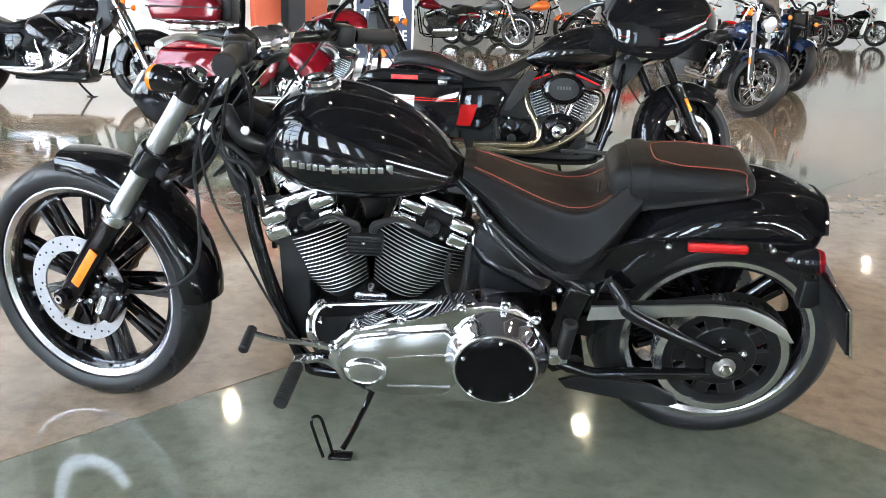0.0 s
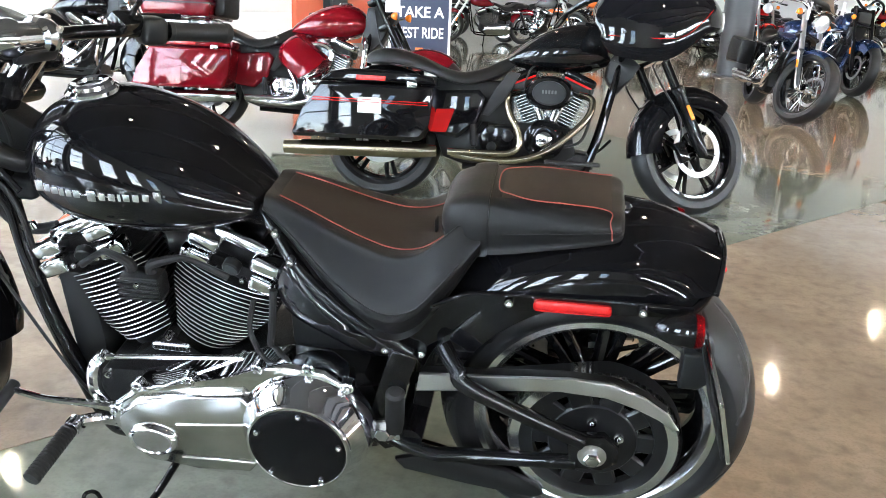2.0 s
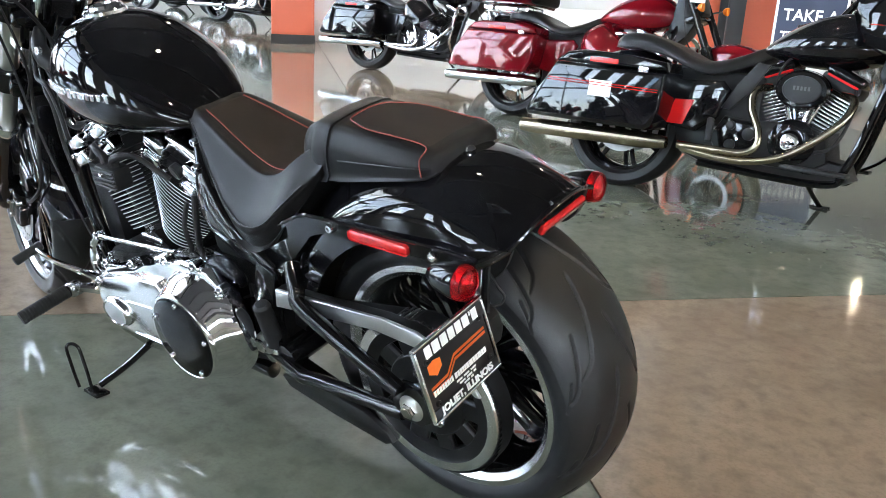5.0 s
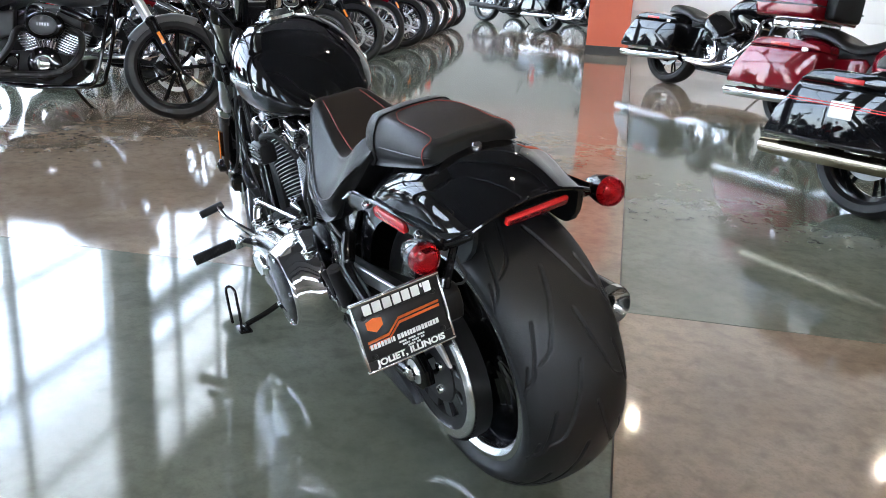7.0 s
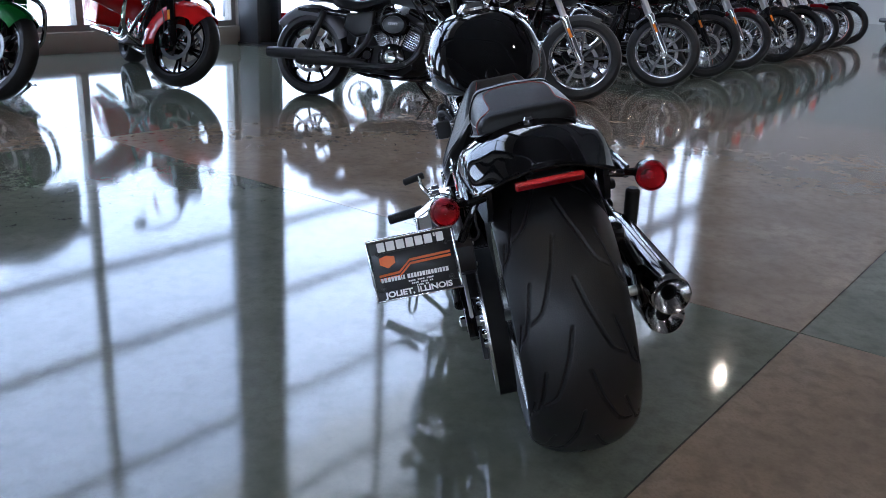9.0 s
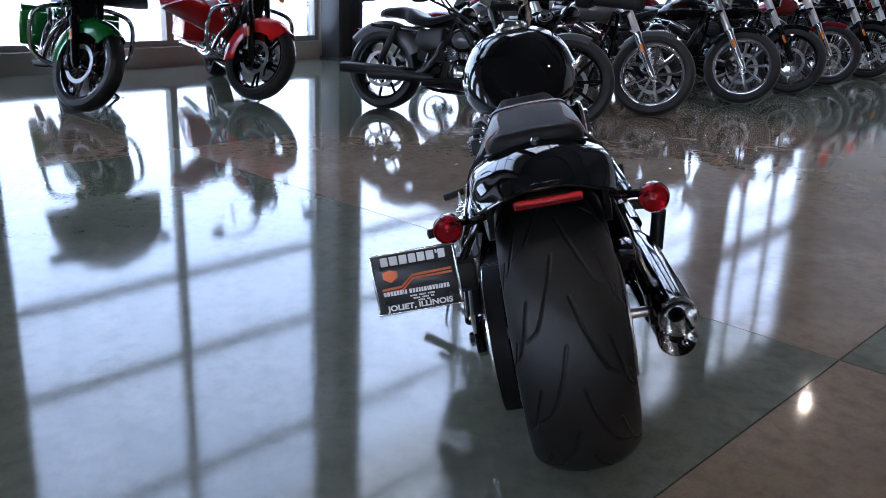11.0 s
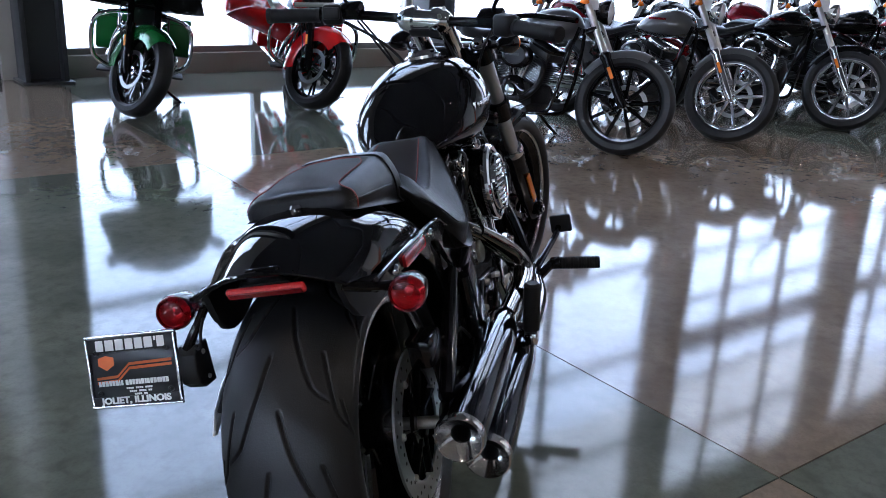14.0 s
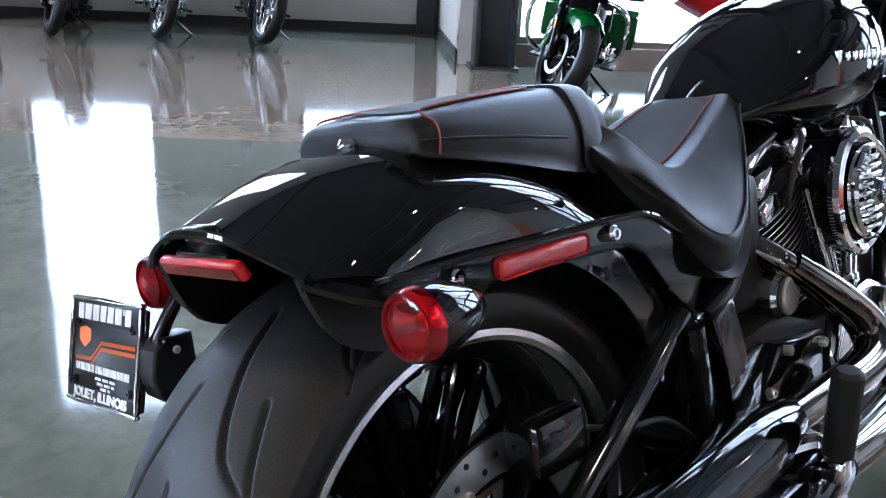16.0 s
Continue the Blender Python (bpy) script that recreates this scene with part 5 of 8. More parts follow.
slab(bm, [(-0.50, 0.44), (-0.30, 0.42), (-0.28, 0.30), (-0.46, 0.27)], 0.165, 0.178, 0.004)
part("exhaust_bracket", bm, M_BLACK, bike)
AIR = Matrix.Translation((-0.893, 0, 0.588)) @ TO_Y
air = part("air_cleaner", lathe(bm_new(), [(0.05, 0.10), (0.090, 0.118), (0.096, 0.13), (0.096, 0.158), (0.07, 0.16)], AIR, 56), M_BLACK, bike, "round air cleaner with chrome rings and a domed cover")
part("chrome_ring", lathe(bm_new(), [(0.096, 0.150), (0.104, 0.154), (0.107, 0.163), (0.104, 0.172), (0.096, 0.176), (0.088, 0.173)], AIR, 56), M_CHROME, air)
part("ring_groove", lathe(bm_new(), [(0.094, 0.172), (0.080, 0.166), (0.074, 0.172)], AIR, 48), M_BLACK, air)
face = part("air_cleaner_face", lathe(bm_new(), [(0.079, 0.168), (0.078, 0.186), (0.074, 0.191), (0.069, 0.189), (0.067, 0.180), (0.001, 0.181)], AIR, 48), M_CHROME, air)
for k in range(9):
    zz = -0.056 + 0.014 * k
    half = math.sqrt(0.066 ** 2 - zz ** 2)
    part("face_rib", tube(bm_new(), [(-0.893 - half, 0.180, 0.588 + zz), (-0.893 - half * 0.6, 0.187, 0.588 + zz), (-0.893, 0.190, 0.588 + zz), (-0.893 + half * 0.6, 0.187, 0.588 + zz), (-0.893 + half, 0.180, 0.588 + zz)], 0.0048, 8), M_CHROME, face)
part("face_boss", lathe(bm_new(), [(0.022, 0.184), (0.022, 0.194), (0.018, 0.198), (0.001, 0.199)], AIR, 28), M_CHROME, face)
bolts("face_bolt", [(-0.893 + 0.0735 * math.cos(a), 0.189, 0.588 + 0.0735 * math.sin(a)) for a in (0.6, 2.7, 4.7)], M_CHROME, air, "", 0.005, 0.005, (0, 1, 0))
bm = bm_new()
slab(bm, [(-1.03, 0.33), (-1.0, 0.41), (-0.90, 0.44), (-0.78, 0.42), (-0.74, 0.35), (-0.78, 0.27), (-0.90, 0.24), (-1.0, 0.26)], 0.145, 0.178, 0.014, seg=3)
part("cam_cover", bm, M_CHROME, bike, "chrome cam cover")
for x0, x1 in ((-0.935, -1.0), (-0.915, -0.965), (-0.875, -0.835), (-0.855, -0.79)):
    part("pushrod_tube", lathe(bm_new(), [(0.014, 0), (0.014, 0.018), (0.0095, 0.022), (0.0095, 0.10), (0.0125, 0.104), (0.0125, 0.13), (0.0095, 0.134), (0.0095, 0.20)], along((x0, 0.13, 0.42), (x1, 0.118, 0.61))[0], 14), M_CHROME, bike, "chrome pushrod tube")
bm = bm_new()
slab(bm, [(-0.72, 0.40), (-0.56, 0.42), (-0.50, 0.36), (-0.52, 0.25), (-0.70, 0.23)], 0.14, 0.17, 0.012, seg=3)
gb = part("gearbox_cover", bm, M_BLACK, bike, "black gearbox side cover")
bolts("gearbox_bolt", [(-0.70, 0.171, 0.385), (-0.58, 0.171, 0.405), (-0.52, 0.171, 0.36), (-0.53, 0.171, 0.27), (-0.69, 0.171, 0.25)], M_STEEL, gb, "", 0.008, 0.009, (0, 1, 0))
part("clutch_arm", lathe(bm_new(), [(0.05, 0.168), (0.048, 0.180), (0.036, 0.186), (0.001, 0.187)], Matrix.Translation((-0.61, 0, 0.325)) @ TO_Y, 32), M_BLACK, gb)
starter = part("starter_motor", rod(bm_new(), (-0.62, 0.02, 0.475), (-0.62, 0.155, 0.475), 0.036, n=24, bev=0.006), M_CHROME, bike, "chrome starter motor behind the cylinders")
part("starter_cap", rod(bm_new(), (-0.62, 0.156, 0.475), (-0.62, 0.166, 0.475), 0.028, n=24, bev=0.003), M_STEEL, starter)
intake = part("intake_tube", tube(bm_new(), [(-0.94, 0.02, 0.60), (-0.90, 0.06, 0.60), (-0.885, 0.12, 0.62)], 0.032, 14), M_BRUSH, bike, "cast intake between the cylinders")
for x0, x1, z1 in ((-0.80, -0.70, 0.60), (-0.97, -1.08, 0.60)):
    part("plug_cable", tube(bm_new(), [(x0, 0.10, 0.70), ((x0 + x1) / 2, 0.135, 0.69), (x1, 0.13, z1), (x1 * 0.5 + x0 * 0.5, 0.115, z1 - 0.01)], 0.0045, 8), M_RUBBER, intake, "black spark plug cable")
part("oil_line", tube(bm_new(), [(-0.66, 0.145, 0.26), (-0.60, 0.178, 0.24), (-0.50, 0.182, 0.27), (-0.44, 0.165, 0.40)], 0.006, 8), M_CHROME, gb)
bm = bm_new()
bx(bm, (-0.055, 0.155, 0.46), (0.085, 0.055, 0.06), 0.012)
cal = part("rear_caliper", bm, M_BLACK, bike, "black rear brake caliper")
part("brake_hose", tube(bm_new(), [(-0.09, 0.165, 0.46), (-0.16, 0.185, 0.44), (-0.24, 0.182, 0.42), (-0.32, 0.182, 0.36), (-0.42, 0.18, 0.30)], 0.0038, 8), M_RUBBER, cal)

# ---- turn signals and number plate holder at the rear ----
def turn_signal(c, axis, lens, parent, r=0.031):
    """A bullet lamp with a black shell and a coloured lens, facing along axis."""
    c = Vector(c)
    m, d = along(c, c + Vector(axis))
    shell = part("turn_signal", lathe(bm_new(), [(0.004, -0.060), (0.015, -0.054), (0.024, -0.036), (r * 0.96, -0.012), (r * 1.02, 0.0), (r * 1.02, 0.008)], m, 32), M_PAINT, parent, "bullet turn signal with a gloss black shell")
    part("lens", lathe(bm_new(), [(r * 0.985, 0.004), (r * 1.0, 0.010), (r * 0.96, 0.018), (r * 0.88, 0.023), (r * 0.80, 0.0225), (r * 0.76, 0.019), (r * 0.5, 0.0225), (r * 0.25, 0.0245), (0.001, 0.025)], m, 32), lens, shell, "domed coloured lens")
    part("reflector", lathe(bm_new(), [(r * 0.94, 0.004), (r * 0.80, -0.004), (r * 0.45, -0.014), (0.006, -0.018)], m, 28), M_ALU, shell, "bright reflector bowl behind the lens")
    part("bulb", lathe(bm_new(), [(0.005, -0.018), (0.007, -0.010), (0.006, -0.002), (0.001, 0.001)], m, 12), M_LENS, shell)
    return shell


sl = turn_signal((0.140, -0.209, 0.647), (1, 0, 0), M_RED, bike)
sr = turn_signal((0.140, 0.2145, 0.6385), (1, 0, 0), M_RED, bike)
bm = bm_new()
tube(bm, [(0.112, -0.209, 0.649), (0.130, -0.182, 0.652), (0.160, -0.150, 0.660), (0.180, -0.118, 0.672)], 0.0085, 10)
part("signal_arm", bm, M_BLACK, sl)
bm = bm_new()
tube(bm, [(0.112, 0.2145, 0.641), (0.130, 0.185, 0.648), (0.160, 0.150, 0.660), (0.180, 0.118, 0.672)], 0.0085, 10)
part("signal_arm", bm, M_BLACK, sr)
# the plate hangs on an arm at the left of the wheel, tilted back a little
PM = Matrix.Translation((0.190, -0.289, 0.565)) @ Matrix.Rotation(radians(-14), 4, "Y") @ Matrix.Rotation(radians(91.4), 4, "Z") @ Matrix.Rotation(radians(90), 4, "X") @ Matrix.Diagonal((0.92, 0.94, 1, 1))
holder = part("plate_holder", bx(bm_new(), (0, 0, -0.006), (0.186, 0.122, 0.006), 0.003, m=PM), M_PLAST, bike, "side-mounted number plate holder with a dealer plate")
plate = part("plate", bx(bm_new(), (0, 0, 0.0), (0.180, 0.116, 0.004), 0.0015, m=PM), M_PLATE, holder, "black dealer plate with white and orange print")
bm = bm_new()
for c, s in (((0, 0.0655, 0.002), (0.194, 0.006, 0.008)), ((0, -0.0655, 0.002), (0.194, 0.006, 0.008)), ((0.094, 0, 0.002), (0.006, 0.125, 0.008)), ((-0.094, 0, 0.002), (0.006, 0.125, 0.008))):
    bx(bm, c, s, 0.002, m=PM)
part("plate_frame", bm, M_CHROME, holder, "chrome plate frame")
bm = bm_new()
bx(bm, (0, 0.049, 0.003), (0.184, 0.027, 0.003), 0.001, m=PM)
bx(bm, (0, -0.055, 0.003), (0.184, 0.016, 0.003), 0.001, m=PM)
part("frame_band", bm, M_PLATE, holder)
x = -0.074
for w in (18, 20, 19, 18, 18, 19, 5, 17):      # a business name, kept as plain blocks
    h = 0.020 if w > 5 else 0.008
    part("name_block", bx(bm_new(), (x + w * 0.0005, 0.049 + (0.006 if w == 5 else 0), 0.0051), (w * 0.00092, h, 0.0012), 0.0006, m=PM, seg=1), M_WHITE, holder)
    x += w * 0.00112
text_part("plate_text", "JOLIET, ILLINOIS", 0.0165, M_WHITE, PM @ Matrix.Translation((0, -0.0545, 0.0050)), holder, "white town name", 0.0006, 0.0006, 0.150)
bm = bm_new()
for dy in (0.0, -0.008):
    pts = [(-0.080, -0.012 + dy), (-0.035, -0.010 + dy), (-0.008, 0.012 + dy), (0.082, 0.014 + dy)]
    vs_lo = [bm.verts.new(PM @ Vector((px, py - 0.0026, 0.0026))) for px, py in pts]
    vs_hi = [bm.verts.new(PM @ Vector((px, py + 0.0026, 0.0026))) for px, py in pts]
    for k in range(3):
        bm.faces.new((vs_lo[k], vs_lo[k + 1], vs_hi[k + 1], vs_hi[k]))
bmesh.ops.solidify(bm, geom=bm.faces[:], thickness=0.0006)
part("orange_stripe", bm, M_ORANGE, plate)
bm = bm_new()
slab(bm, [(-0.074, 0.026), (-0.074, 0.012), (-0.057, 0.002), (-0.040, 0.012), (-0.040, 0.026), (-0.057, 0.030)], 0, 0.0008)
bm.transform(PM @ Matrix.Translation((0, 0, 0.0022)) @ Matrix.Rotation(radians(-90), 4, "X"))
part("shield_mark", bm, M_ORANGE, plate, "plain orange shield shape")
bm = bm_new()
x = -0.078
for w in (7, 8, 8, 7, 7, 8, 3, 6, 0, 8, 7, 7, 6, 6, 8, 4, 8, 7, 8, 4, 7, 7, 8):
    if w:
        bx(bm, (x + w * 0.0004, -0.022, 0.0026), (w * 0.00075, 0.0095, 0.0008), m=PM)
    x += max(w, 4) * 0.00098
for y, w in ((-0.033, 0.062), (-0.039, 0.05), (-0.0445, 0.03)):
    n = int(w / 0.004)
    for k in range(n):
        if k % 5 != 4:
            bx(bm, (0.012 + (k - n / 2) * 0.004, y, 0.0026), (0.003, 0.0034, 0.0008), m=PM)
part("print_bar", bm, M_WHITE, plate, "small white print kept as plain bars")
for sx in (-0.075, 0.075):
    for sy in (-0.04, 0.036):
        part("plate_screw", bolt(bm_new(), PM @ Vector((sx, sy, 0.002)), 0.0055, 0.004, PM.to_3x3() @ Vector((0, 0, 1))), M_SATIN, holder)
box = part("plate_bracket", slab(bm_new(), [(0.140, 0.592), (0.172, 0.592), (0.188, 0.580), (0.194, 0.554), (0.188, 0.528), (0.172, 0.515), (0.140, 0.515)], -0.206, -0.166, 0.005, seg=3, smooth=0), M_PLAST, holder, "rounded black bracket box beside the plate")
bolts("bracket_screw", [(0.163, -0.166, 0.577), (0.163, -0.166, 0.531)], M_STEEL, box, "", 0.0045, 0.003, (0, 1, 0))
part("bracket_arm", tube(bm_new(), [(0.172, -0.188, 0.585), (0.166, -0.176, 0.606), (0.158, -0.160, 0.630), (0.152, -0.144, 0.656)], [0.0095, 0.0085, 0.008, 0.008], 10), M_BLACK, holder, "black plate bracket arm")
part("plate_wire", tube(bm_new(), [(0.172, -0.172, 0.588), (0.184, -0.158, 0.590), (0.186, -0.150, 0.602), (0.176, -0.152, 0.616), (0.160, -0.150, 0.636)], 0.0026, 8), M_RUBBER, holder)
# ---- front end, turned to the right on its steering axis ----
RAKE, STEER = 34.0, -17.5
AXLE_F = Vector((-1.686, 0.0, 0.341))
c_r, s_r = math.cos(radians(RAKE)), math.sin(radians(RAKE))
FE0 = Matrix(((c_r, 0, s_r, AXLE_F.x), (0, 1, 0, 0), (-s_r, 0, c_r, AXLE_F.z), (0, 0, 0, 1)))   # x back, y right, z up the fork
pivot = FE0 @ Vector((0.073, 0, 0))
up_axis = Vector((s_r, 0, c_r))
FE = Matrix.Translation(pivot) @ Matrix.Rotation(radians(STEER), 4, up_axis) @ Matrix.Translation(-pivot) @ FE0

tyre_part("front_tyre", bike, 0.347, 0.066, 0.279, 560, 60, front_grooves, FE, crown=0.034, depth=0.005, label="tall narrow front tyre with slanted grooves")
wheel(bike, "front_wheel", FE, 0.283, 0.052, 9, "black cast front wheel with split spokes", 0.06)
disc_rotor(bike, FE, -0.078, 0.150)
FY = 0.108          # half the distance between the fork legs
for s in (-1, 1):
    bm = bm_new()
    lathe(bm, [(0.0245, 0.24), (0.0245, 0.752)], FE @ Matrix.Translation((0.0, s * FY, 0)), 28, cap=True)
    tubep = part("fork_tube", bm, M_BRUSH, bike, "bright fork tube")
    part("fork_cap", lathe(bm_new(), [(0.024, 0.750), (0.024, 0.756), (0.017, 0.760), (0.016, 0.770), (0.001, 0.771)], FE @ Matrix.Translation((0.0, s * FY, 0)), 24), M_CHROME, tubep, "chrome fork cap")
    bm = bm_new()
    lathe(bm, [(0.02, -0.045), (0.026, -0.03), (0.030, 0.02), (0.033, 0.06), (0.0335, 0.25), (0.036, 0.262), (0.036, 0.285)], FE @ Matrix.Translation((0.0, s * FY, 0)), 28, cap=True)
    leg = part("fork_slider", bm, M_PAINT, bike, "gloss black fork slider")
    bm = bm_new()
    lathe(bm, [(0.0365, 0.283), (0.038, 0.290), (0.038, 0.302), (0.034, 0.312), (0.0255, 0.314)], FE @ Matrix.Translation((0.0, s * FY, 0)), 28)
    part("dust_seal", bm, M_CHROME, leg, "chrome slider cap")
    bm = bm_new()
    bx(bm, (0.012, s * (FY + 0.036), 0.125), (0.026, 0.006, 0.125), 0.003, m=FE)
    part("fork_reflector", bm, M_AMBER, leg, "long amber fork reflector")
    bm = bm_new()
    rod(bm, (0, s * (FY - 0.03), 0), (0, s * (FY + 0.045), 0), 0.024, n=20, bev=0.004)
    rod(bm, (0, s * (FY + 0.04), 0), (0, s * (FY + 0.048), 0), 0.014, n=6)
    part("axle_end", bm, M_BLACK, leg, m=FE)
    part("axle_cap", lathe(bm_new(), [(0.012, FY + 0.046), (0.012, FY + 0.052), (0.006, FY + 0.052), (0.006, FY + 0.048)], FE @ (TO_Y if s > 0 else Matrix.Rotation(radians(90), 4, "X")), 16), M_CHROME, leg)
for zz, hh in ((0.49, 0.05), (0.72, 0.040)):
    clamp = part("triple_clamp", bx(bm_new(), (0.03, 0, zz), (0.07, 2 * FY + 0.02, hh), 0.012, m=FE), M_PAINT, bike, "gloss black fork clamp")
    for s in (-1, 1):
        part("clamp_collar", rod(bm_new(), FE @ Vector((0, s * FY, zz - hh * 0.75)), FE @ Vector((0, s * FY, zz + hh * 0.75)), 0.036, n=24, bev=0.004), M_PAINT, clamp)
part("steering_stem", rod(bm_new(), FE @ Vector((0.073, 0, 0.44)), FE @ Vector((0.073, 0, 0.76)), 0.026, n=20), M_PAINT, clamp)

# front fender, following the tyre
bm = bm_new()
rings = []
for k in range(15):
    a = radians(RAKE + 2 + 96 * k / 14)
    taper = 1.0 if 0 < k < 13 else 0.86
    rings.append([Vector(((r) * math.cos(a), y * taper, r * math.sin(a))) for y, r in ((-0.082, 0.325), (-0.080, 0.348), (-0.066, 0.366), (-0.035, 0.377), (0, 0.380), (0.035, 0.377), (0.066, 0.366), (0.080, 0.348), (0.082, 0.325))])
tr = [spline(r, 3) for r in rings]
loft(bm, tr, False, False)
bmesh.ops.recalc_face_normals(bm, faces=bm.faces[:])
bmesh.ops.solidify(bm, geom=bm.faces[:], thickness=0.003)
ff = part("front_fender", bm, M_PAINT, bike, "short gloss black front fender", m=FE, sharp=60)
for s in (-1, 1):
    part("fender_bracket", bx(bm_new(), (0.03, s * 0.088, 0.33), (0.05, 0.012, 0.06), 0.004, m=FE), M_BLACK, ff)

# front caliper
bm = bm_new()
bx(bm, (0.105, -0.085, 0.045), (0.055, 0.062, 0.115), 0.012, m=FE @ Matrix.Rotation(radians(-8), 4, "Y"))
bx(bm, (0.055, -0.092, 0.06), (0.06, 0.02, 0.05), 0.006, m=FE)
bx(bm, (0.128, -0.085, 0.045), (0.02, 0.05, 0.08), 0.008, m=FE)
cal = part("front_caliper", bm, M_BLACK, bike, "black four-piston brake caliper")
bm = bm_new()
bx(bm, (0.098, -0.118, 0.035), (0.018, 0.006, 0.062), 0.0085, m=FE @ Matrix.Rotation(radians(-8), 4, "Y"), seg=3)
part("caliper_badge", bm, M_ALU, cal)
bm = bm_new()
for px, pz in ((0.055, 0.085), (0.06, 0.03), (0.12, 0.10), (0.03, 0.005)):
    bolt(bm, FE @ Vector((px, -0.105, pz)), 0.008, 0.012, FE.to_3x3() @ Vector((0, -1, 0)))
part("caliper_bolt", bm, M_CHROME, cal)
bm = bm_new()
tube(bm, [FE @ Vector(v) for v in ((0.12, -0.085, 0.11), (0.20, -0.10, 0.20), (0.24, -0.09, 0.32), (0.17, -0.085, 0.45), (0.09, -0.08, 0.55), (0.05, -0.07, 0.68))], 0.0052, 8)
part("brake_line", bm, M_RUBBER, cal, "black brake hose")

# handlebar: wide, almost straight, with chrome risers and grips
BZ = 0.885          # how far up the fork axis the bar sits
def bar_point(y, back, up=0.0):
    return FE @ Vector((0.062 + back, y, BZ + up - 0.055 * y))


bm = bm_new()
tube(bm, [bar_point(y, b, u) for y, b, u in ((-0.44, 0.116, 0.078), (-0.30, 0.065, 0.052), (-0.20, 0.030, 0.030), (-0.12, 0.004, 0.008), (-0.05, 0.0, 0.0), (0.05, 0.0, 0.0), (0.12, 0.004, 0.008), (0.20, 0.030, 0.030), (0.30, 0.065, 0.052), (0.44, 0.116, 0.078))], 0.0145, 14)
bars = part("handlebar", bm, M_BLACK, bike, "wide black drag handlebar")
bm = bm_new()
for s in (-1, 1):
    rod(bm, FE @ Vector((0.04, s * 0.05, 0.725)), bar_point(s * 0.05, 0.0, 0.02), 0.024, 0.026, n=20, bev=0.004)
bx(bm, (0.062, 0, BZ - 0.024), (0.050, 0.13, 0.026), 0.010, m=FE)
rs = part("riser_clamp", bm, M_CHROME, bars, "polished riser and clamp")
part("bar_sleeve", lathe(bm_new(), [(0.018, 0.0), (0.026, 0.002), (0.037, 0.022), (0.041, 0.040), (0.040, 0.050), (0.032, 0.056), (0.031, 0.104), (0.040, 0.110), (0.041, 0.124), (0.036, 0.142), (0.024, 0.160), (0.018, 0.164)], along(bar_point(-0.088, 0.0), bar_point(0.07, 0.0))[0], 36), M_CHROME, bars, "thick polished handlebar sleeve")
bm = bm_new()
for s in (-1, 1):
    for q in (-1, 1):
        bolt(bm, FE @ Vector((0.062 + q * 0.018, s * 0.055, BZ + 0.028)), 0.006, 0.007, up_axis)
part("clamp_bolt", bm, M_STEEL, rs)
for s in (-1, 1):
    a, b = bar_point(s * 0.31, 0.0687, 0.0535), bar_point(s * 0.455, 0.1215, 0.081)
    bm = bm_new()
    mm, d = along(a, b)
    lathe(bm, [(0.021, 0), (0.022, 0.01), (0.0205, 0.012), (0.021, d - 0.014), (0.0230, d - 0.012), (0.0230, d - 0.002), (0.021, d + 0.002), (0.008, d + 0.003), (0.001, d + 0.003)], mm, 28, cap=False)
    part("grip", bm, M_RUBBER, bars, "black rubber grip")
    bm = bm_new()
    sw = bar_point(s * 0.275, 0.056, 0.047)
    mm, d = along(sw - (b - a).normalized() * 0.03, sw + (b - a).normalized() * 0.03)
    bx(bm, (0, 0, d / 2), (0.054, 0.060, d), 0.014, m=mm, seg=3)
    bx(bm, (0.028, 0.004, d / 2), (0.014, 0.034, d * 0.8), 0.004, m=mm)
    swp = part("switch_housing", bm, M_PLAST, bars, "black switch housing")
    bm = bm_new()
    for k in range(3):
        bx(bm, (0.010 * (k - 1), 0.026, d / 2), (0.008, 0.006, 0.020), 0.002, m=mm)
    part("switch", bm, M_RUBBER, swp)
    bm = bm_new()
    tube(bm, [bar_point(s * 0.235, 0.004, 0.020), bar_point(s * 0.262, -0.034, 0.004), bar_point(s * 0.31, -0.046, 0.002), bar_point(s * 0.36, -0.036, 0.008), bar_point(s * 0.41, -0.022, 0.016), bar_point(s * 0.455, -0.006, 0.026)], [0.010, 0.008, 0.0075, 0.007, 0.007, 0.008], 10)
    part("lever", bm, M_BRUSH if s < 0 else M_BLACK, bars, "hand lever")
    bm = bm_new()
    bx(bm, (0.062 + 0.03, s * 0.225, BZ + 0.050 - s * 0.012), (0.05, 0.075, 0.036), 0.010, m=FE)
    part("lever_bracket", bm, M_BLACK, bars)
    # mirror on its stalk
    bm = bm_new()
    tube(bm, [bar_point(s * 0.225, 0.03, 0.05), bar_point(s * 0.25, 0.02, 0.10), bar_point(s * 0.31, 0.02, 0.16), bar_point(s * 0.34, 0.02, 0.175)], 0.006, 10)
    mi = part("mirror_stalk", bm, M_BLACK, bars)
    MM = Matrix.Translation(bar_point(s * 0.365, 0.02, 0.195)) @ Matrix.Rotation(radians(STEER), 4, "Z") @ Matrix.Rotation(radians(86), 4, "Y")
    bm = bm_new()
    lathe(bm, [(0.001, -0.026), (0.03, -0.022), (0.045, -0.010), (0.048, 0.0)], MM @ Matrix.Diagonal((0.78, 1.25, 1, 1)), 36)
    part("mirror_shell", bm, M_BLACK, mi, "oval black mirror shell")
    bm = bm_new()
    lathe(bm, [(0.0475, 0.0), (0.044, -0.002), (0.001, -0.002)], MM @ Matrix.Diagonal((0.78, 1.25, 1, 1)), 36)
    part("mirror_glass", bm, M_CHROME, mi)
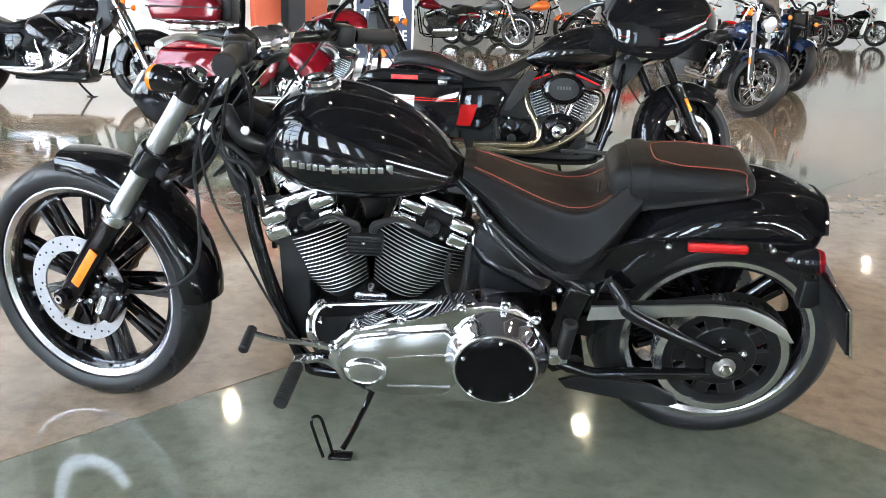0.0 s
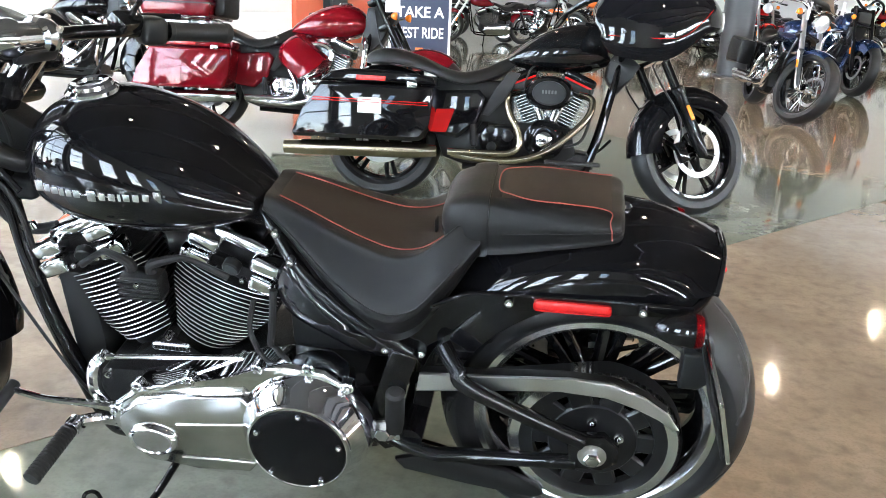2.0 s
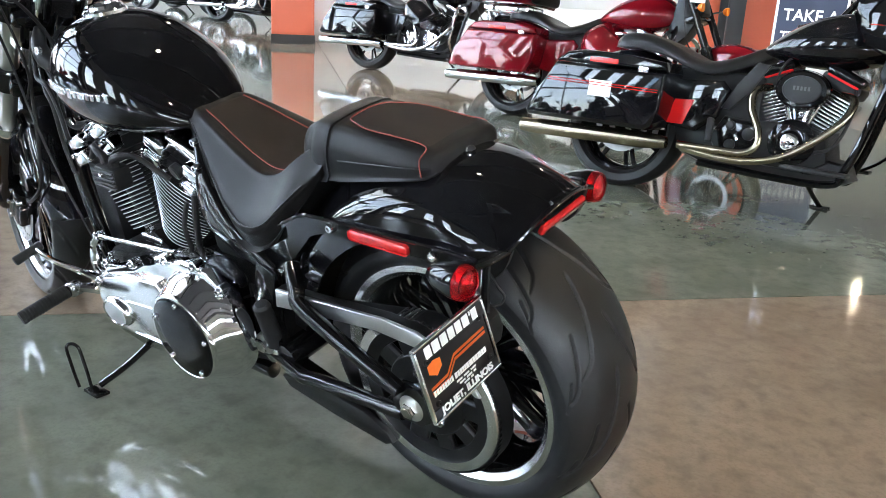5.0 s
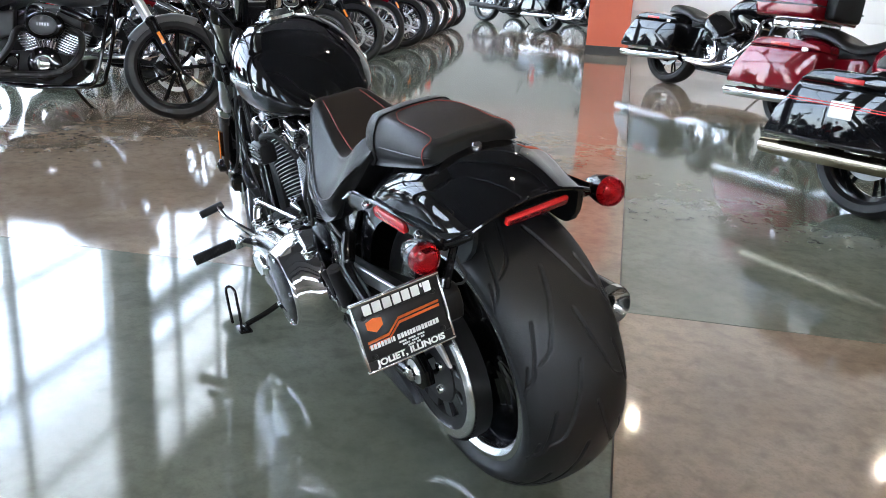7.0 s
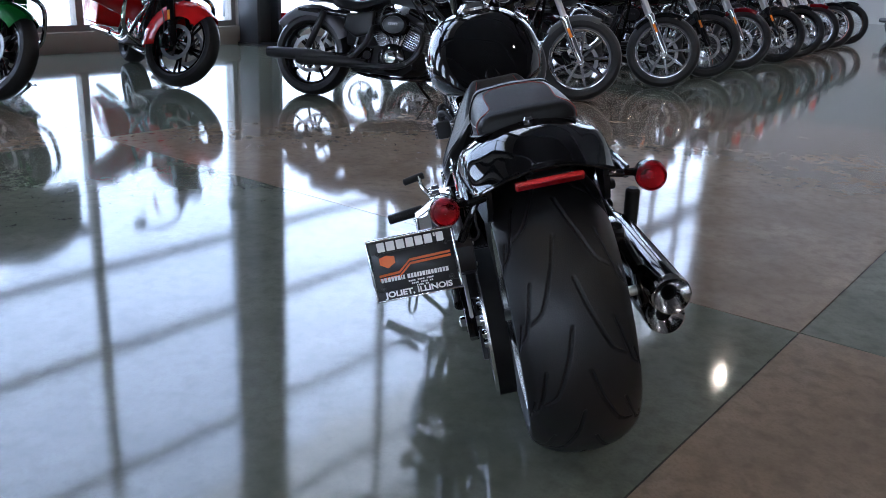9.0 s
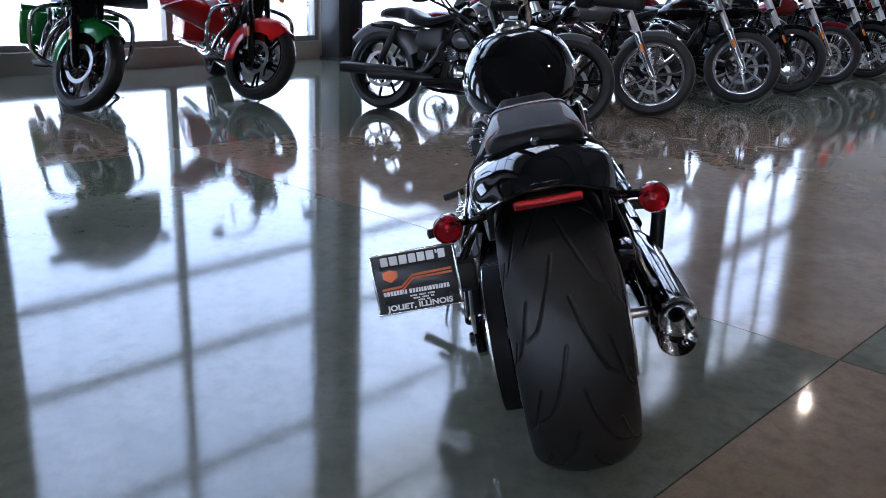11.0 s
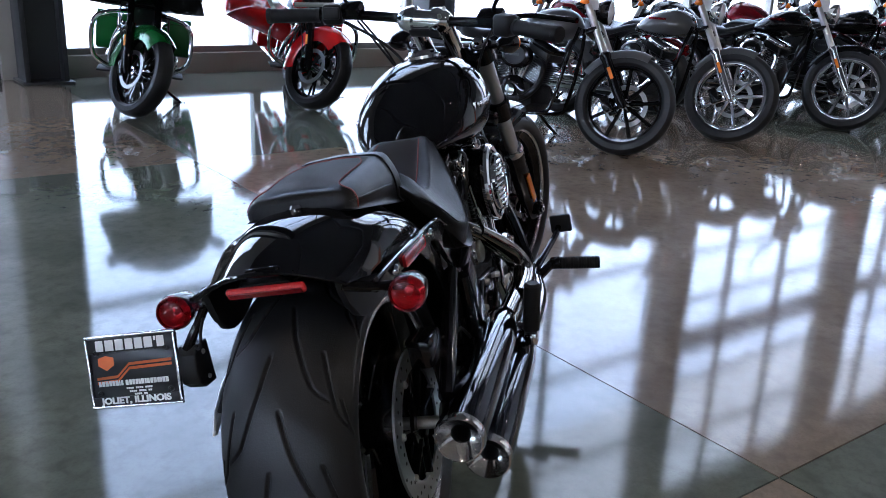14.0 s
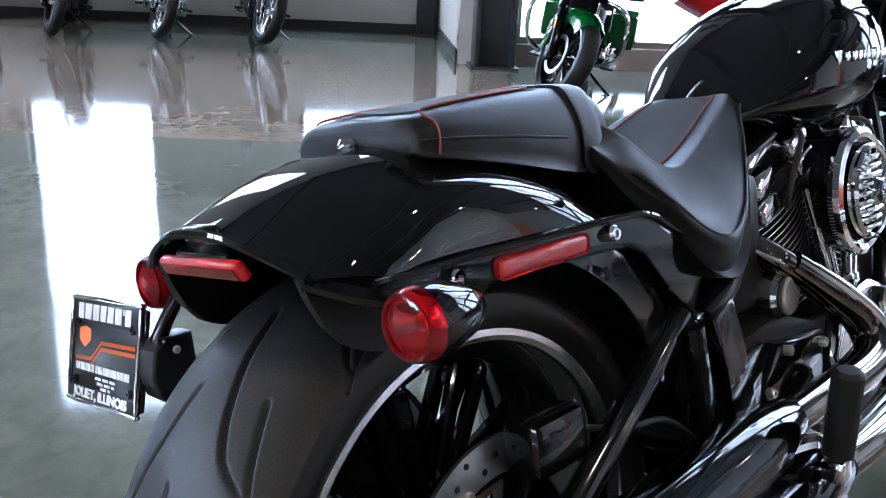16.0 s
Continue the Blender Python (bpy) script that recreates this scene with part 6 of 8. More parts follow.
    # front turn signals under the bar, lens forward
    sg = turn_signal(FE @ Vector((-0.035, s * 0.185, 0.728)), (-1, s * 0.0 + 0.33, 0.02), M_AMBER, bike, 0.032)
    bm = bm_new()
    tube(bm, [FE @ Vector((0.0, s * 0.12, 0.735)), FE @ Vector((-0.005, s * 0.15, 0.74)), FE @ Vector((-0.012, s * 0.18, 0.742))], 0.009, 10)
    part("signal_arm", bm, M_BLACK, sg)
# instrument strip on the riser, headlamp
bm = bm_new()
bx(bm, (0.098, 0, BZ - 0.015), (0.012, 0.10, 0.028), 0.006, m=FE)
part("instrument", bm, M_PLATE, bars, "slim riser-mounted instrument")
bm = bm_new()
HL = FE @ Matrix.Translation((-0.075, 0, 0.60))
slab(bm, [(-0.055, -0.04), (-0.065, 0.0), (-0.05, 0.05), (0.0, 0.065), (0.06, 0.05), (0.07, 0.0), (0.05, -0.045), (0.0, -0.055)], -0.085, 0.085, 0.03, seg=4)
hl = part("headlamp", bm, M_PAINT, bike, "low oval headlamp in a black shell", m=HL)
bm = bm_new()
bx(bm, (-0.066, 0, 0.006), (0.010, 0.13, 0.07), 0.004)
part("headlamp_lens", bm, M_LENS, hl, m=HL)
# cables from the bar down past the neck
for pts, r in (
    ([(0.09, -0.21, BZ + 0.03), (0.10, -0.15, BZ - 0.10), (0.13, -0.10, 0.62), (0.10, -0.09, 0.50)], 0.0034),
    ([(0.10, 0.24, BZ + 0.03), (0.11, 0.16, BZ - 0.10), (0.14, 0.10, 0.60), (0.11, 0.07, 0.48)], 0.0034),
    ([(0.11, -0.25, BZ + 0.03), (0.12, -0.12, BZ - 0.06), (0.15, -0.03, 0.68), (0.13, -0.02, 0.52)], 0.0045)):
    part("control_cable", tube(bm_new(), [FE @ Vector(v) for v in pts], r, 8), M_RUBBER, bars, "black control cable")
cl = bm_new()
tube(cl, [FE @ Vector((0.09, -0.22, BZ + 0.02)), FE @ Vector((0.09, -0.14, 0.66)), Vector((-1.27, -0.13, 0.68)), Vector((-1.20, -0.14, 0.52)), Vector((-1.12, -0.14, 0.34)), Vector((-1.02, -0.16, 0.22))], 0.0036, 8, 8)
part("clutch_cable", cl, M_RUBBER, bike, "black clutch cable")
for pts, r in (([(-1.255, -0.085, 0.845), (-1.235, -0.105, 0.79), (-1.19, -0.110, 0.775), (-1.165, -0.112, 0.72), (-1.155, -0.115, 0.64)], 0.0065),
               ([(-1.265, -0.075, 0.80), (-1.225, -0.100, 0.755), (-1.195, -0.108, 0.72), (-1.185, -0.115, 0.62), (-1.165, -0.120, 0.55)], 0.0055),
               ([(-1.28, -0.05, 0.86), (-1.265, -0.075, 0.815), (-1.225, -0.08, 0.81), (-1.17, -0.09, 0.755)], 0.0075)):
    part("wire_loom", tube(bm_new(), pts, r, 8), M_PLAST, bike, "black corrugated wire loom")
part("inspection_tag", bx(bm_new(), (0, 0, 0), (0.022, 0.002, 0.024), 0, m=Matrix.Translation((-1.272, -0.118, 0.877)) @ Matrix.Rotation(radians(38), 4, "Y")), M_TAG, bike, "small white paper tag")
# ---- the other motorcycles of the showroom ----
def arc_shell(bm, r, half, a0, a1, drop, centre, n=14, m=None, thick=0.003):
    """A fender: a rounded shell that follows a wheel from angle a0 to a1."""
    rings = []
    for k in range(n + 1):
        a = radians(a0 + (a1 - a0) * k / n)
        rings.append([Vector((centre[0] + (r - d * drop) * math.cos(a), y * half, centre[1] + (r - d * drop) * math.sin(a))) for y, d in
                      ((-1, 1), (-0.98, 0.55), (-0.84, 0.2), (-0.5, 0.04), (0, 0), (0.5, 0.04), (0.84, 0.2), (0.98, 0.55), (1, 1))])
    loft(bm, rings, False, False)
    bmesh.ops.recalc_face_normals(bm, faces=bm.faces[:])
    bmesh.ops.solidify(bm, geom=bm.faces[:], thickness=thick)
    if m is not None:
        bm.transform(m)
    return bm


def show_wheel(root, name, m, r, half, style, rim_mat, label, discs=(-1, 1), steel=None):
    """Tyre, rim, spokes, hub and disc of a background machine."""
    rb = r - 0.085
    part(name + "_tyre", lathe(bm_new(), [(rb, -half * 0.72), (rb + 0.02, -half), (r - 0.030, -half * 0.99), (r - 0.010, -half * 0.72), (r - 0.001, -half * 0.3), (r, 0), (r - 0.001, half * 0.3), (r - 0.010, half * 0.72), (r - 0.030, half * 0.99), (rb + 0.02, half), (rb, half * 0.72)], m @ TO_Y, 56), M_TYRE, root)
    w = part(name + "_wheel", lathe(bm_new(), [(rb + 0.004, -half * 0.74), (rb - 0.012, -half * 0.76), (rb - 0.020, -half * 0.5), (rb - 0.024, 0), (rb - 0.020, half * 0.5), (rb - 0.012, half * 0.76), (rb + 0.004, half * 0.74)], m @ TO_Y, 56, close=True), rim_mat, root, label)
    if style != "wire" and rim_mat is not M_BLACK and rim_mat is not M_PAINT:
        for sd in (-1, 1):
            part("rim_lip", lathe(bm_new(), [(rb + 0.004, sd * half * 0.76), (rb - 0.004, sd * half * 0.80), (rb - 0.016, sd * half * 0.77), (rb - 0.022, sd * half * 0.66)], m @ TO_Y, 56), M_CHROME, w)
    if style == "wire":
        for k in range(24):
            a = 2 * math.pi * k / 24
            b = a + (0.32 if k % 2 else -0.32)
            s = 1 if k % 4 < 2 else -1
            part("spoke", rod(bm_new(), (0.03 * math.cos(a), s * 0.03, 0.03 * math.sin(a)), ((rb - 0.02) * math.cos(b), 0, (rb - 0.02) * math.sin(b)), 0.0026, n=5), M_CHROME, w, m=m)
    else:
        count = 9 if style == "nine" else 7 if style == "seven" else 5
        for k in range(count):
            a = 2 * math.pi * k / count
            bm = bm_new()
            for off in ((-0.09, 0.09) if style != "nine" else (0.0,)):
                mm, d = along((0.03 * math.cos(a + off), 0, 0.03 * math.sin(a + off)), ((rb - 0.02) * math.cos(a + off * 1.2), 0, (rb - 0.02) * math.sin(a + off * 1.2)))
                bx(bm, (0, 0, d / 2), (0.011, 0.024, d), 0.004, m=mm, seg=1)
            part("spoke", bm, rim_mat, w, m=m)
    part("hub", lathe(bm_new(), [(0.012, -0.07), (0.030, -0.07), (0.042, -0.03), (0.042, 0.03), (0.030, 0.07), (0.012, 0.07)], m @ TO_Y, 24, close=True), M_CHROME if style != "five" else M_ALU, w)
    for s in discs:
        dd = part("brake_disc", lathe(bm_new(), [(0.142, s * 0.078), (0.142, s * 0.083), (0.112, s * 0.083), (0.112, s * 0.078)], m @ TO_Y, 40, close=True), steel or M_DARKDISC, root)
        bm = bm_new()
        for k in range(5):
            a = 2 * math.pi * k / 5
            mm, d = along((0.03 * math.cos(a), s * 0.08, 0.03 * math.sin(a)), (0.115 * math.cos(a), s * 0.08, 0.115 * math.sin(a)))
            bx(bm, (0, 0, d / 2), (0.02, 0.005, d), m=mm)
        part("carrier", bm, M_SATIN, dd, m=m)


def v_engine(root, cx, z, chrome, accent=None):
    """An air-cooled V-twin: case, finned cylinders, heads, pushrods and a round or oval air cleaner on the right."""
    fin = M_SATIN if not chrome else M_WRINKLE
    trim = M_CHROME if chrome else M_BLACK
    bm = bm_new()
    slab(bm, [(cx - 0.16, z - 0.10), (cx - 0.13, z + 0.03), (cx, z + 0.07), (cx + 0.14, z + 0.03), (cx + 0.34, z + 0.05), (cx + 0.40, z - 0.06), (cx + 0.33, z - 0.15), (cx - 0.08, z - 0.16)], -0.16, 0.15, 0.02)
    part("crankcase", bm, M_WRINKLE, root)
    for tilt, dx in ((-22.5, -0.055), (22.5, 0.055)):
        m = Matrix.Translation((cx + dx, 0, z + 0.05)) @ Matrix.Rotation(radians(tilt), 4, "Y")
        bm = bm_new()
        rod(bm, (0, 0, 0), (0, 0, 0.19), 0.07, n=20)
        for k in range(10):
            bx(bm, (0, 0, 0.02 + 0.016 * k), (0.17 + 0.03 * min(1, k / 6), 0.20, 0.006), 0)
        cyl = part("cylinder", bm, fin, root, "finned cylinder", m=m, kind="stuff")
        bm = bm_new()
        for k in range(10):
            for s in (-1, 1):
                bx(bm, (0, s * 0.1006, 0.02 + 0.016 * k), (0.165 + 0.03 * min(1, k / 6), 0.0012, 0.0026))
        part("fin_edge", bm, M_ALU, cyl, m=m)
        bm = bm_new()
        bx(bm, (0, 0, 0.215), (0.19, 0.20, 0.06), 0.015)
        part("cylinder_head", bm, fin, cyl, m=m)
        if accent:
            for sd in (-1, 1):
                part("head_stripe", bx(bm_new(), (0, sd * 0.1005, 0.236), (0.15, 0.012, 0.011), 0.003), accent, cyl, "red rocker insert", m=m)
        bm = bm_new()
        bx(bm, (0, 0, 0.26), (0.18, 0.215, 0.05), 0.02)
        part("rocker_cover", bm, trim, cyl, m=m)
    for x0, x1 in ((-0.03, -0.10), (-0.012, -0.055), (0.012, 0.055), (0.03, 0.10)):
        part("pushrod_tube", rod(bm_new(), (cx + x0, 0.125, z + 0.04), (cx + x1, 0.118, z + 0.22), 0.010, n=10), M_CHROME, root)
    part("cam_cover", lathe(bm_new(), [(0.11, 0.12), (0.105, 0.16), (0.08, 0.172), (0.05, 0.172), (0.045, 0.18), (0.001, 0.181)], Matrix.Translation((cx + 0.01, 0, z - 0.03)) @ TO_Y, 32), trim, root)
    am = Matrix.Translation((cx, 0, z + 0.21)) @ Matrix.Diagonal((1.25, 1, 0.9, 1)) @ TO_Y
    ac = part("air_cleaner", lathe(bm_new(), [(0.06, 0.10), (0.09, 0.125), (0.094, 0.18), (0.085, 0.19), (0.07, 0.192)], am, 36), trim, root, "oval air cleaner")
    part("air_cleaner_face", lathe(bm_new(), [(0.0705, 0.188), (0.066, 0.196), (0.001, 0.197)], am, 36), M_BLACK if chrome else M_SATIN, ac)
    part("air_cleaner_ring", lathe(bm_new(), [(0.0955, 0.150), (0.099, 0.160), (0.0955, 0.172)], am, 36), M_CHROME if chrome else M_DARKCHROME, ac)
    bm = bm_new()
    for k in range(5):
        bx(bm, (cx - 0.032 + 0.016 * k, 0.1985, z + 0.215), (0.010, 0.002, 0.018))
    part("cleaner_mark", bm, M_GREY, ac, "small badge kept as plain bars")
    cover = part("cam_cover_cap", lathe(bm_new(), [(0.042, 0.178), (0.042, 0.186), (0.036, 0.189), (0.001, 0.189)], Matrix.Translation((cx + 0.01, 0, z - 0.03)) @ TO_Y, 24), M_CHROME, root, "round timing cover")
    bolts("cover_bolt", [(cx + 0.01 + 0.075 * math.cos(a), 0.172, z - 0.03 + 0.075 * math.sin(a)) for a in (0.3, 1.35, 2.4, 3.45, 4.5, 5.5)], M_CHROME, cover, "", 0.007, 0.007, (0, 1, 0))
    for xx, zz, rr in ((cx + 0.20, z - 0.02, 0.030), (cx + 0.29, z + 0.01, 0.022), (cx + 0.28, z - 0.08, 0.026)):
        part("gearbox_boss", lathe(bm_new(), [(rr, 0.165), (rr, 0.180), (rr * 0.7, 0.186), (0.001, 0.187)], Matrix.Translation((xx, 0, zz)) @ TO_Y, 18), M_SATIN if not chrome else M_CHROME, cover)
    bolts("gearbox_bolt", [(cx + xx, 0.171, z + zz) for xx, zz in ((0.17, 0.02), (0.30, 0.035), (0.355, -0.02), (0.33, -0.11), (0.19, -0.11), (0.25, -0.05))], M_CHROME, cover, "", 0.007, 0.008, (0, 1, 0))
    part("oil_hose", tube(bm_new(), [(cx - 0.10, 0.15, z - 0.06), (cx - 0.18, 0.19, z - 0.02), (cx - 0.22, 0.15, z + 0.12), (cx - 0.20, 0.08, z + 0.28)], 0.008, 8), M_RUBBER, cover)
    part("plug_cable", tube(bm_new(), [(cx + 0.05, 0.08, z + 0.36), (cx + 0.10, 0.135, z + 0.33), (cx + 0.13, 0.13, z + 0.24), (cx + 0.10, 0.11, z + 0.20)], 0.005, 8), M_RUBBER, cover)
    part("primary_cover", slab(bm_new(), [(cx - 0.14, z - 0.08), (cx - 0.10, z + 0.01), (cx + 0.30, z + 0.05), (cx + 0.40, z + 0.02), (cx + 0.42, z - 0.10), (cx + 0.32, z - 0.15), (cx - 0.06, z - 0.14)], -0.24, -0.155, 0.02, seg=3), trim, root)
    part("gearbox_cover", slab(bm_new(), [(cx + 0.16, z + 0.03), (cx + 0.30, z + 0.04), (cx + 0.36, z - 0.02), (cx + 0.33, z - 0.12), (cx + 0.18, z - 0.12)], 0.13, 0.17, 0.015, seg=3), trim, root)


def fork_end(root, ax, r, rake, off, reach, steer, tube_mat, slider_mat, fender_mat, wheel_style, rim_mat, half, fender=(8, 120, 0.12), discs=(-1, 1), steel=None):
    """Front wheel, fork, clamps and fender, turned by steer degrees. Gives the frame of the turned front end."""
    cr, sr = math.cos(radians(rake)), math.sin(radians(rake))
    f0 = Matrix(((cr, 0, sr, ax), (0, 1, 0, 0), (-sr, 0, cr, r), (0, 0, 0, 1)))
    pv = f0 @ Vector((off, 0, 0))
    fe = Matrix.Translation(pv) @ Matrix.Rotation(radians(steer), 4, Vector((sr, 0, cr))) @ Matrix.Translation(-pv) @ f0
    show_wheel(root, "front", fe, r, half, wheel_style, rim_mat, "front wheel", discs, steel)
    for s in (-1, 1):
        part("fork_tube", lathe(bm_new(), [(0.0245, 0.30), (0.0245, reach)], fe @ Matrix.Translation((0, s * 0.115, 0)), 16, cap=True), tube_mat, root)
        leg = part("fork_slider", lathe(bm_new(), [(0.022, -0.04), (0.031, 0.0), (0.033, 0.08), (0.033, 0.30), (0.038, 0.31), (0.038, 0.34), (0.026, 0.35)], fe @ Matrix.Translation((0, s * 0.115, 0)), 16, cap=True), slider_mat, root)
        bm = bm_new()
        bx(bm, (0.0, s * 0.150, 0.20), (0.022, 0.005, 0.08), 0.002, m=fe)
        part("fork_reflector", bm, M_AMBER, leg, "amber reflector")
        bm = bm_new()
        bx(bm, (0.10, s * 0.088, 0.03), (0.06, 0.05, 0.11), 0.01, m=fe)
        part("front_caliper", bm, M_BLACK, root)
    bm = bm_new()
    for zz in (reach - 0.22, reach - 0.03):
        bx(bm, (0.03, 0, zz), (0.09, 0.28, 0.04), 0.012, m=fe)
    part("triple_clamp", bm, M_BLACK, root)
    a0, a1, drop = fender
    part("front_fender", arc_shell(bm_new(), r + 0.022, half + 0.028, a0 + rake, a1 + rake, drop, (0, 0), m=fe), fender_mat, root, sharp=60)
    return fe


def seat_body(root, rows, name="seat", material=None):
    part(name, smooth_loft(bm_new(), [smooth_ring(pil_ring(*r), 2) for r in rows], 3), material or M_LEATHER, root, "black vinyl seat", sharp=70)


def tank_body(root, dx, dz, sx, sz, paint):
    rows = [(x * sx + dx, zt * sz + dz, zb * sz + dz, w * 1.0) for x, zt, zb, w in [(r[0] + 1.166, r[1] - 0.726, r[2] - 0.726, r[3]) for r in TANK]]
    tk = part("fuel_tank", smooth_loft(bm_new(), [tank_ring(*r, 28) for r in rows], 3), paint, root, "painted fuel tank", sharp=80)
    return tk


def tag_on(root, p, material=None):
    part("price_tag", bx(bm_new(), p, (0.10, 0.003, 0.16), 0, m=None), material or M_TAG, root, "hanging paper price tag")


def side_stand(root, x):
    bm = bm_new()
    tube(bm, [(x, -0.12, 0.19), (x - 0.03, -0.22, 0.11), (x - 0.06, -0.315, 0.045)], 0.011, 8)
    bx(bm, (x - 0.06, -0.32, 0.038), (0.06, 0.04, 0.01), 0.003)
    st = part("side_stand", bm, M_BLACK, root)
    bm = bm_new()
    lathe(bm, [(0.001, 0.012), (0.05, 0.010), (0.062, 0.0)], Matrix.Translation((x - 0.06, -0.325, 0.030)), 16)
    for k in range(3):
        a = 2.1 * k
        bx(bm, (x - 0.06 + 0.03 * math.cos(a), -0.325 + 0.03 * math.sin(a), 0.043), (0.05, 0.012, 0.012), 0.003)
    part("stand_foot_plate", bm, M_RUBBER, st, "loose plate under the side stand")


def touring(name, m, paint, label, fairing="bat", pack=False, chrome=True, steer=0.0, pipe=None, stripe=None, rim=None, style="seven", guard=True, tag=None, group="touring motorcycles", lean=7.0, fork_mat=None, nose=None):
    """A full-dress touring machine with saddlebags and a fairing. It faces -x; its rear tyre stands on the origin."""
    root = empty(name, m @ pose(0, 0, 0, lean, 0, 0), label=label, category="motorcycle", group=group)
    rim = rim or M_PAINT
    pipe = pipe or M_CHROME
    show_wheel(root, "rear", Matrix.Translation((0, 0, 0.325)), 0.325, 0.085, style, rim, "rear wheel")
    fe = fork_end(root, -1.63, 0.33, 27, 0.02, 0.78, steer, fork_mat or M_BLACK, fork_mat or M_BLACK, paint, style, rim, 0.065, (-18, 128, 0.15) if fairing == "bat" else (-8, 128, 0.13), steel=M_DISC if stripe else None)
    v_engine(root, -0.88, 0.39, chrome, accent=stripe)
    tk = tank_body(root, -1.21, 0.742, 1.15, 1.0, paint)
    part("filler_cap", lathe(bm_new(), [(0.05, 0.0), (0.045, 0.012), (0.001, 0.014)], Matrix.Translation((-1.03, 0, 0.958)), 24), M_CHROME, tk)
    part("tank_console", bx(bm_new(), (-0.86, 0, 0.905), (0.20, 0.06, 0.02), 0.008, m=Matrix.Translation((-0.86, 0, 0.905)) @ Matrix.Rotation(radians(14), 4, "Y") @ Matrix.Translation((0.86, 0, -0.905))), M_BLACK, tk)
    seat_body(root, [(-0.70, 0.07, 0.795, 0.735), (-0.64, 0.11, 0.770, 0.69), (-0.55, 0.165, 0.722, 0.645), (-0.44, 0.185, 0.690, 0.620), (-0.34, 0.185, 0.702, 0.640), (-0.27, 0.165, 0.730, 0.665), (-0.18, 0.145, 0.765, 0.690), (-0.05, 0.13, 0.795, 0.71), (0.05, 0.11, 0.785, 0.71), (0.10, 0.07, 0.755, 0.71)])
    part("rear_fender", arc_shell(bm_new(), 0.385, 0.115, 20, 150, 0.14, (0, 0.325)), paint, root, "painted rear fender", sharp=60)
    for s in (-1, 1):
        y0, y1 = (0.155, 0.385) if s > 0 else (-0.385, -0.155)
        bag = part("saddlebag", slab(bm_new(), [(-0.292, 0.42), (-0.316, 0.602), (0.275, 0.602), (0.36, 0.455), (0.415, 0.34), (0.40, 0.318), (-0.24, 0.325), (-0.272, 0.345)], y0, y1, 0.022, seg=4), paint, root, "hard saddlebag", sharp=50)
        part("bag_lid", slab(bm_new(), [(-0.318, 0.606), (-0.300, 0.650), (-0.10, 0.668), (0.13, 0.672), (0.215, 0.655), (0.277, 0.606)], y0 + 0.002, y1 - 0.002, 0.018, seg=4), paint, bag, "saddlebag lid", sharp=50)
        part("bag_light", bx(bm_new(), (0.01, s * 0.384, 0.628), (0.15, 0.008, 0.024), 0.003), M_REFL, bag, "red side marker")
        part("bag_latch", bx(bm_new(), (-0.20, s * 0.386, 0.606), (0.05, 0.006, 0.03), 0.003), M_CHROME, bag)
        if stripe:
            for zz, x1 in ((0.520, 0.305), (0.508, 0.310)):
                part("pinstripe", tube(bm_new(), [(-0.285, s * 0.3855, zz - 0.002), (0.1, s * 0.3865, zz), (x1, s * 0.3855, zz)], 0.0022, 6), stripe, bag, "thin red stripe")
            part("bag_sticker", bx(bm_new(), (0.012, s * 0.3865, 0.493), (0.12, 0.002, 0.078), 0), M_TAG, bag, "white paper sticker")
        part("muffler", lathe(bm_new(), [(0.028, 0.10), (0.028, 0.0), (0.036, -0.004), (0.0375, 0.03), (0.040, 0.10), (0.041, 0.66), (0.036, 0.74), (0.028, 0.80)], along((0.475, s * 0.27, 0.255), (-0.40, s * 0.262, 0.278))[0], 24), pipe, root, "long muffler under the saddlebag")
        sc = part("side_cover", slab(bm_new(), [(-0.56, 0.56), (-0.52, 0.60), (-0.30, 0.585), (-0.255, 0.53), (-0.235, 0.37), (-0.42, 0.345), (-0.52, 0.43)], 0.14 if s > 0 else -0.19, 0.19 if s > 0 else -0.14, 0.02, seg=3), paint, root, "painted side cover", sharp=50)
        if stripe:
            part("cover_stripe", slab(bm_new(), [(-0.40, 0.495), (-0.305, 0.49), (-0.27, 0.372), (-0.36, 0.372)], s * 0.1895, s * 0.193), stripe, sc)
        part("leg_guard", slab(bm_new(), [(-0.73, 0.69), (-0.67, 0.70), (-0.60, 0.60), (-0.535, 0.475), (-0.58, 0.47), (-0.66, 0.56)], 0.185 if s > 0 else -0.20, 0.20 if s > 0 else -0.185, 0.006), M_PLAST, root, "slanted black mid-frame air deflector")
        bm = bm_new()
        bx(bm, (-1.02, s * 0.27, 0.255), (0.28, 0.10, 0.018), 0.006)
        fb = part("footboard", bm, M_RUBBER, root)
        part("footboard_bracket", rod(bm_new(), (-0.97, s * 0.14, 0.24), (-0.97, s * 0.25, 0.25), 0.014, n=8), M_BLACK, fb)
        part("passenger_peg", rod(bm_new(), (-0.50, s * 0.20, 0.42), (-0.515, s * 0.235, 0.31), 0.017, n=12, bev=0.004), M_RUBBER, fb, "folded passenger peg")
        if s < 0:
            part("shift_arm", tube(bm_new(), [(-1.10, s * 0.20, 0.25), (-1.18, s * 0.24, 0.30), (-1.24, s * 0.26, 0.36)], 0.008, 8), M_CHROME if chrome else M_BLACK, fb)
        part("brake_line", tube(bm_new(), [fe @ Vector((0.05, s * 0.10, 0.70)), fe @ Vector((0.10, s * 0.14, 0.45)), fe @ Vector((0.06, s * 0.13, 0.20)), fe @ Vector((0.10, s * 0.10, 0.06))], 0.005, 8), M_RUBBER, root)
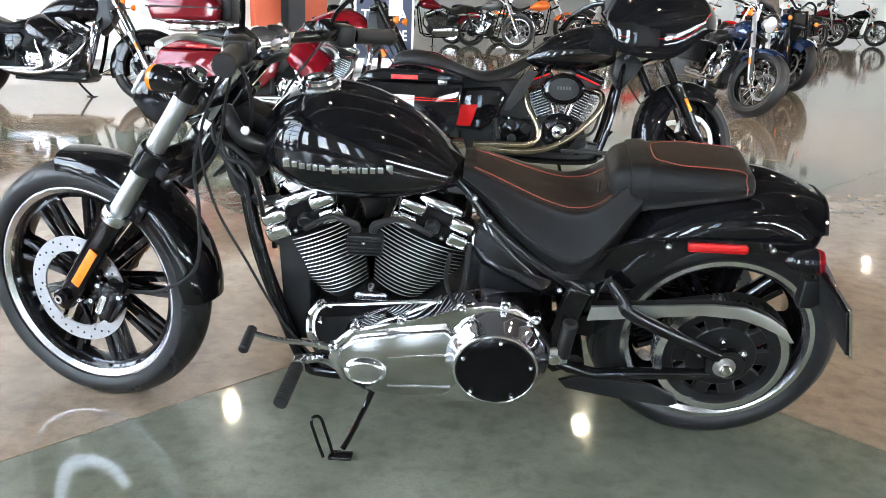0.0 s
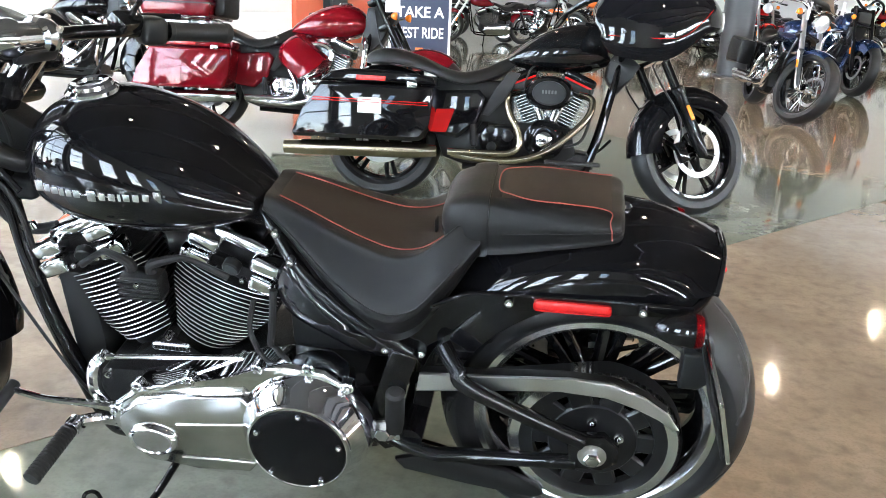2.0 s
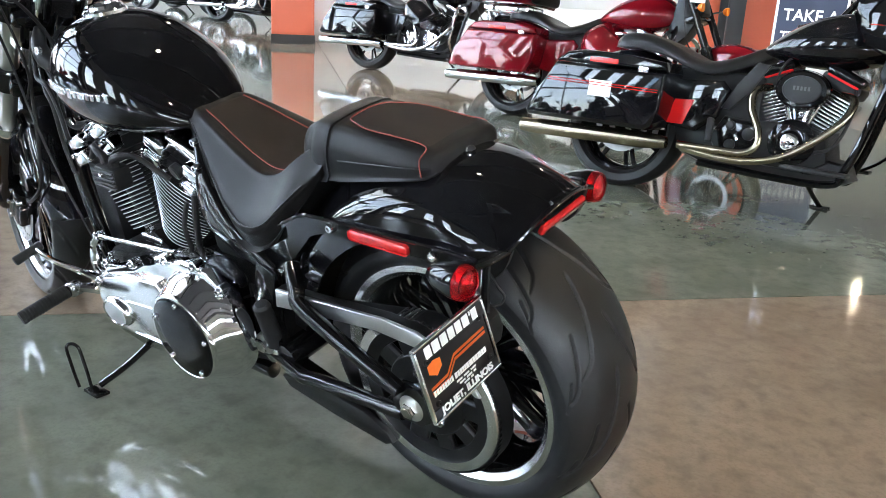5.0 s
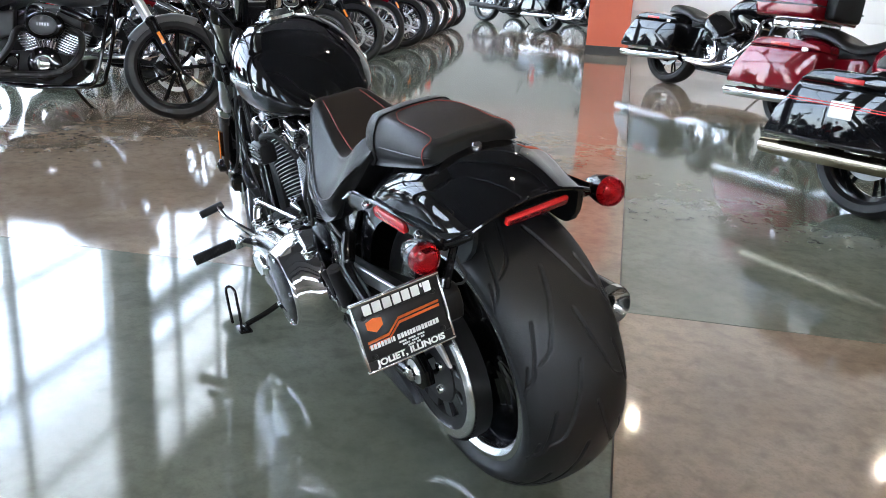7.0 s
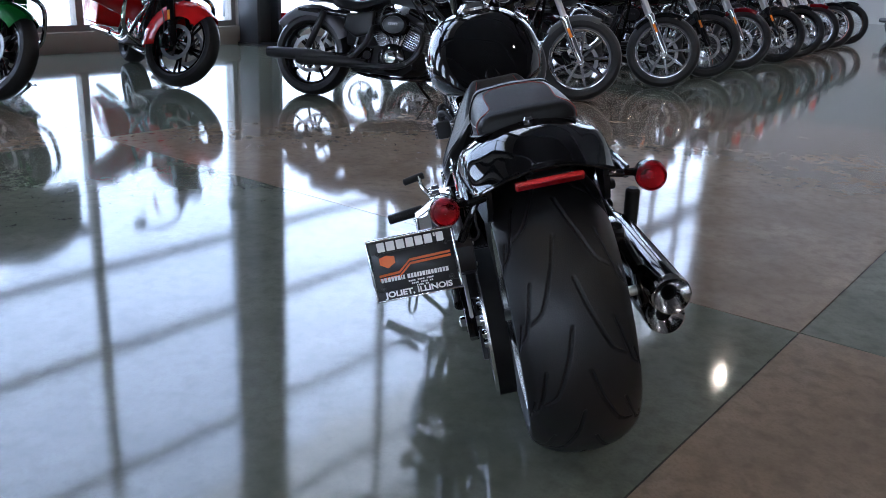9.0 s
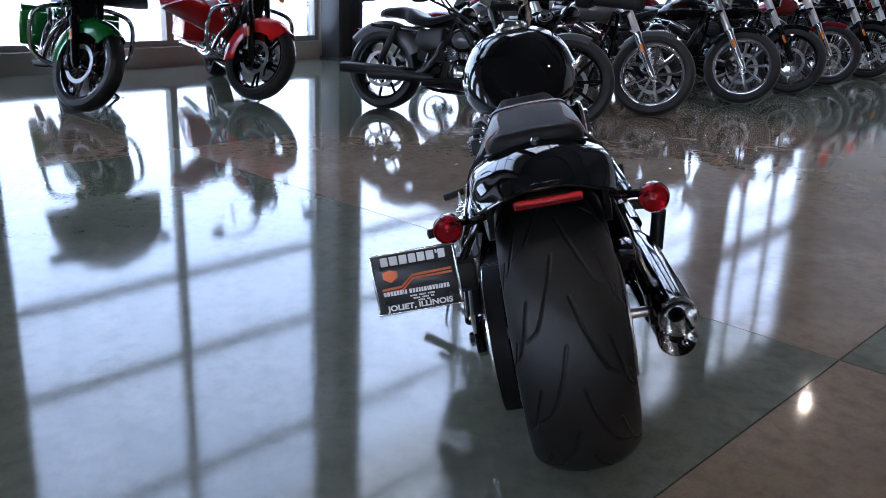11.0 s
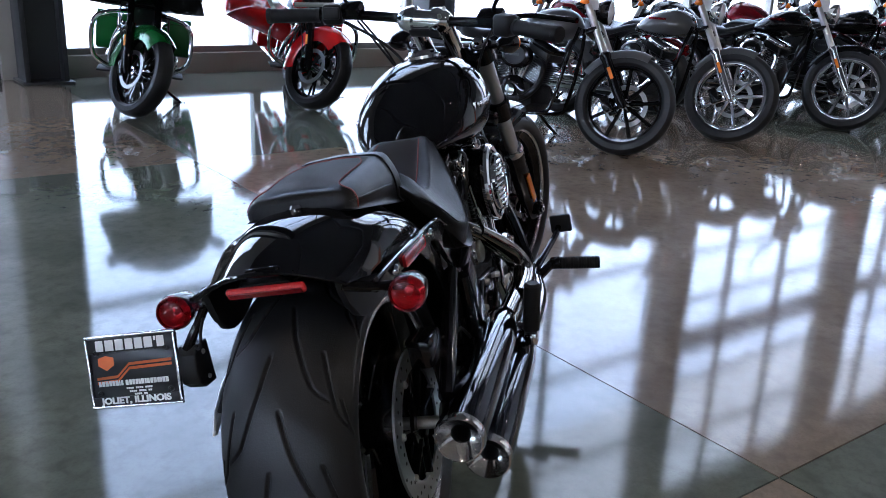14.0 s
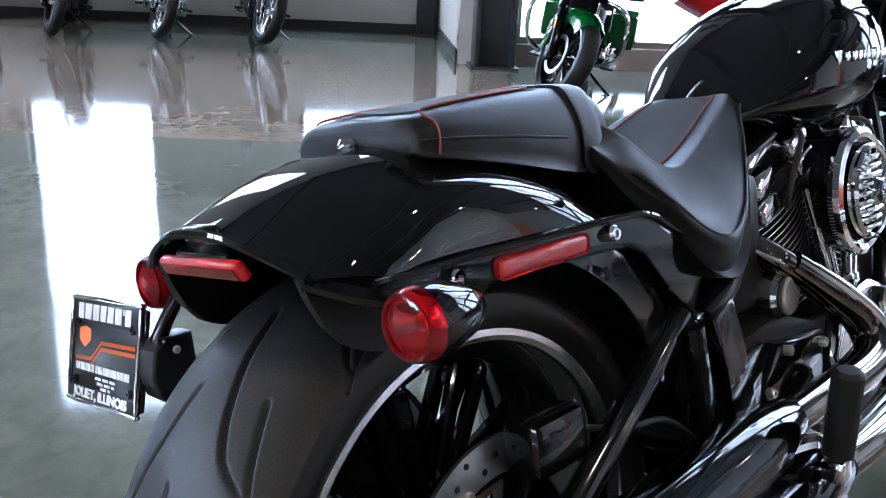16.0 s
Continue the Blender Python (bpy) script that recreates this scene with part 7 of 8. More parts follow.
        if guard:
            bm = bm_new()
            tube(bm, [(-1.20, s * 0.06, 0.72), (-1.22, s * 0.20, 0.715), (-1.25, s * 0.33, 0.66), (-1.24, s * 0.36, 0.52), (-1.20, s * 0.33, 0.36), (-1.13, s * 0.18, 0.27), (-1.10, s * 0.06, 0.25)], 0.017, 10)
            part("engine_guard", bm, M_CHROME if chrome else M_BLACK, root, "bent tube engine guard")
        part("frame_tube", tube(bm_new(), [(-1.24, s * 0.04, 0.84), (-1.20, s * 0.10, 0.60), (-1.12, s * 0.13, 0.28), (-1.02, s * 0.13, 0.19), (-0.45, s * 0.13, 0.20)], 0.018, 10), M_BLACK, root)
        part("mirror", lathe(bm_new(), [(0.001, 0.02), (0.05, 0.012), (0.06, 0.0), (0.001, -0.002)], Matrix.Translation((-1.20, s * 0.42, 1.20)) @ Matrix.Rotation(radians(-90), 4, "Y"), 20), M_BLACK, root)
        part("mirror_stalk", rod(bm_new(), (-1.20, s * 0.40, 1.16), (-1.20, s * 0.35, 1.06), 0.006, n=6), M_BLACK, root)
        part("lamp_stalk", rod(bm_new(), fe @ Vector((0.0, s * 0.12, 0.60)), fe @ Vector((-0.05, s * 0.20, 0.60)), 0.007, n=6), M_CHROME if chrome else M_BLACK, root)
        part("passing_lamp", lathe(bm_new(), [(0.001, 0.0), (0.018, 0.010), (0.028, 0.03), (0.028, 0.042), (0.001, 0.048)], fe @ Matrix.Translation((-0.06, s * 0.20, 0.60)) @ Matrix.Rotation(radians(-90 - 27), 4, "Y"), 20), M_AMBER if chrome else M_BLACK, root, "small front lamp")
    part("header_pipe", tube(bm_new(), [(-0.72, 0.10, 0.60), (-0.675, 0.17, 0.57), (-0.685, 0.215, 0.49), (-0.735, 0.235, 0.40), (-0.745, 0.245, 0.325), (-0.69, 0.252, 0.285), (-0.58, 0.258, 0.280), (-0.38, 0.262, 0.278)], 0.0185, 12), pipe, root)
    part("header_pipe", tube(bm_new(), [(-1.04, 0.10, 0.60), (-1.10, 0.15, 0.575), (-1.085, 0.20, 0.49), (-0.99, 0.225, 0.385), (-0.87, 0.238, 0.295), (-0.72, 0.245, 0.250), (-0.55, 0.250, 0.248), (-0.40, 0.256, 0.268)], 0.0185, 12), pipe, root)
    part("frame_body", bx(bm_new(), (-0.45, 0, 0.52), (0.50, 0.24, 0.26), 0.03), M_PLAST, root)
    part("lower_frame", slab(bm_new(), [(-1.14, 0.22), (-1.10, 0.30), (-0.70, 0.33), (-0.40, 0.42), (-0.28, 0.40), (-0.34, 0.24), (-0.50, 0.19), (-1.06, 0.175)], -0.13, 0.13, 0.015), M_SATIN, root)
    part("frame_neck", slab(bm_new(), [(-1.40, 0.86), (-1.36, 0.98), (-1.20, 0.94), (-1.16, 0.70), (-1.22, 0.60), (-1.30, 0.70)], -0.08, 0.08, 0.02), M_PLAST, root)
    part("handlebar", tube(bm_new(), [fe @ Vector((0.20, -0.40, 0.90)), fe @ Vector((0.10, -0.32, 0.95)), fe @ Vector((0.02, -0.16, 0.93)), fe @ Vector((0.02, 0, 0.80)), fe @ Vector((0.02, 0.16, 0.93)), fe @ Vector((0.10, 0.32, 0.95)), fe @ Vector((0.20, 0.40, 0.90))], 0.016, 10), M_BLACK, root)
    if fairing == "shark":
        rows = [(-1.72, 0.12, 1.02, 0.97), (-1.68, 0.25, 1.07, 0.945), (-1.61, 0.34, 1.13, 0.915), (-1.54, 0.38, 1.18, 0.855), (-1.46, 0.40, 1.21, 0.795), (-1.37, 0.41, 1.225, 0.765), (-1.23, 0.41, 1.21, 0.775), (-1.13, 0.395, 1.14, 0.81), (-1.075, 0.375, 1.04, 0.92)]
        fm = Matrix.Identity(4)
    else:
        rows = [(-0.20, 0.16, 0.92, 0.74), (-0.18, 0.30, 0.985, 0.69), (-0.12, 0.37, 1.02, 0.68), (-0.04, 0.40, 1.03, 0.70), (0.03, 0.38, 1.0, 0.74)]
        fm = fe @ Matrix.Rotation(radians(27), 4, "Y") @ Matrix.Translation((0.36, 0, -0.02))
    fa = part("fairing", smooth_loft(bm_new(), [smooth_ring(pil_ring(*r), 3) for r in rows], 4), nose or paint, root, "painted fairing", m=fm, sharp=70)
    if fairing == "shark":
        for s in (-1, 1):
            part("headlamp", lathe(bm_new(), [(0.055, 0.0), (0.05, 0.018), (0.001, 0.026)], Matrix.Translation((-1.70, s * 0.11, 0.995)) @ Matrix.Rotation(radians(-90), 4, "Y"), 24), M_LENS, fa)
            part("fairing_stripe", tube(bm_new(), [(-1.63, s * 0.325, 1.03), (-1.58, s * 0.368, 0.97), (-1.50, s * 0.398, 0.90), (-1.40, s * 0.414, 0.882), (-1.14, s * 0.408, 0.885)], 0.0018, 6), stripe or M_SATIN, fa)
            part("fairing_mark", bx(bm_new(), (-1.323, s * 0.4112, 0.905), (0.234, 0.005, 0.010), 0.001, seg=1), M_GREY, fa, "small lettering kept as a plain bar")
        part("windscreen", loft(bm_new(), [[Vector((-1.60, y, 1.125 - abs(y) * 0.12)) for y in (-0.28, -0.14, 0, 0.14, 0.28)], [Vector((-1.38, y * 0.9, 1.33 - abs(y) * 0.25)) for y in (-0.28, -0.14, 0, 0.14, 0.28)]], False, False), M_PLATE, fa, "dark windscreen")
    else:
        part("headlamp", lathe(bm_new(), [(0.10, -0.02), (0.10, 0.02), (0.09, 0.035), (0.001, 0.05)], fm @ Matrix.Translation((-0.20, 0, 0.84)) @ Matrix.Rotation(radians(-90), 4, "Y"), 28), M_LENS, fa, "round headlamp")
        part("windscreen", loft(bm_new(), [[fm @ Vector((-0.13, y, 1.00 - abs(y) * 0.15)) for y in (-0.26, -0.13, 0, 0.13, 0.26)], [fm @ Vector((0.02, y * 0.85, 1.19 - abs(y) * 0.3)) for y in (-0.26, -0.13, 0, 0.13, 0.26)]], False, False), M_PLATE, fa, "dark windscreen")
    if pack:
        tp = part("tour_pack", slab(bm_new(), [(-0.10, 0.82), (-0.12, 0.92), (-0.06, 1.02), (0.36, 1.02), (0.42, 0.93), (0.38, 0.82)], -0.27, 0.27, 0.035, seg=4), paint, root, "painted top case", sharp=50)
        part("pack_seam", slab(bm_new(), [(-0.123, 0.905), (-0.123, 0.915), (0.418, 0.915), (0.418, 0.905)], -0.273, 0.273), M_SATIN, tp)
        part("backrest", bx(bm_new(), (-0.15, 0, 0.93), (0.08, 0.34, 0.20), 0.03, seg=3), M_LEATHER, root, "padded passenger backrest")
        part("pack_rack", bx(bm_new(), (0.12, 0, 0.785), (0.40, 0.24, 0.06), 0.01), M_CHROME, root)
    if tag:
        tag_on(root, (-1.42, 0.30, 0.98), tag)
    side_stand(root, -0.90)
    return root


def cruiser(name, m, paint, label, chrome=True, steer=-18.0, rim=None, style="nine", fork=None, tag=None, r_f=0.335, half_f=0.055, bags=False, shield=False, group="cruiser motorcycles", lean=8.0, pipe=None):
    """A small open cruiser: round headlamp, solo seat, twin mufflers on the right. It faces -x."""
    root = empty(name, m @ pose(0, 0, 0, lean, 0, 0), label=label, category="motorcycle", group=group)
    rim = rim or M_BLACK
    fork = fork or (M_CHROME if chrome else M_BLACK)
    pipe = pipe or (M_CHROME if chrome else M_MATTE)
    show_wheel(root, "rear", Matrix.Translation((0, 0, 0.315)), 0.315, 0.075, style, rim, "rear wheel")
    fe = fork_end(root, -1.52, r_f, 30, 0.04, 0.74, steer, M_BRUSH, fork, paint, style, rim, half_f, (30, 112, 0.06), (-1,))
    v_engine(root, -0.74, 0.36, chrome)
    tk = tank_body(root, -1.12, 0.735, 0.95, 0.86, paint)
    for s in (-1, 1):
        part("tank_mark", tube(bm_new(), [(-0.97 + 0.024 * k, s * (0.169 + 0.005 * math.sin(k * 0.5)), 0.83) for k in range(7)], 0.0085, 6), M_RED if chrome else M_GREY, tk, "tank lettering kept as a plain bar")
    part("filler_cap", lathe(bm_new(), [(0.04, 0.0), (0.035, 0.012), (0.001, 0.014)], Matrix.Translation((-0.98, 0, 0.92)), 20), M_CHROME, tk)
    seat_body(root, [(-0.66, 0.06, 0.80, 0.755), (-0.58, 0.10, 0.775, 0.72), (-0.45, 0.15, 0.735, 0.66), (-0.34, 0.165, 0.74, 0.655), (-0.25, 0.15, 0.785, 0.67), (-0.18, 0.11, 0.80, 0.70), (-0.02, 0.10, 0.785, 0.715), (0.05, 0.07, 0.76, 0.71)])
    part("rear_fender", arc_shell(bm_new(), 0.375, 0.10, 38, 155, 0.09, (0, 0.315)), paint, root, "painted rear fender", sharp=60)
    for s in (-1, 1):
        part("fender_rail", slab(bm_new(), [(-0.36, 0.60), (0.10, 0.63), (0.10, 0.655), (-0.34, 0.65)], 0.10 if s > 0 else -0.112, 0.112 if s > 0 else -0.10, 0.003), M_CHROME if chrome else M_BLACK, root)
        part("side_panel", slab(bm_new(), [(-0.56, 0.66), (-0.34, 0.63), (-0.31, 0.52), (-0.42, 0.46), (-0.55, 0.50)], 0.10 if s > 0 else -0.155, 0.155 if s > 0 else -0.10, 0.02, seg=3), M_MATTE if not chrome else M_PAINT, root, "side panel", sharp=50)
        part("shock_absorber", rod(bm_new(), (-0.02, s * 0.135, 0.36), (-0.14, s * 0.13, 0.64), 0.026, n=14, bev=0.006), M_SATIN, root)
        part("swingarm", rod(bm_new(), (0.04, s * 0.115, 0.315), (-0.46, s * 0.11, 0.33), 0.018, n=10), M_BLACK, root)
        part("frame_tube", tube(bm_new(), [(-1.13, s * 0.04, 0.80), (-1.10, s * 0.09, 0.60), (-1.04, s * 0.11, 0.30), (-0.95, s * 0.12, 0.20), (-0.45, s * 0.12, 0.21), (-0.42, s * 0.11, 0.45), (-0.52, s * 0.09, 0.68)], 0.013, 10), M_BLACK, root)
        foot_peg((-0.86, s * 0.17, 0.30), (-0.87, s * 0.29, 0.29), 0.016, "foot_peg", root)
        part("mirror", lathe(bm_new(), [(0.001, 0.02), (0.045, 0.012), (0.055, 0.0), (0.001, -0.002)], fe @ Matrix.Translation((0.06, s * 0.36, 0.98)) @ Matrix.Rotation(radians(-90), 4, "Y"), 18), M_CHROME if chrome else M_BLACK, root)
        part("mirror_stalk", rod(bm_new(), fe @ Vector((0.06, s * 0.345, 0.95)), fe @ Vector((0.05, s * 0.29, 0.85)), 0.005, n=6), M_BLACK, root)
        part("turn_signal", lathe(bm_new(), [(0.005, -0.04), (0.028, -0.01), (0.03, 0.0), (0.026, 0.014), (0.001, 0.018)], fe @ Matrix.Translation((-0.01, s * 0.20, 0.70)) @ Matrix.Rotation(radians(-90), 4, "Y"), 16), M_AMBER, root, "amber turn signal")
        part("lever", rod(bm_new(), fe @ Vector((0.0, s * 0.20, 0.80)), fe @ Vector((0.02, s * 0.37, 0.80)), 0.006, n=8), M_BRUSH, root)
        part("grip", rod(bm_new(), fe @ Vector((0.045, s * 0.26, 0.82)), fe @ Vector((0.085, s * 0.385, 0.82)), 0.018, n=12), M_RUBBER, root)
        if bags:
            part("saddlebag", slab(bm_new(), [(-0.22, 0.40), (-0.22, 0.64), (0.26, 0.66), (0.31, 0.55), (0.28, 0.38)], 0.16 if s > 0 else -0.33, 0.33 if s > 0 else -0.16, 0.03, seg=3), M_LEATHER, root, "black leather saddlebag", sharp=50)
    for z0, x0 in ((0.29, 0.22), (0.25, 0.14)) if chrome else ((0.30, 0.28), (0.27, 0.02)):
        part("muffler", lathe(bm_new(), [(0.026, 0.0), (0.040, -0.004), (0.042, 0.03), (0.042, 0.42), (0.022, 0.56)], along((x0, 0.20, z0), (-0.50, 0.195, z0 + 0.01))[0], 20), pipe, root, "muffler")
    part("header_pipe", tube(bm_new(), [(-0.60, 0.11, 0.55), (-0.57, 0.17, 0.53), (-0.53, 0.20, 0.42), (-0.42, 0.20, 0.31), (-0.30, 0.198, 0.30)], 0.022, 10), pipe, root)
    part("header_pipe", tube(bm_new(), [(-0.88, 0.10, 0.55), (-0.96, 0.15, 0.51), (-0.95, 0.19, 0.38), (-0.82, 0.20, 0.28), (-0.55, 0.20, 0.26), (-0.35, 0.198, 0.258)], 0.022, 10), pipe, root)
    part("frame_body", bx(bm_new(), (-0.44, 0, 0.52), (0.26, 0.19, 0.24), 0.03), M_PLAST, root)
    part("handlebar", tube(bm_new(), [fe @ Vector(v) for v in ((0.085, -0.39, 0.82), (0.04, -0.24, 0.82), (0.0, -0.14, 0.815), (0.02, 0, 0.77), (0.0, 0.14, 0.815), (0.04, 0.24, 0.82), (0.085, 0.39, 0.82))], 0.014, 10), M_BLACK if not chrome else M_CHROME, root)
    hl = part("headlamp", lathe(bm_new(), [(0.02, -0.09), (0.06, -0.07), (0.085, -0.02), (0.085, 0.015)], fe @ Matrix.Translation((-0.10, 0, 0.62)) @ Matrix.Rotation(radians(-90 - 30), 4, "Y"), 24), M_BLACK if not chrome else M_CHROME, root, "round headlamp")
    part("headlamp_lens", lathe(bm_new(), [(0.082, 0.010), (0.06, 0.026), (0.001, 0.034)], fe @ Matrix.Translation((-0.10, 0, 0.62)) @ Matrix.Rotation(radians(-90 - 30), 4, "Y"), 24), M_LENS, hl)
    part("speedometer", lathe(bm_new(), [(0.03, -0.03), (0.045, 0.0), (0.045, 0.012), (0.001, 0.014)], fe @ Matrix.Translation((-0.01, 0, 0.80)), 20), M_BLACK, root)
    part("tail_light", bx(bm_new(), (0.275, 0, 0.585), (0.03, 0.09, 0.05), 0.01), M_RED, root)
    if shield:
        part("windscreen", loft(bm_new(), [[fe @ Vector((-0.10, y, 0.70 + 0.0 * y)) for y in (-0.18, -0.09, 0, 0.09, 0.18)], [fe @ Vector((0.0, y, 1.15 - abs(y) * 0.3)) for y in (-0.24, -0.12, 0, 0.12, 0.24)]], False, False), M_GLASS, root, "clear windscreen")
    if tag:
        tag_on(root, fe @ Vector((-0.05, 0.13, 0.72)), tag)
    side_stand(root, -0.82)
    return root


def stand_at(front, heading, base):
    """The pose of a machine whose front tyre touches the floor at front and that faces heading (degrees from +x)."""
    h = radians(heading)
    rx, ry = front[0] - base * math.cos(h), front[1] - base * math.sin(h)
    return pose(rx, ry, 0, 0, 0, heading + 180)


# beside the cruiser: a black special with red lines
touring("touring_motorcycle", stand_at((0.53, 2.84), 1.5, 1.63), M_PAINT, "gloss black touring motorcycle with red pinstripes and bronze exhaust", "shark", chrome=False, pipe=M_TAN, stripe=M_SCARLET, style="seven", guard=False, steer=30.0)
touring("touring_motorcycle", stand_at((-1.15, 4.38), 2.0, 1.63), M_WINE, "candy red touring motorcycle with saddlebags and top case", "bat", pack=True, tag=M_TAG, steer=-6.0)
touring("touring_motorcycle", stand_at((-3.80, 5.66), 3.0, 1.63), M_PAINT, "gloss black bagger motorcycle with chrome engine and pipes", "bat", tag=M_TAG, fork_mat=M_CHROME, steer=8)
# by the windows
touring("touring_motorcycle", stand_at((-4.33, -3.2), 30, 1.63), M_KELLY, "metallic green touring motorcycle with a dark shark-nose fairing", "shark", steer=34.0, nose=M_PAINT)
touring("touring_motorcycle", stand_at((-5.24, -2.18), 28, 1.63), M_SCARLET, "bright red touring motorcycle with saddlebags", "bat", tag=M_REDTAG, steer=38.0, style="five")
cruiser("cruiser_motorcycle", stand_at((-4.47, 0.28), 66, 1.52), M_CHARCOAL, "charcoal grey small cruiser with black cast wheels", chrome=False, fork=M_BLACK, steer=14, tag=M_TAG)
silver = cruiser("cruiser_motorcycle", stand_at((-5.27, 1.02), 58, 1.52), M_GREY, "silver grey small cruiser with chrome engine and cast wheels", rim=M_CHROME, tag=M_TAG, steer=16)
dark = cruiser("cruiser_motorcycle", stand_at((-6.26, 2.0), 58, 1.52), M_PAINT, "gloss black small cruiser with bright cast wheels", rim=M_CHROME, tag=M_TAG, steer=16)
wire = cruiser("cruiser_motorcycle", stand_at((-7.17, 2.73), 58, 1.52), M_PAINT, "black cruiser with wire-spoked wheels and a red price tag", chrome=False, rim=M_BLACK, style="wire", fork=M_BLACK, tag=M_REDTAG, steer=16)
wire2 = cruiser("cruiser_motorcycle", stand_at((-8.05, 3.42), 58, 1.52), M_WINE, "dark red cruiser with wire-spoked wheels", chrome=True, rim=M_CHROME, style="wire", steer=16, tag=M_TAG)
LAY = Matrix.Rotation(radians(8), 4, "X")
for at, src, hd in (((-8.95, 4.22), wire, 58), ((-9.75, 4.85), wire, 58), ((-10.55, 5.45), wire2, 58), ((-11.4, 6.1), dark, 58), ((-12.3, 6.8), wire, 58),
                    ((-7.35, -0.75), wire2, 238), ((-8.15, 0.15), dark, 238), ((-9.0, 0.95), wire2, 238), ((-9.8, 1.75), silver, 238),
                    ((-12.6, 9.2), wire, 20), ((-13.6, 10.6), dark, 20)):
    copy_thing(src, stand_at(at, hd, 1.52) @ LAY)
# along the south wall
for k in range(6):
    at = hall(-8.68 - 0.02 * (k % 2), -2.26 - 1.05 * k)
    copy_thing((dark, wire2, wire, silver, wire2, dark)[k], stand_at((at.x, at.y), 48.7 + 12, 1.52) @ LAY)
# the far part of the hall
cruiser("cruiser_motorcycle", stand_at((1.93, 6.63), -86, 1.52), M_BLUE, "dark blue cruiser with windscreen and leather saddlebags", rim=M_BLACK, style="wire", bags=True, shield=True, steer=30, half_f=0.068, tag=M_TAG)
touring("touring_motorcycle", stand_at((3.2, 9.35), -84, 1.63), M_BLUE, "metallic blue touring motorcycle with a fairing", "bat", tag=M_TAG, steer=10)
red2 = cruiser("cruiser_motorcycle", stand_at((2.9, 13.4), -75, 1.52), M_SCARLET, "red cruiser with chrome engine", rim=M_CHROME, style="wire", steer=-10, tag=M_TAG, bags=True)
touring("touring_motorcycle", stand_at((-9.9, 8.6), 5, 1.63), M_PAINT, "gloss black touring motorcycle beyond the orange pier", "bat", steer=6, tag=M_TAG)
cruiser("cruiser_motorcycle", stand_at((0.9, 17.6), 15, 1.52), M_ORANGE, "orange cruiser with chrome wheels", rim=M_CHROME, style="wire", steer=12, tag=M_TAG)
for at, src, hd in (((-0.25, 15.3), silver, -30), ((2.45, 15.95), dark, 12), ((8.0, 21.3), wire2, -70), ((1.4, 14.6), red2, 215),
                    ((2.4, 15.8), silver, 215), ((-2.6, 15.2), wire2, 200), ((4.0, 16.2), red2, 220), ((6.8, 20.2), silver, -60), ((9.4, 22.2), dark, -60), ((5.6, 18.0), wire2, 220), 
                    ((-4.2, 17.0), dark, 200), ((9.6, 15.4), wire2, -50), ((1.2, 18.2), dark, 210), ((3.1, 19.3), red2, 215)):
    copy_thing(src, stand_at(at, hd, 1.52) @ LAY)
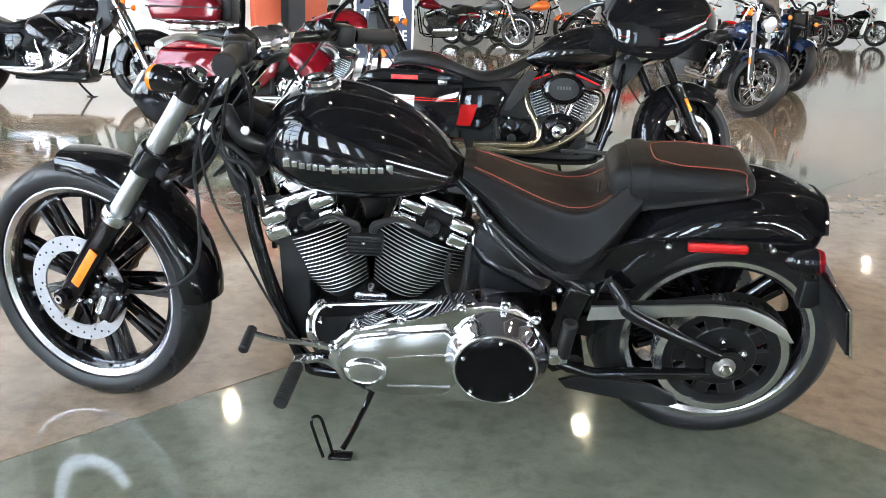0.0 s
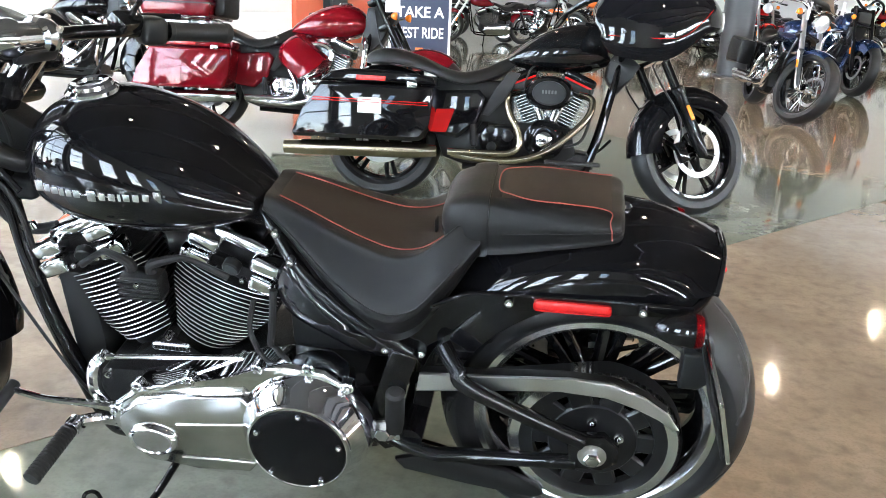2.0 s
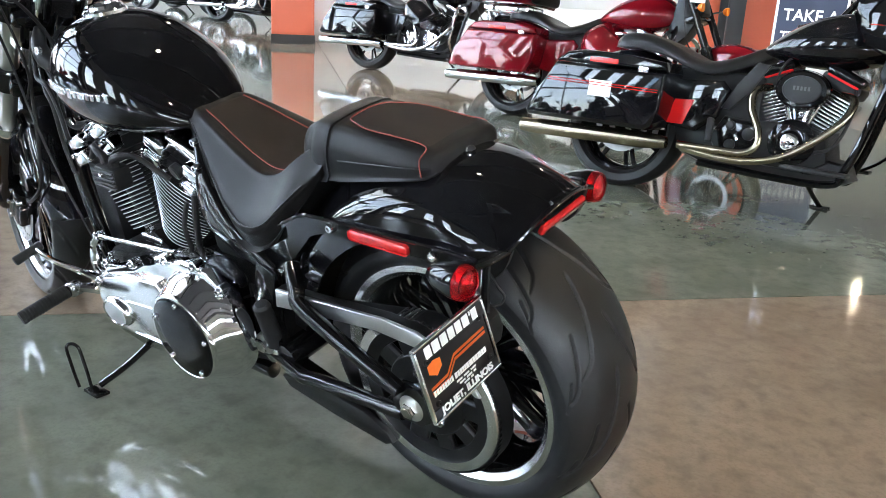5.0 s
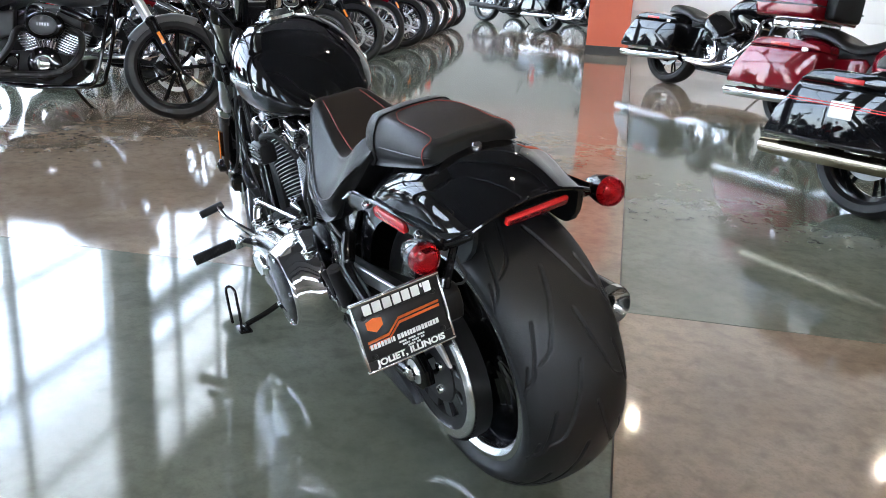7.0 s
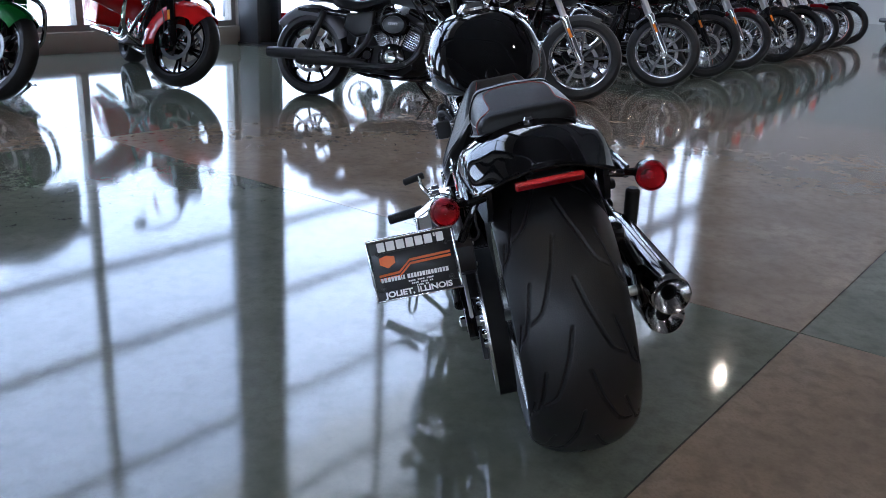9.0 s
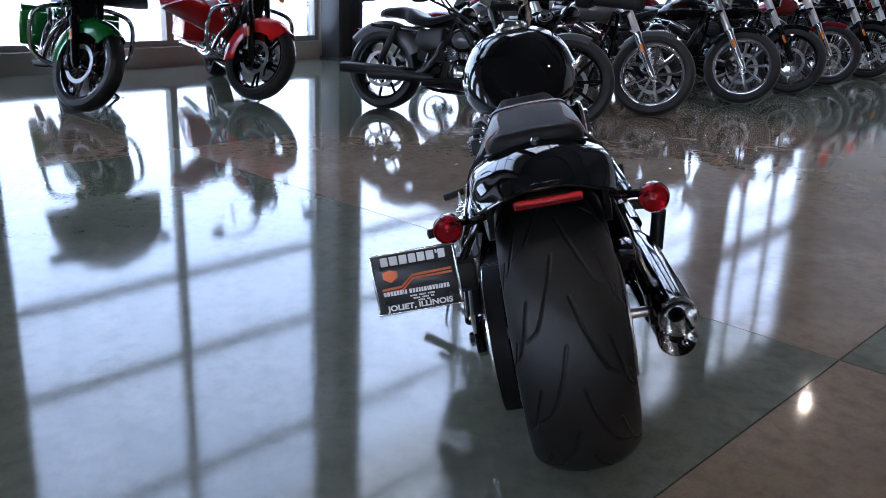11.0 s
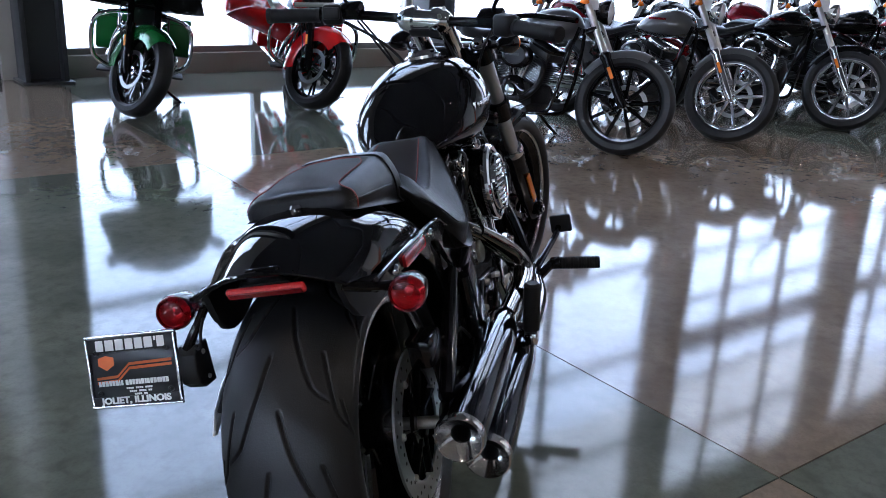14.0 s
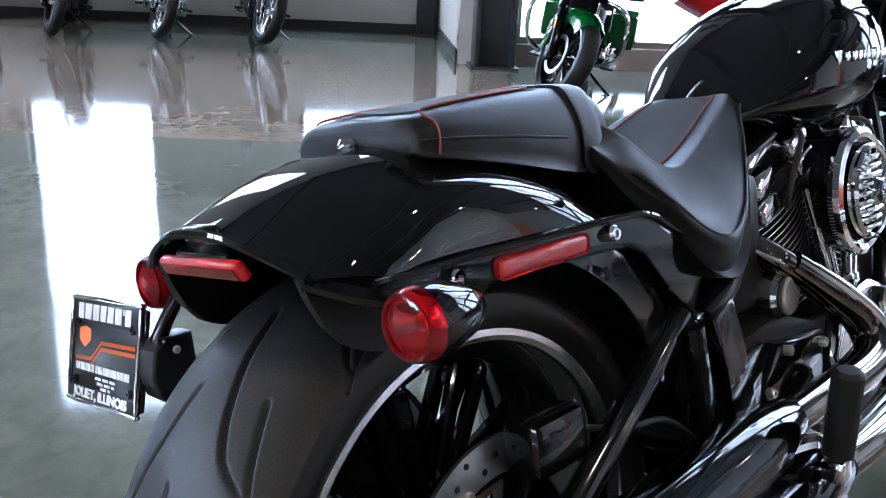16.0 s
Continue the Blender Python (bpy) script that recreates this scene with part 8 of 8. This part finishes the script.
# ---- banner and other small things ----
def banner(p, q, turn):
    m = HALL @ Matrix.Translation((p, q, 0)) @ Matrix.Rotation(radians(turn), 4, "Z")
    root = empty("banner_stand", m, label="dark blue roll-up banner with white lettering", category="banner")
    bm = bm_new()
    bx(bm, (0, 0, 0.04), (0.86, 0.20, 0.08), 0.015)
    part("base", bm, M_BRUSH, root)
    part("sheet", bx(bm_new(), (0, 0, 1.08), (0.80, 0.006, 2.0), 0), M_NAVY, root, "dark blue printed sheet")
    bm = bm_new()
    bx(bm, (-0.385, -0.0045, 1.08), (0.03, 0.004, 2.0))
    bx(bm, (0.385, -0.0045, 1.08), (0.03, 0.004, 2.0))
    bx(bm, (0, -0.0045, 0.13), (0.74, 0.004, 0.10))
    part("border", bm, M_WHITE, root)
    bm = bm_new()
    bx(bm, (0, 0, 2.09), (0.82, 0.02, 0.03), 0.004)
    part("top_rail", bm, M_BRUSH, root)
    up = Matrix.Rotation(radians(90), 4, "X")
    for body, z, s in (("TAKE A", 0.74, 0.19), ("TEST RIDE", 0.48, 0.19)):
        text_part("banner_text", body, s, M_WHITE, Matrix.Translation((0, -0.006, z)) @ up, root, "white capital letters", 0.0015, 0.004, 0.62)
    bm = bm_new()
    for z in (1.0, 1.11, 1.22, 1.40):
        for k in range(9):
            bx(bm, (-0.26 + 0.065 * k, -0.0055, z), (0.045, 0.003, 0.05))
    part("text_bar", bm, M_WHITE, root, "unreadable white print kept as plain bars")
    bm = bm_new()
    slab(bm, [(-0.05, 0.30), (-0.05, 0.23), (0, 0.19), (0.05, 0.23), (0.05, 0.30)], -0.008, -0.004)
    part("shield_mark", bm, M_ORANGE, root, "plain orange shield shape")
    return root


banner(5.6, 6.95, -48.7 + 12)


def picnic_table(p, q, turn):
    m = HALL @ Matrix.Translation((p, q, -0.12)) @ Matrix.Rotation(radians(turn), 4, "Z")
    root = empty("picnic_table", m, label="grey metal picnic table with benches on the lot outside", category="table")
    for k in range(5):
        part("top_slat", bx(bm_new(), (0, -0.30 + 0.15 * k, 0.75), (1.8, 0.135, 0.035), 0.006), M_COL, root)
    for s in (-1, 1):
        for k in (0, 1):
            part("bench_slat", bx(bm_new(), (0, s * (0.62 + 0.14 * k), 0.45), (1.8, 0.125, 0.035), 0.006), M_COL, root)
        leg = part("leg_frame", tube(bm_new(), [(s * 0.65, -0.72, 0.0), (s * 0.65, -0.45, 0.42), (s * 0.65, -0.22, 0.72)], 0.025, 8), M_COL, root)
        part("leg_frame", tube(bm_new(), [(s * 0.65, 0.72, 0.0), (s * 0.65, 0.45, 0.42), (s * 0.65, 0.22, 0.72)], 0.025, 8), M_COL, root)
        part("cross_bar", rod(bm_new(), (s * 0.65, -0.74, 0.425), (s * 0.65, 0.74, 0.425), 0.022, n=8), M_COL, root)
    return root


picnic_table(-13.3, 8.7, 90)
# ---- floor slabs ----
for i in range(-3, 7):
    for j in range(-3, 5):
        p0, p1 = max(i * JP, -11.2), min((i + 1) * JP, P1 + 0.2)
        q0, q1 = max(j * JQ, Q0 - 0.2), min((j + 1) * JQ, Q1 + 0.2)
        if p1 - p0 < 0.1 or q1 - q0 < 0.1:
            continue
        bm = bm_new()
        hall_box(bm, p0 + 0.0025, p1 - 0.0025, q0 + 0.0025, q1 - 0.0025, -0.1, 0.0)
        part("slab", bm, M_GREEN if (i + j) % 2 == 0 else M_BROWN, floor, m=HALL)
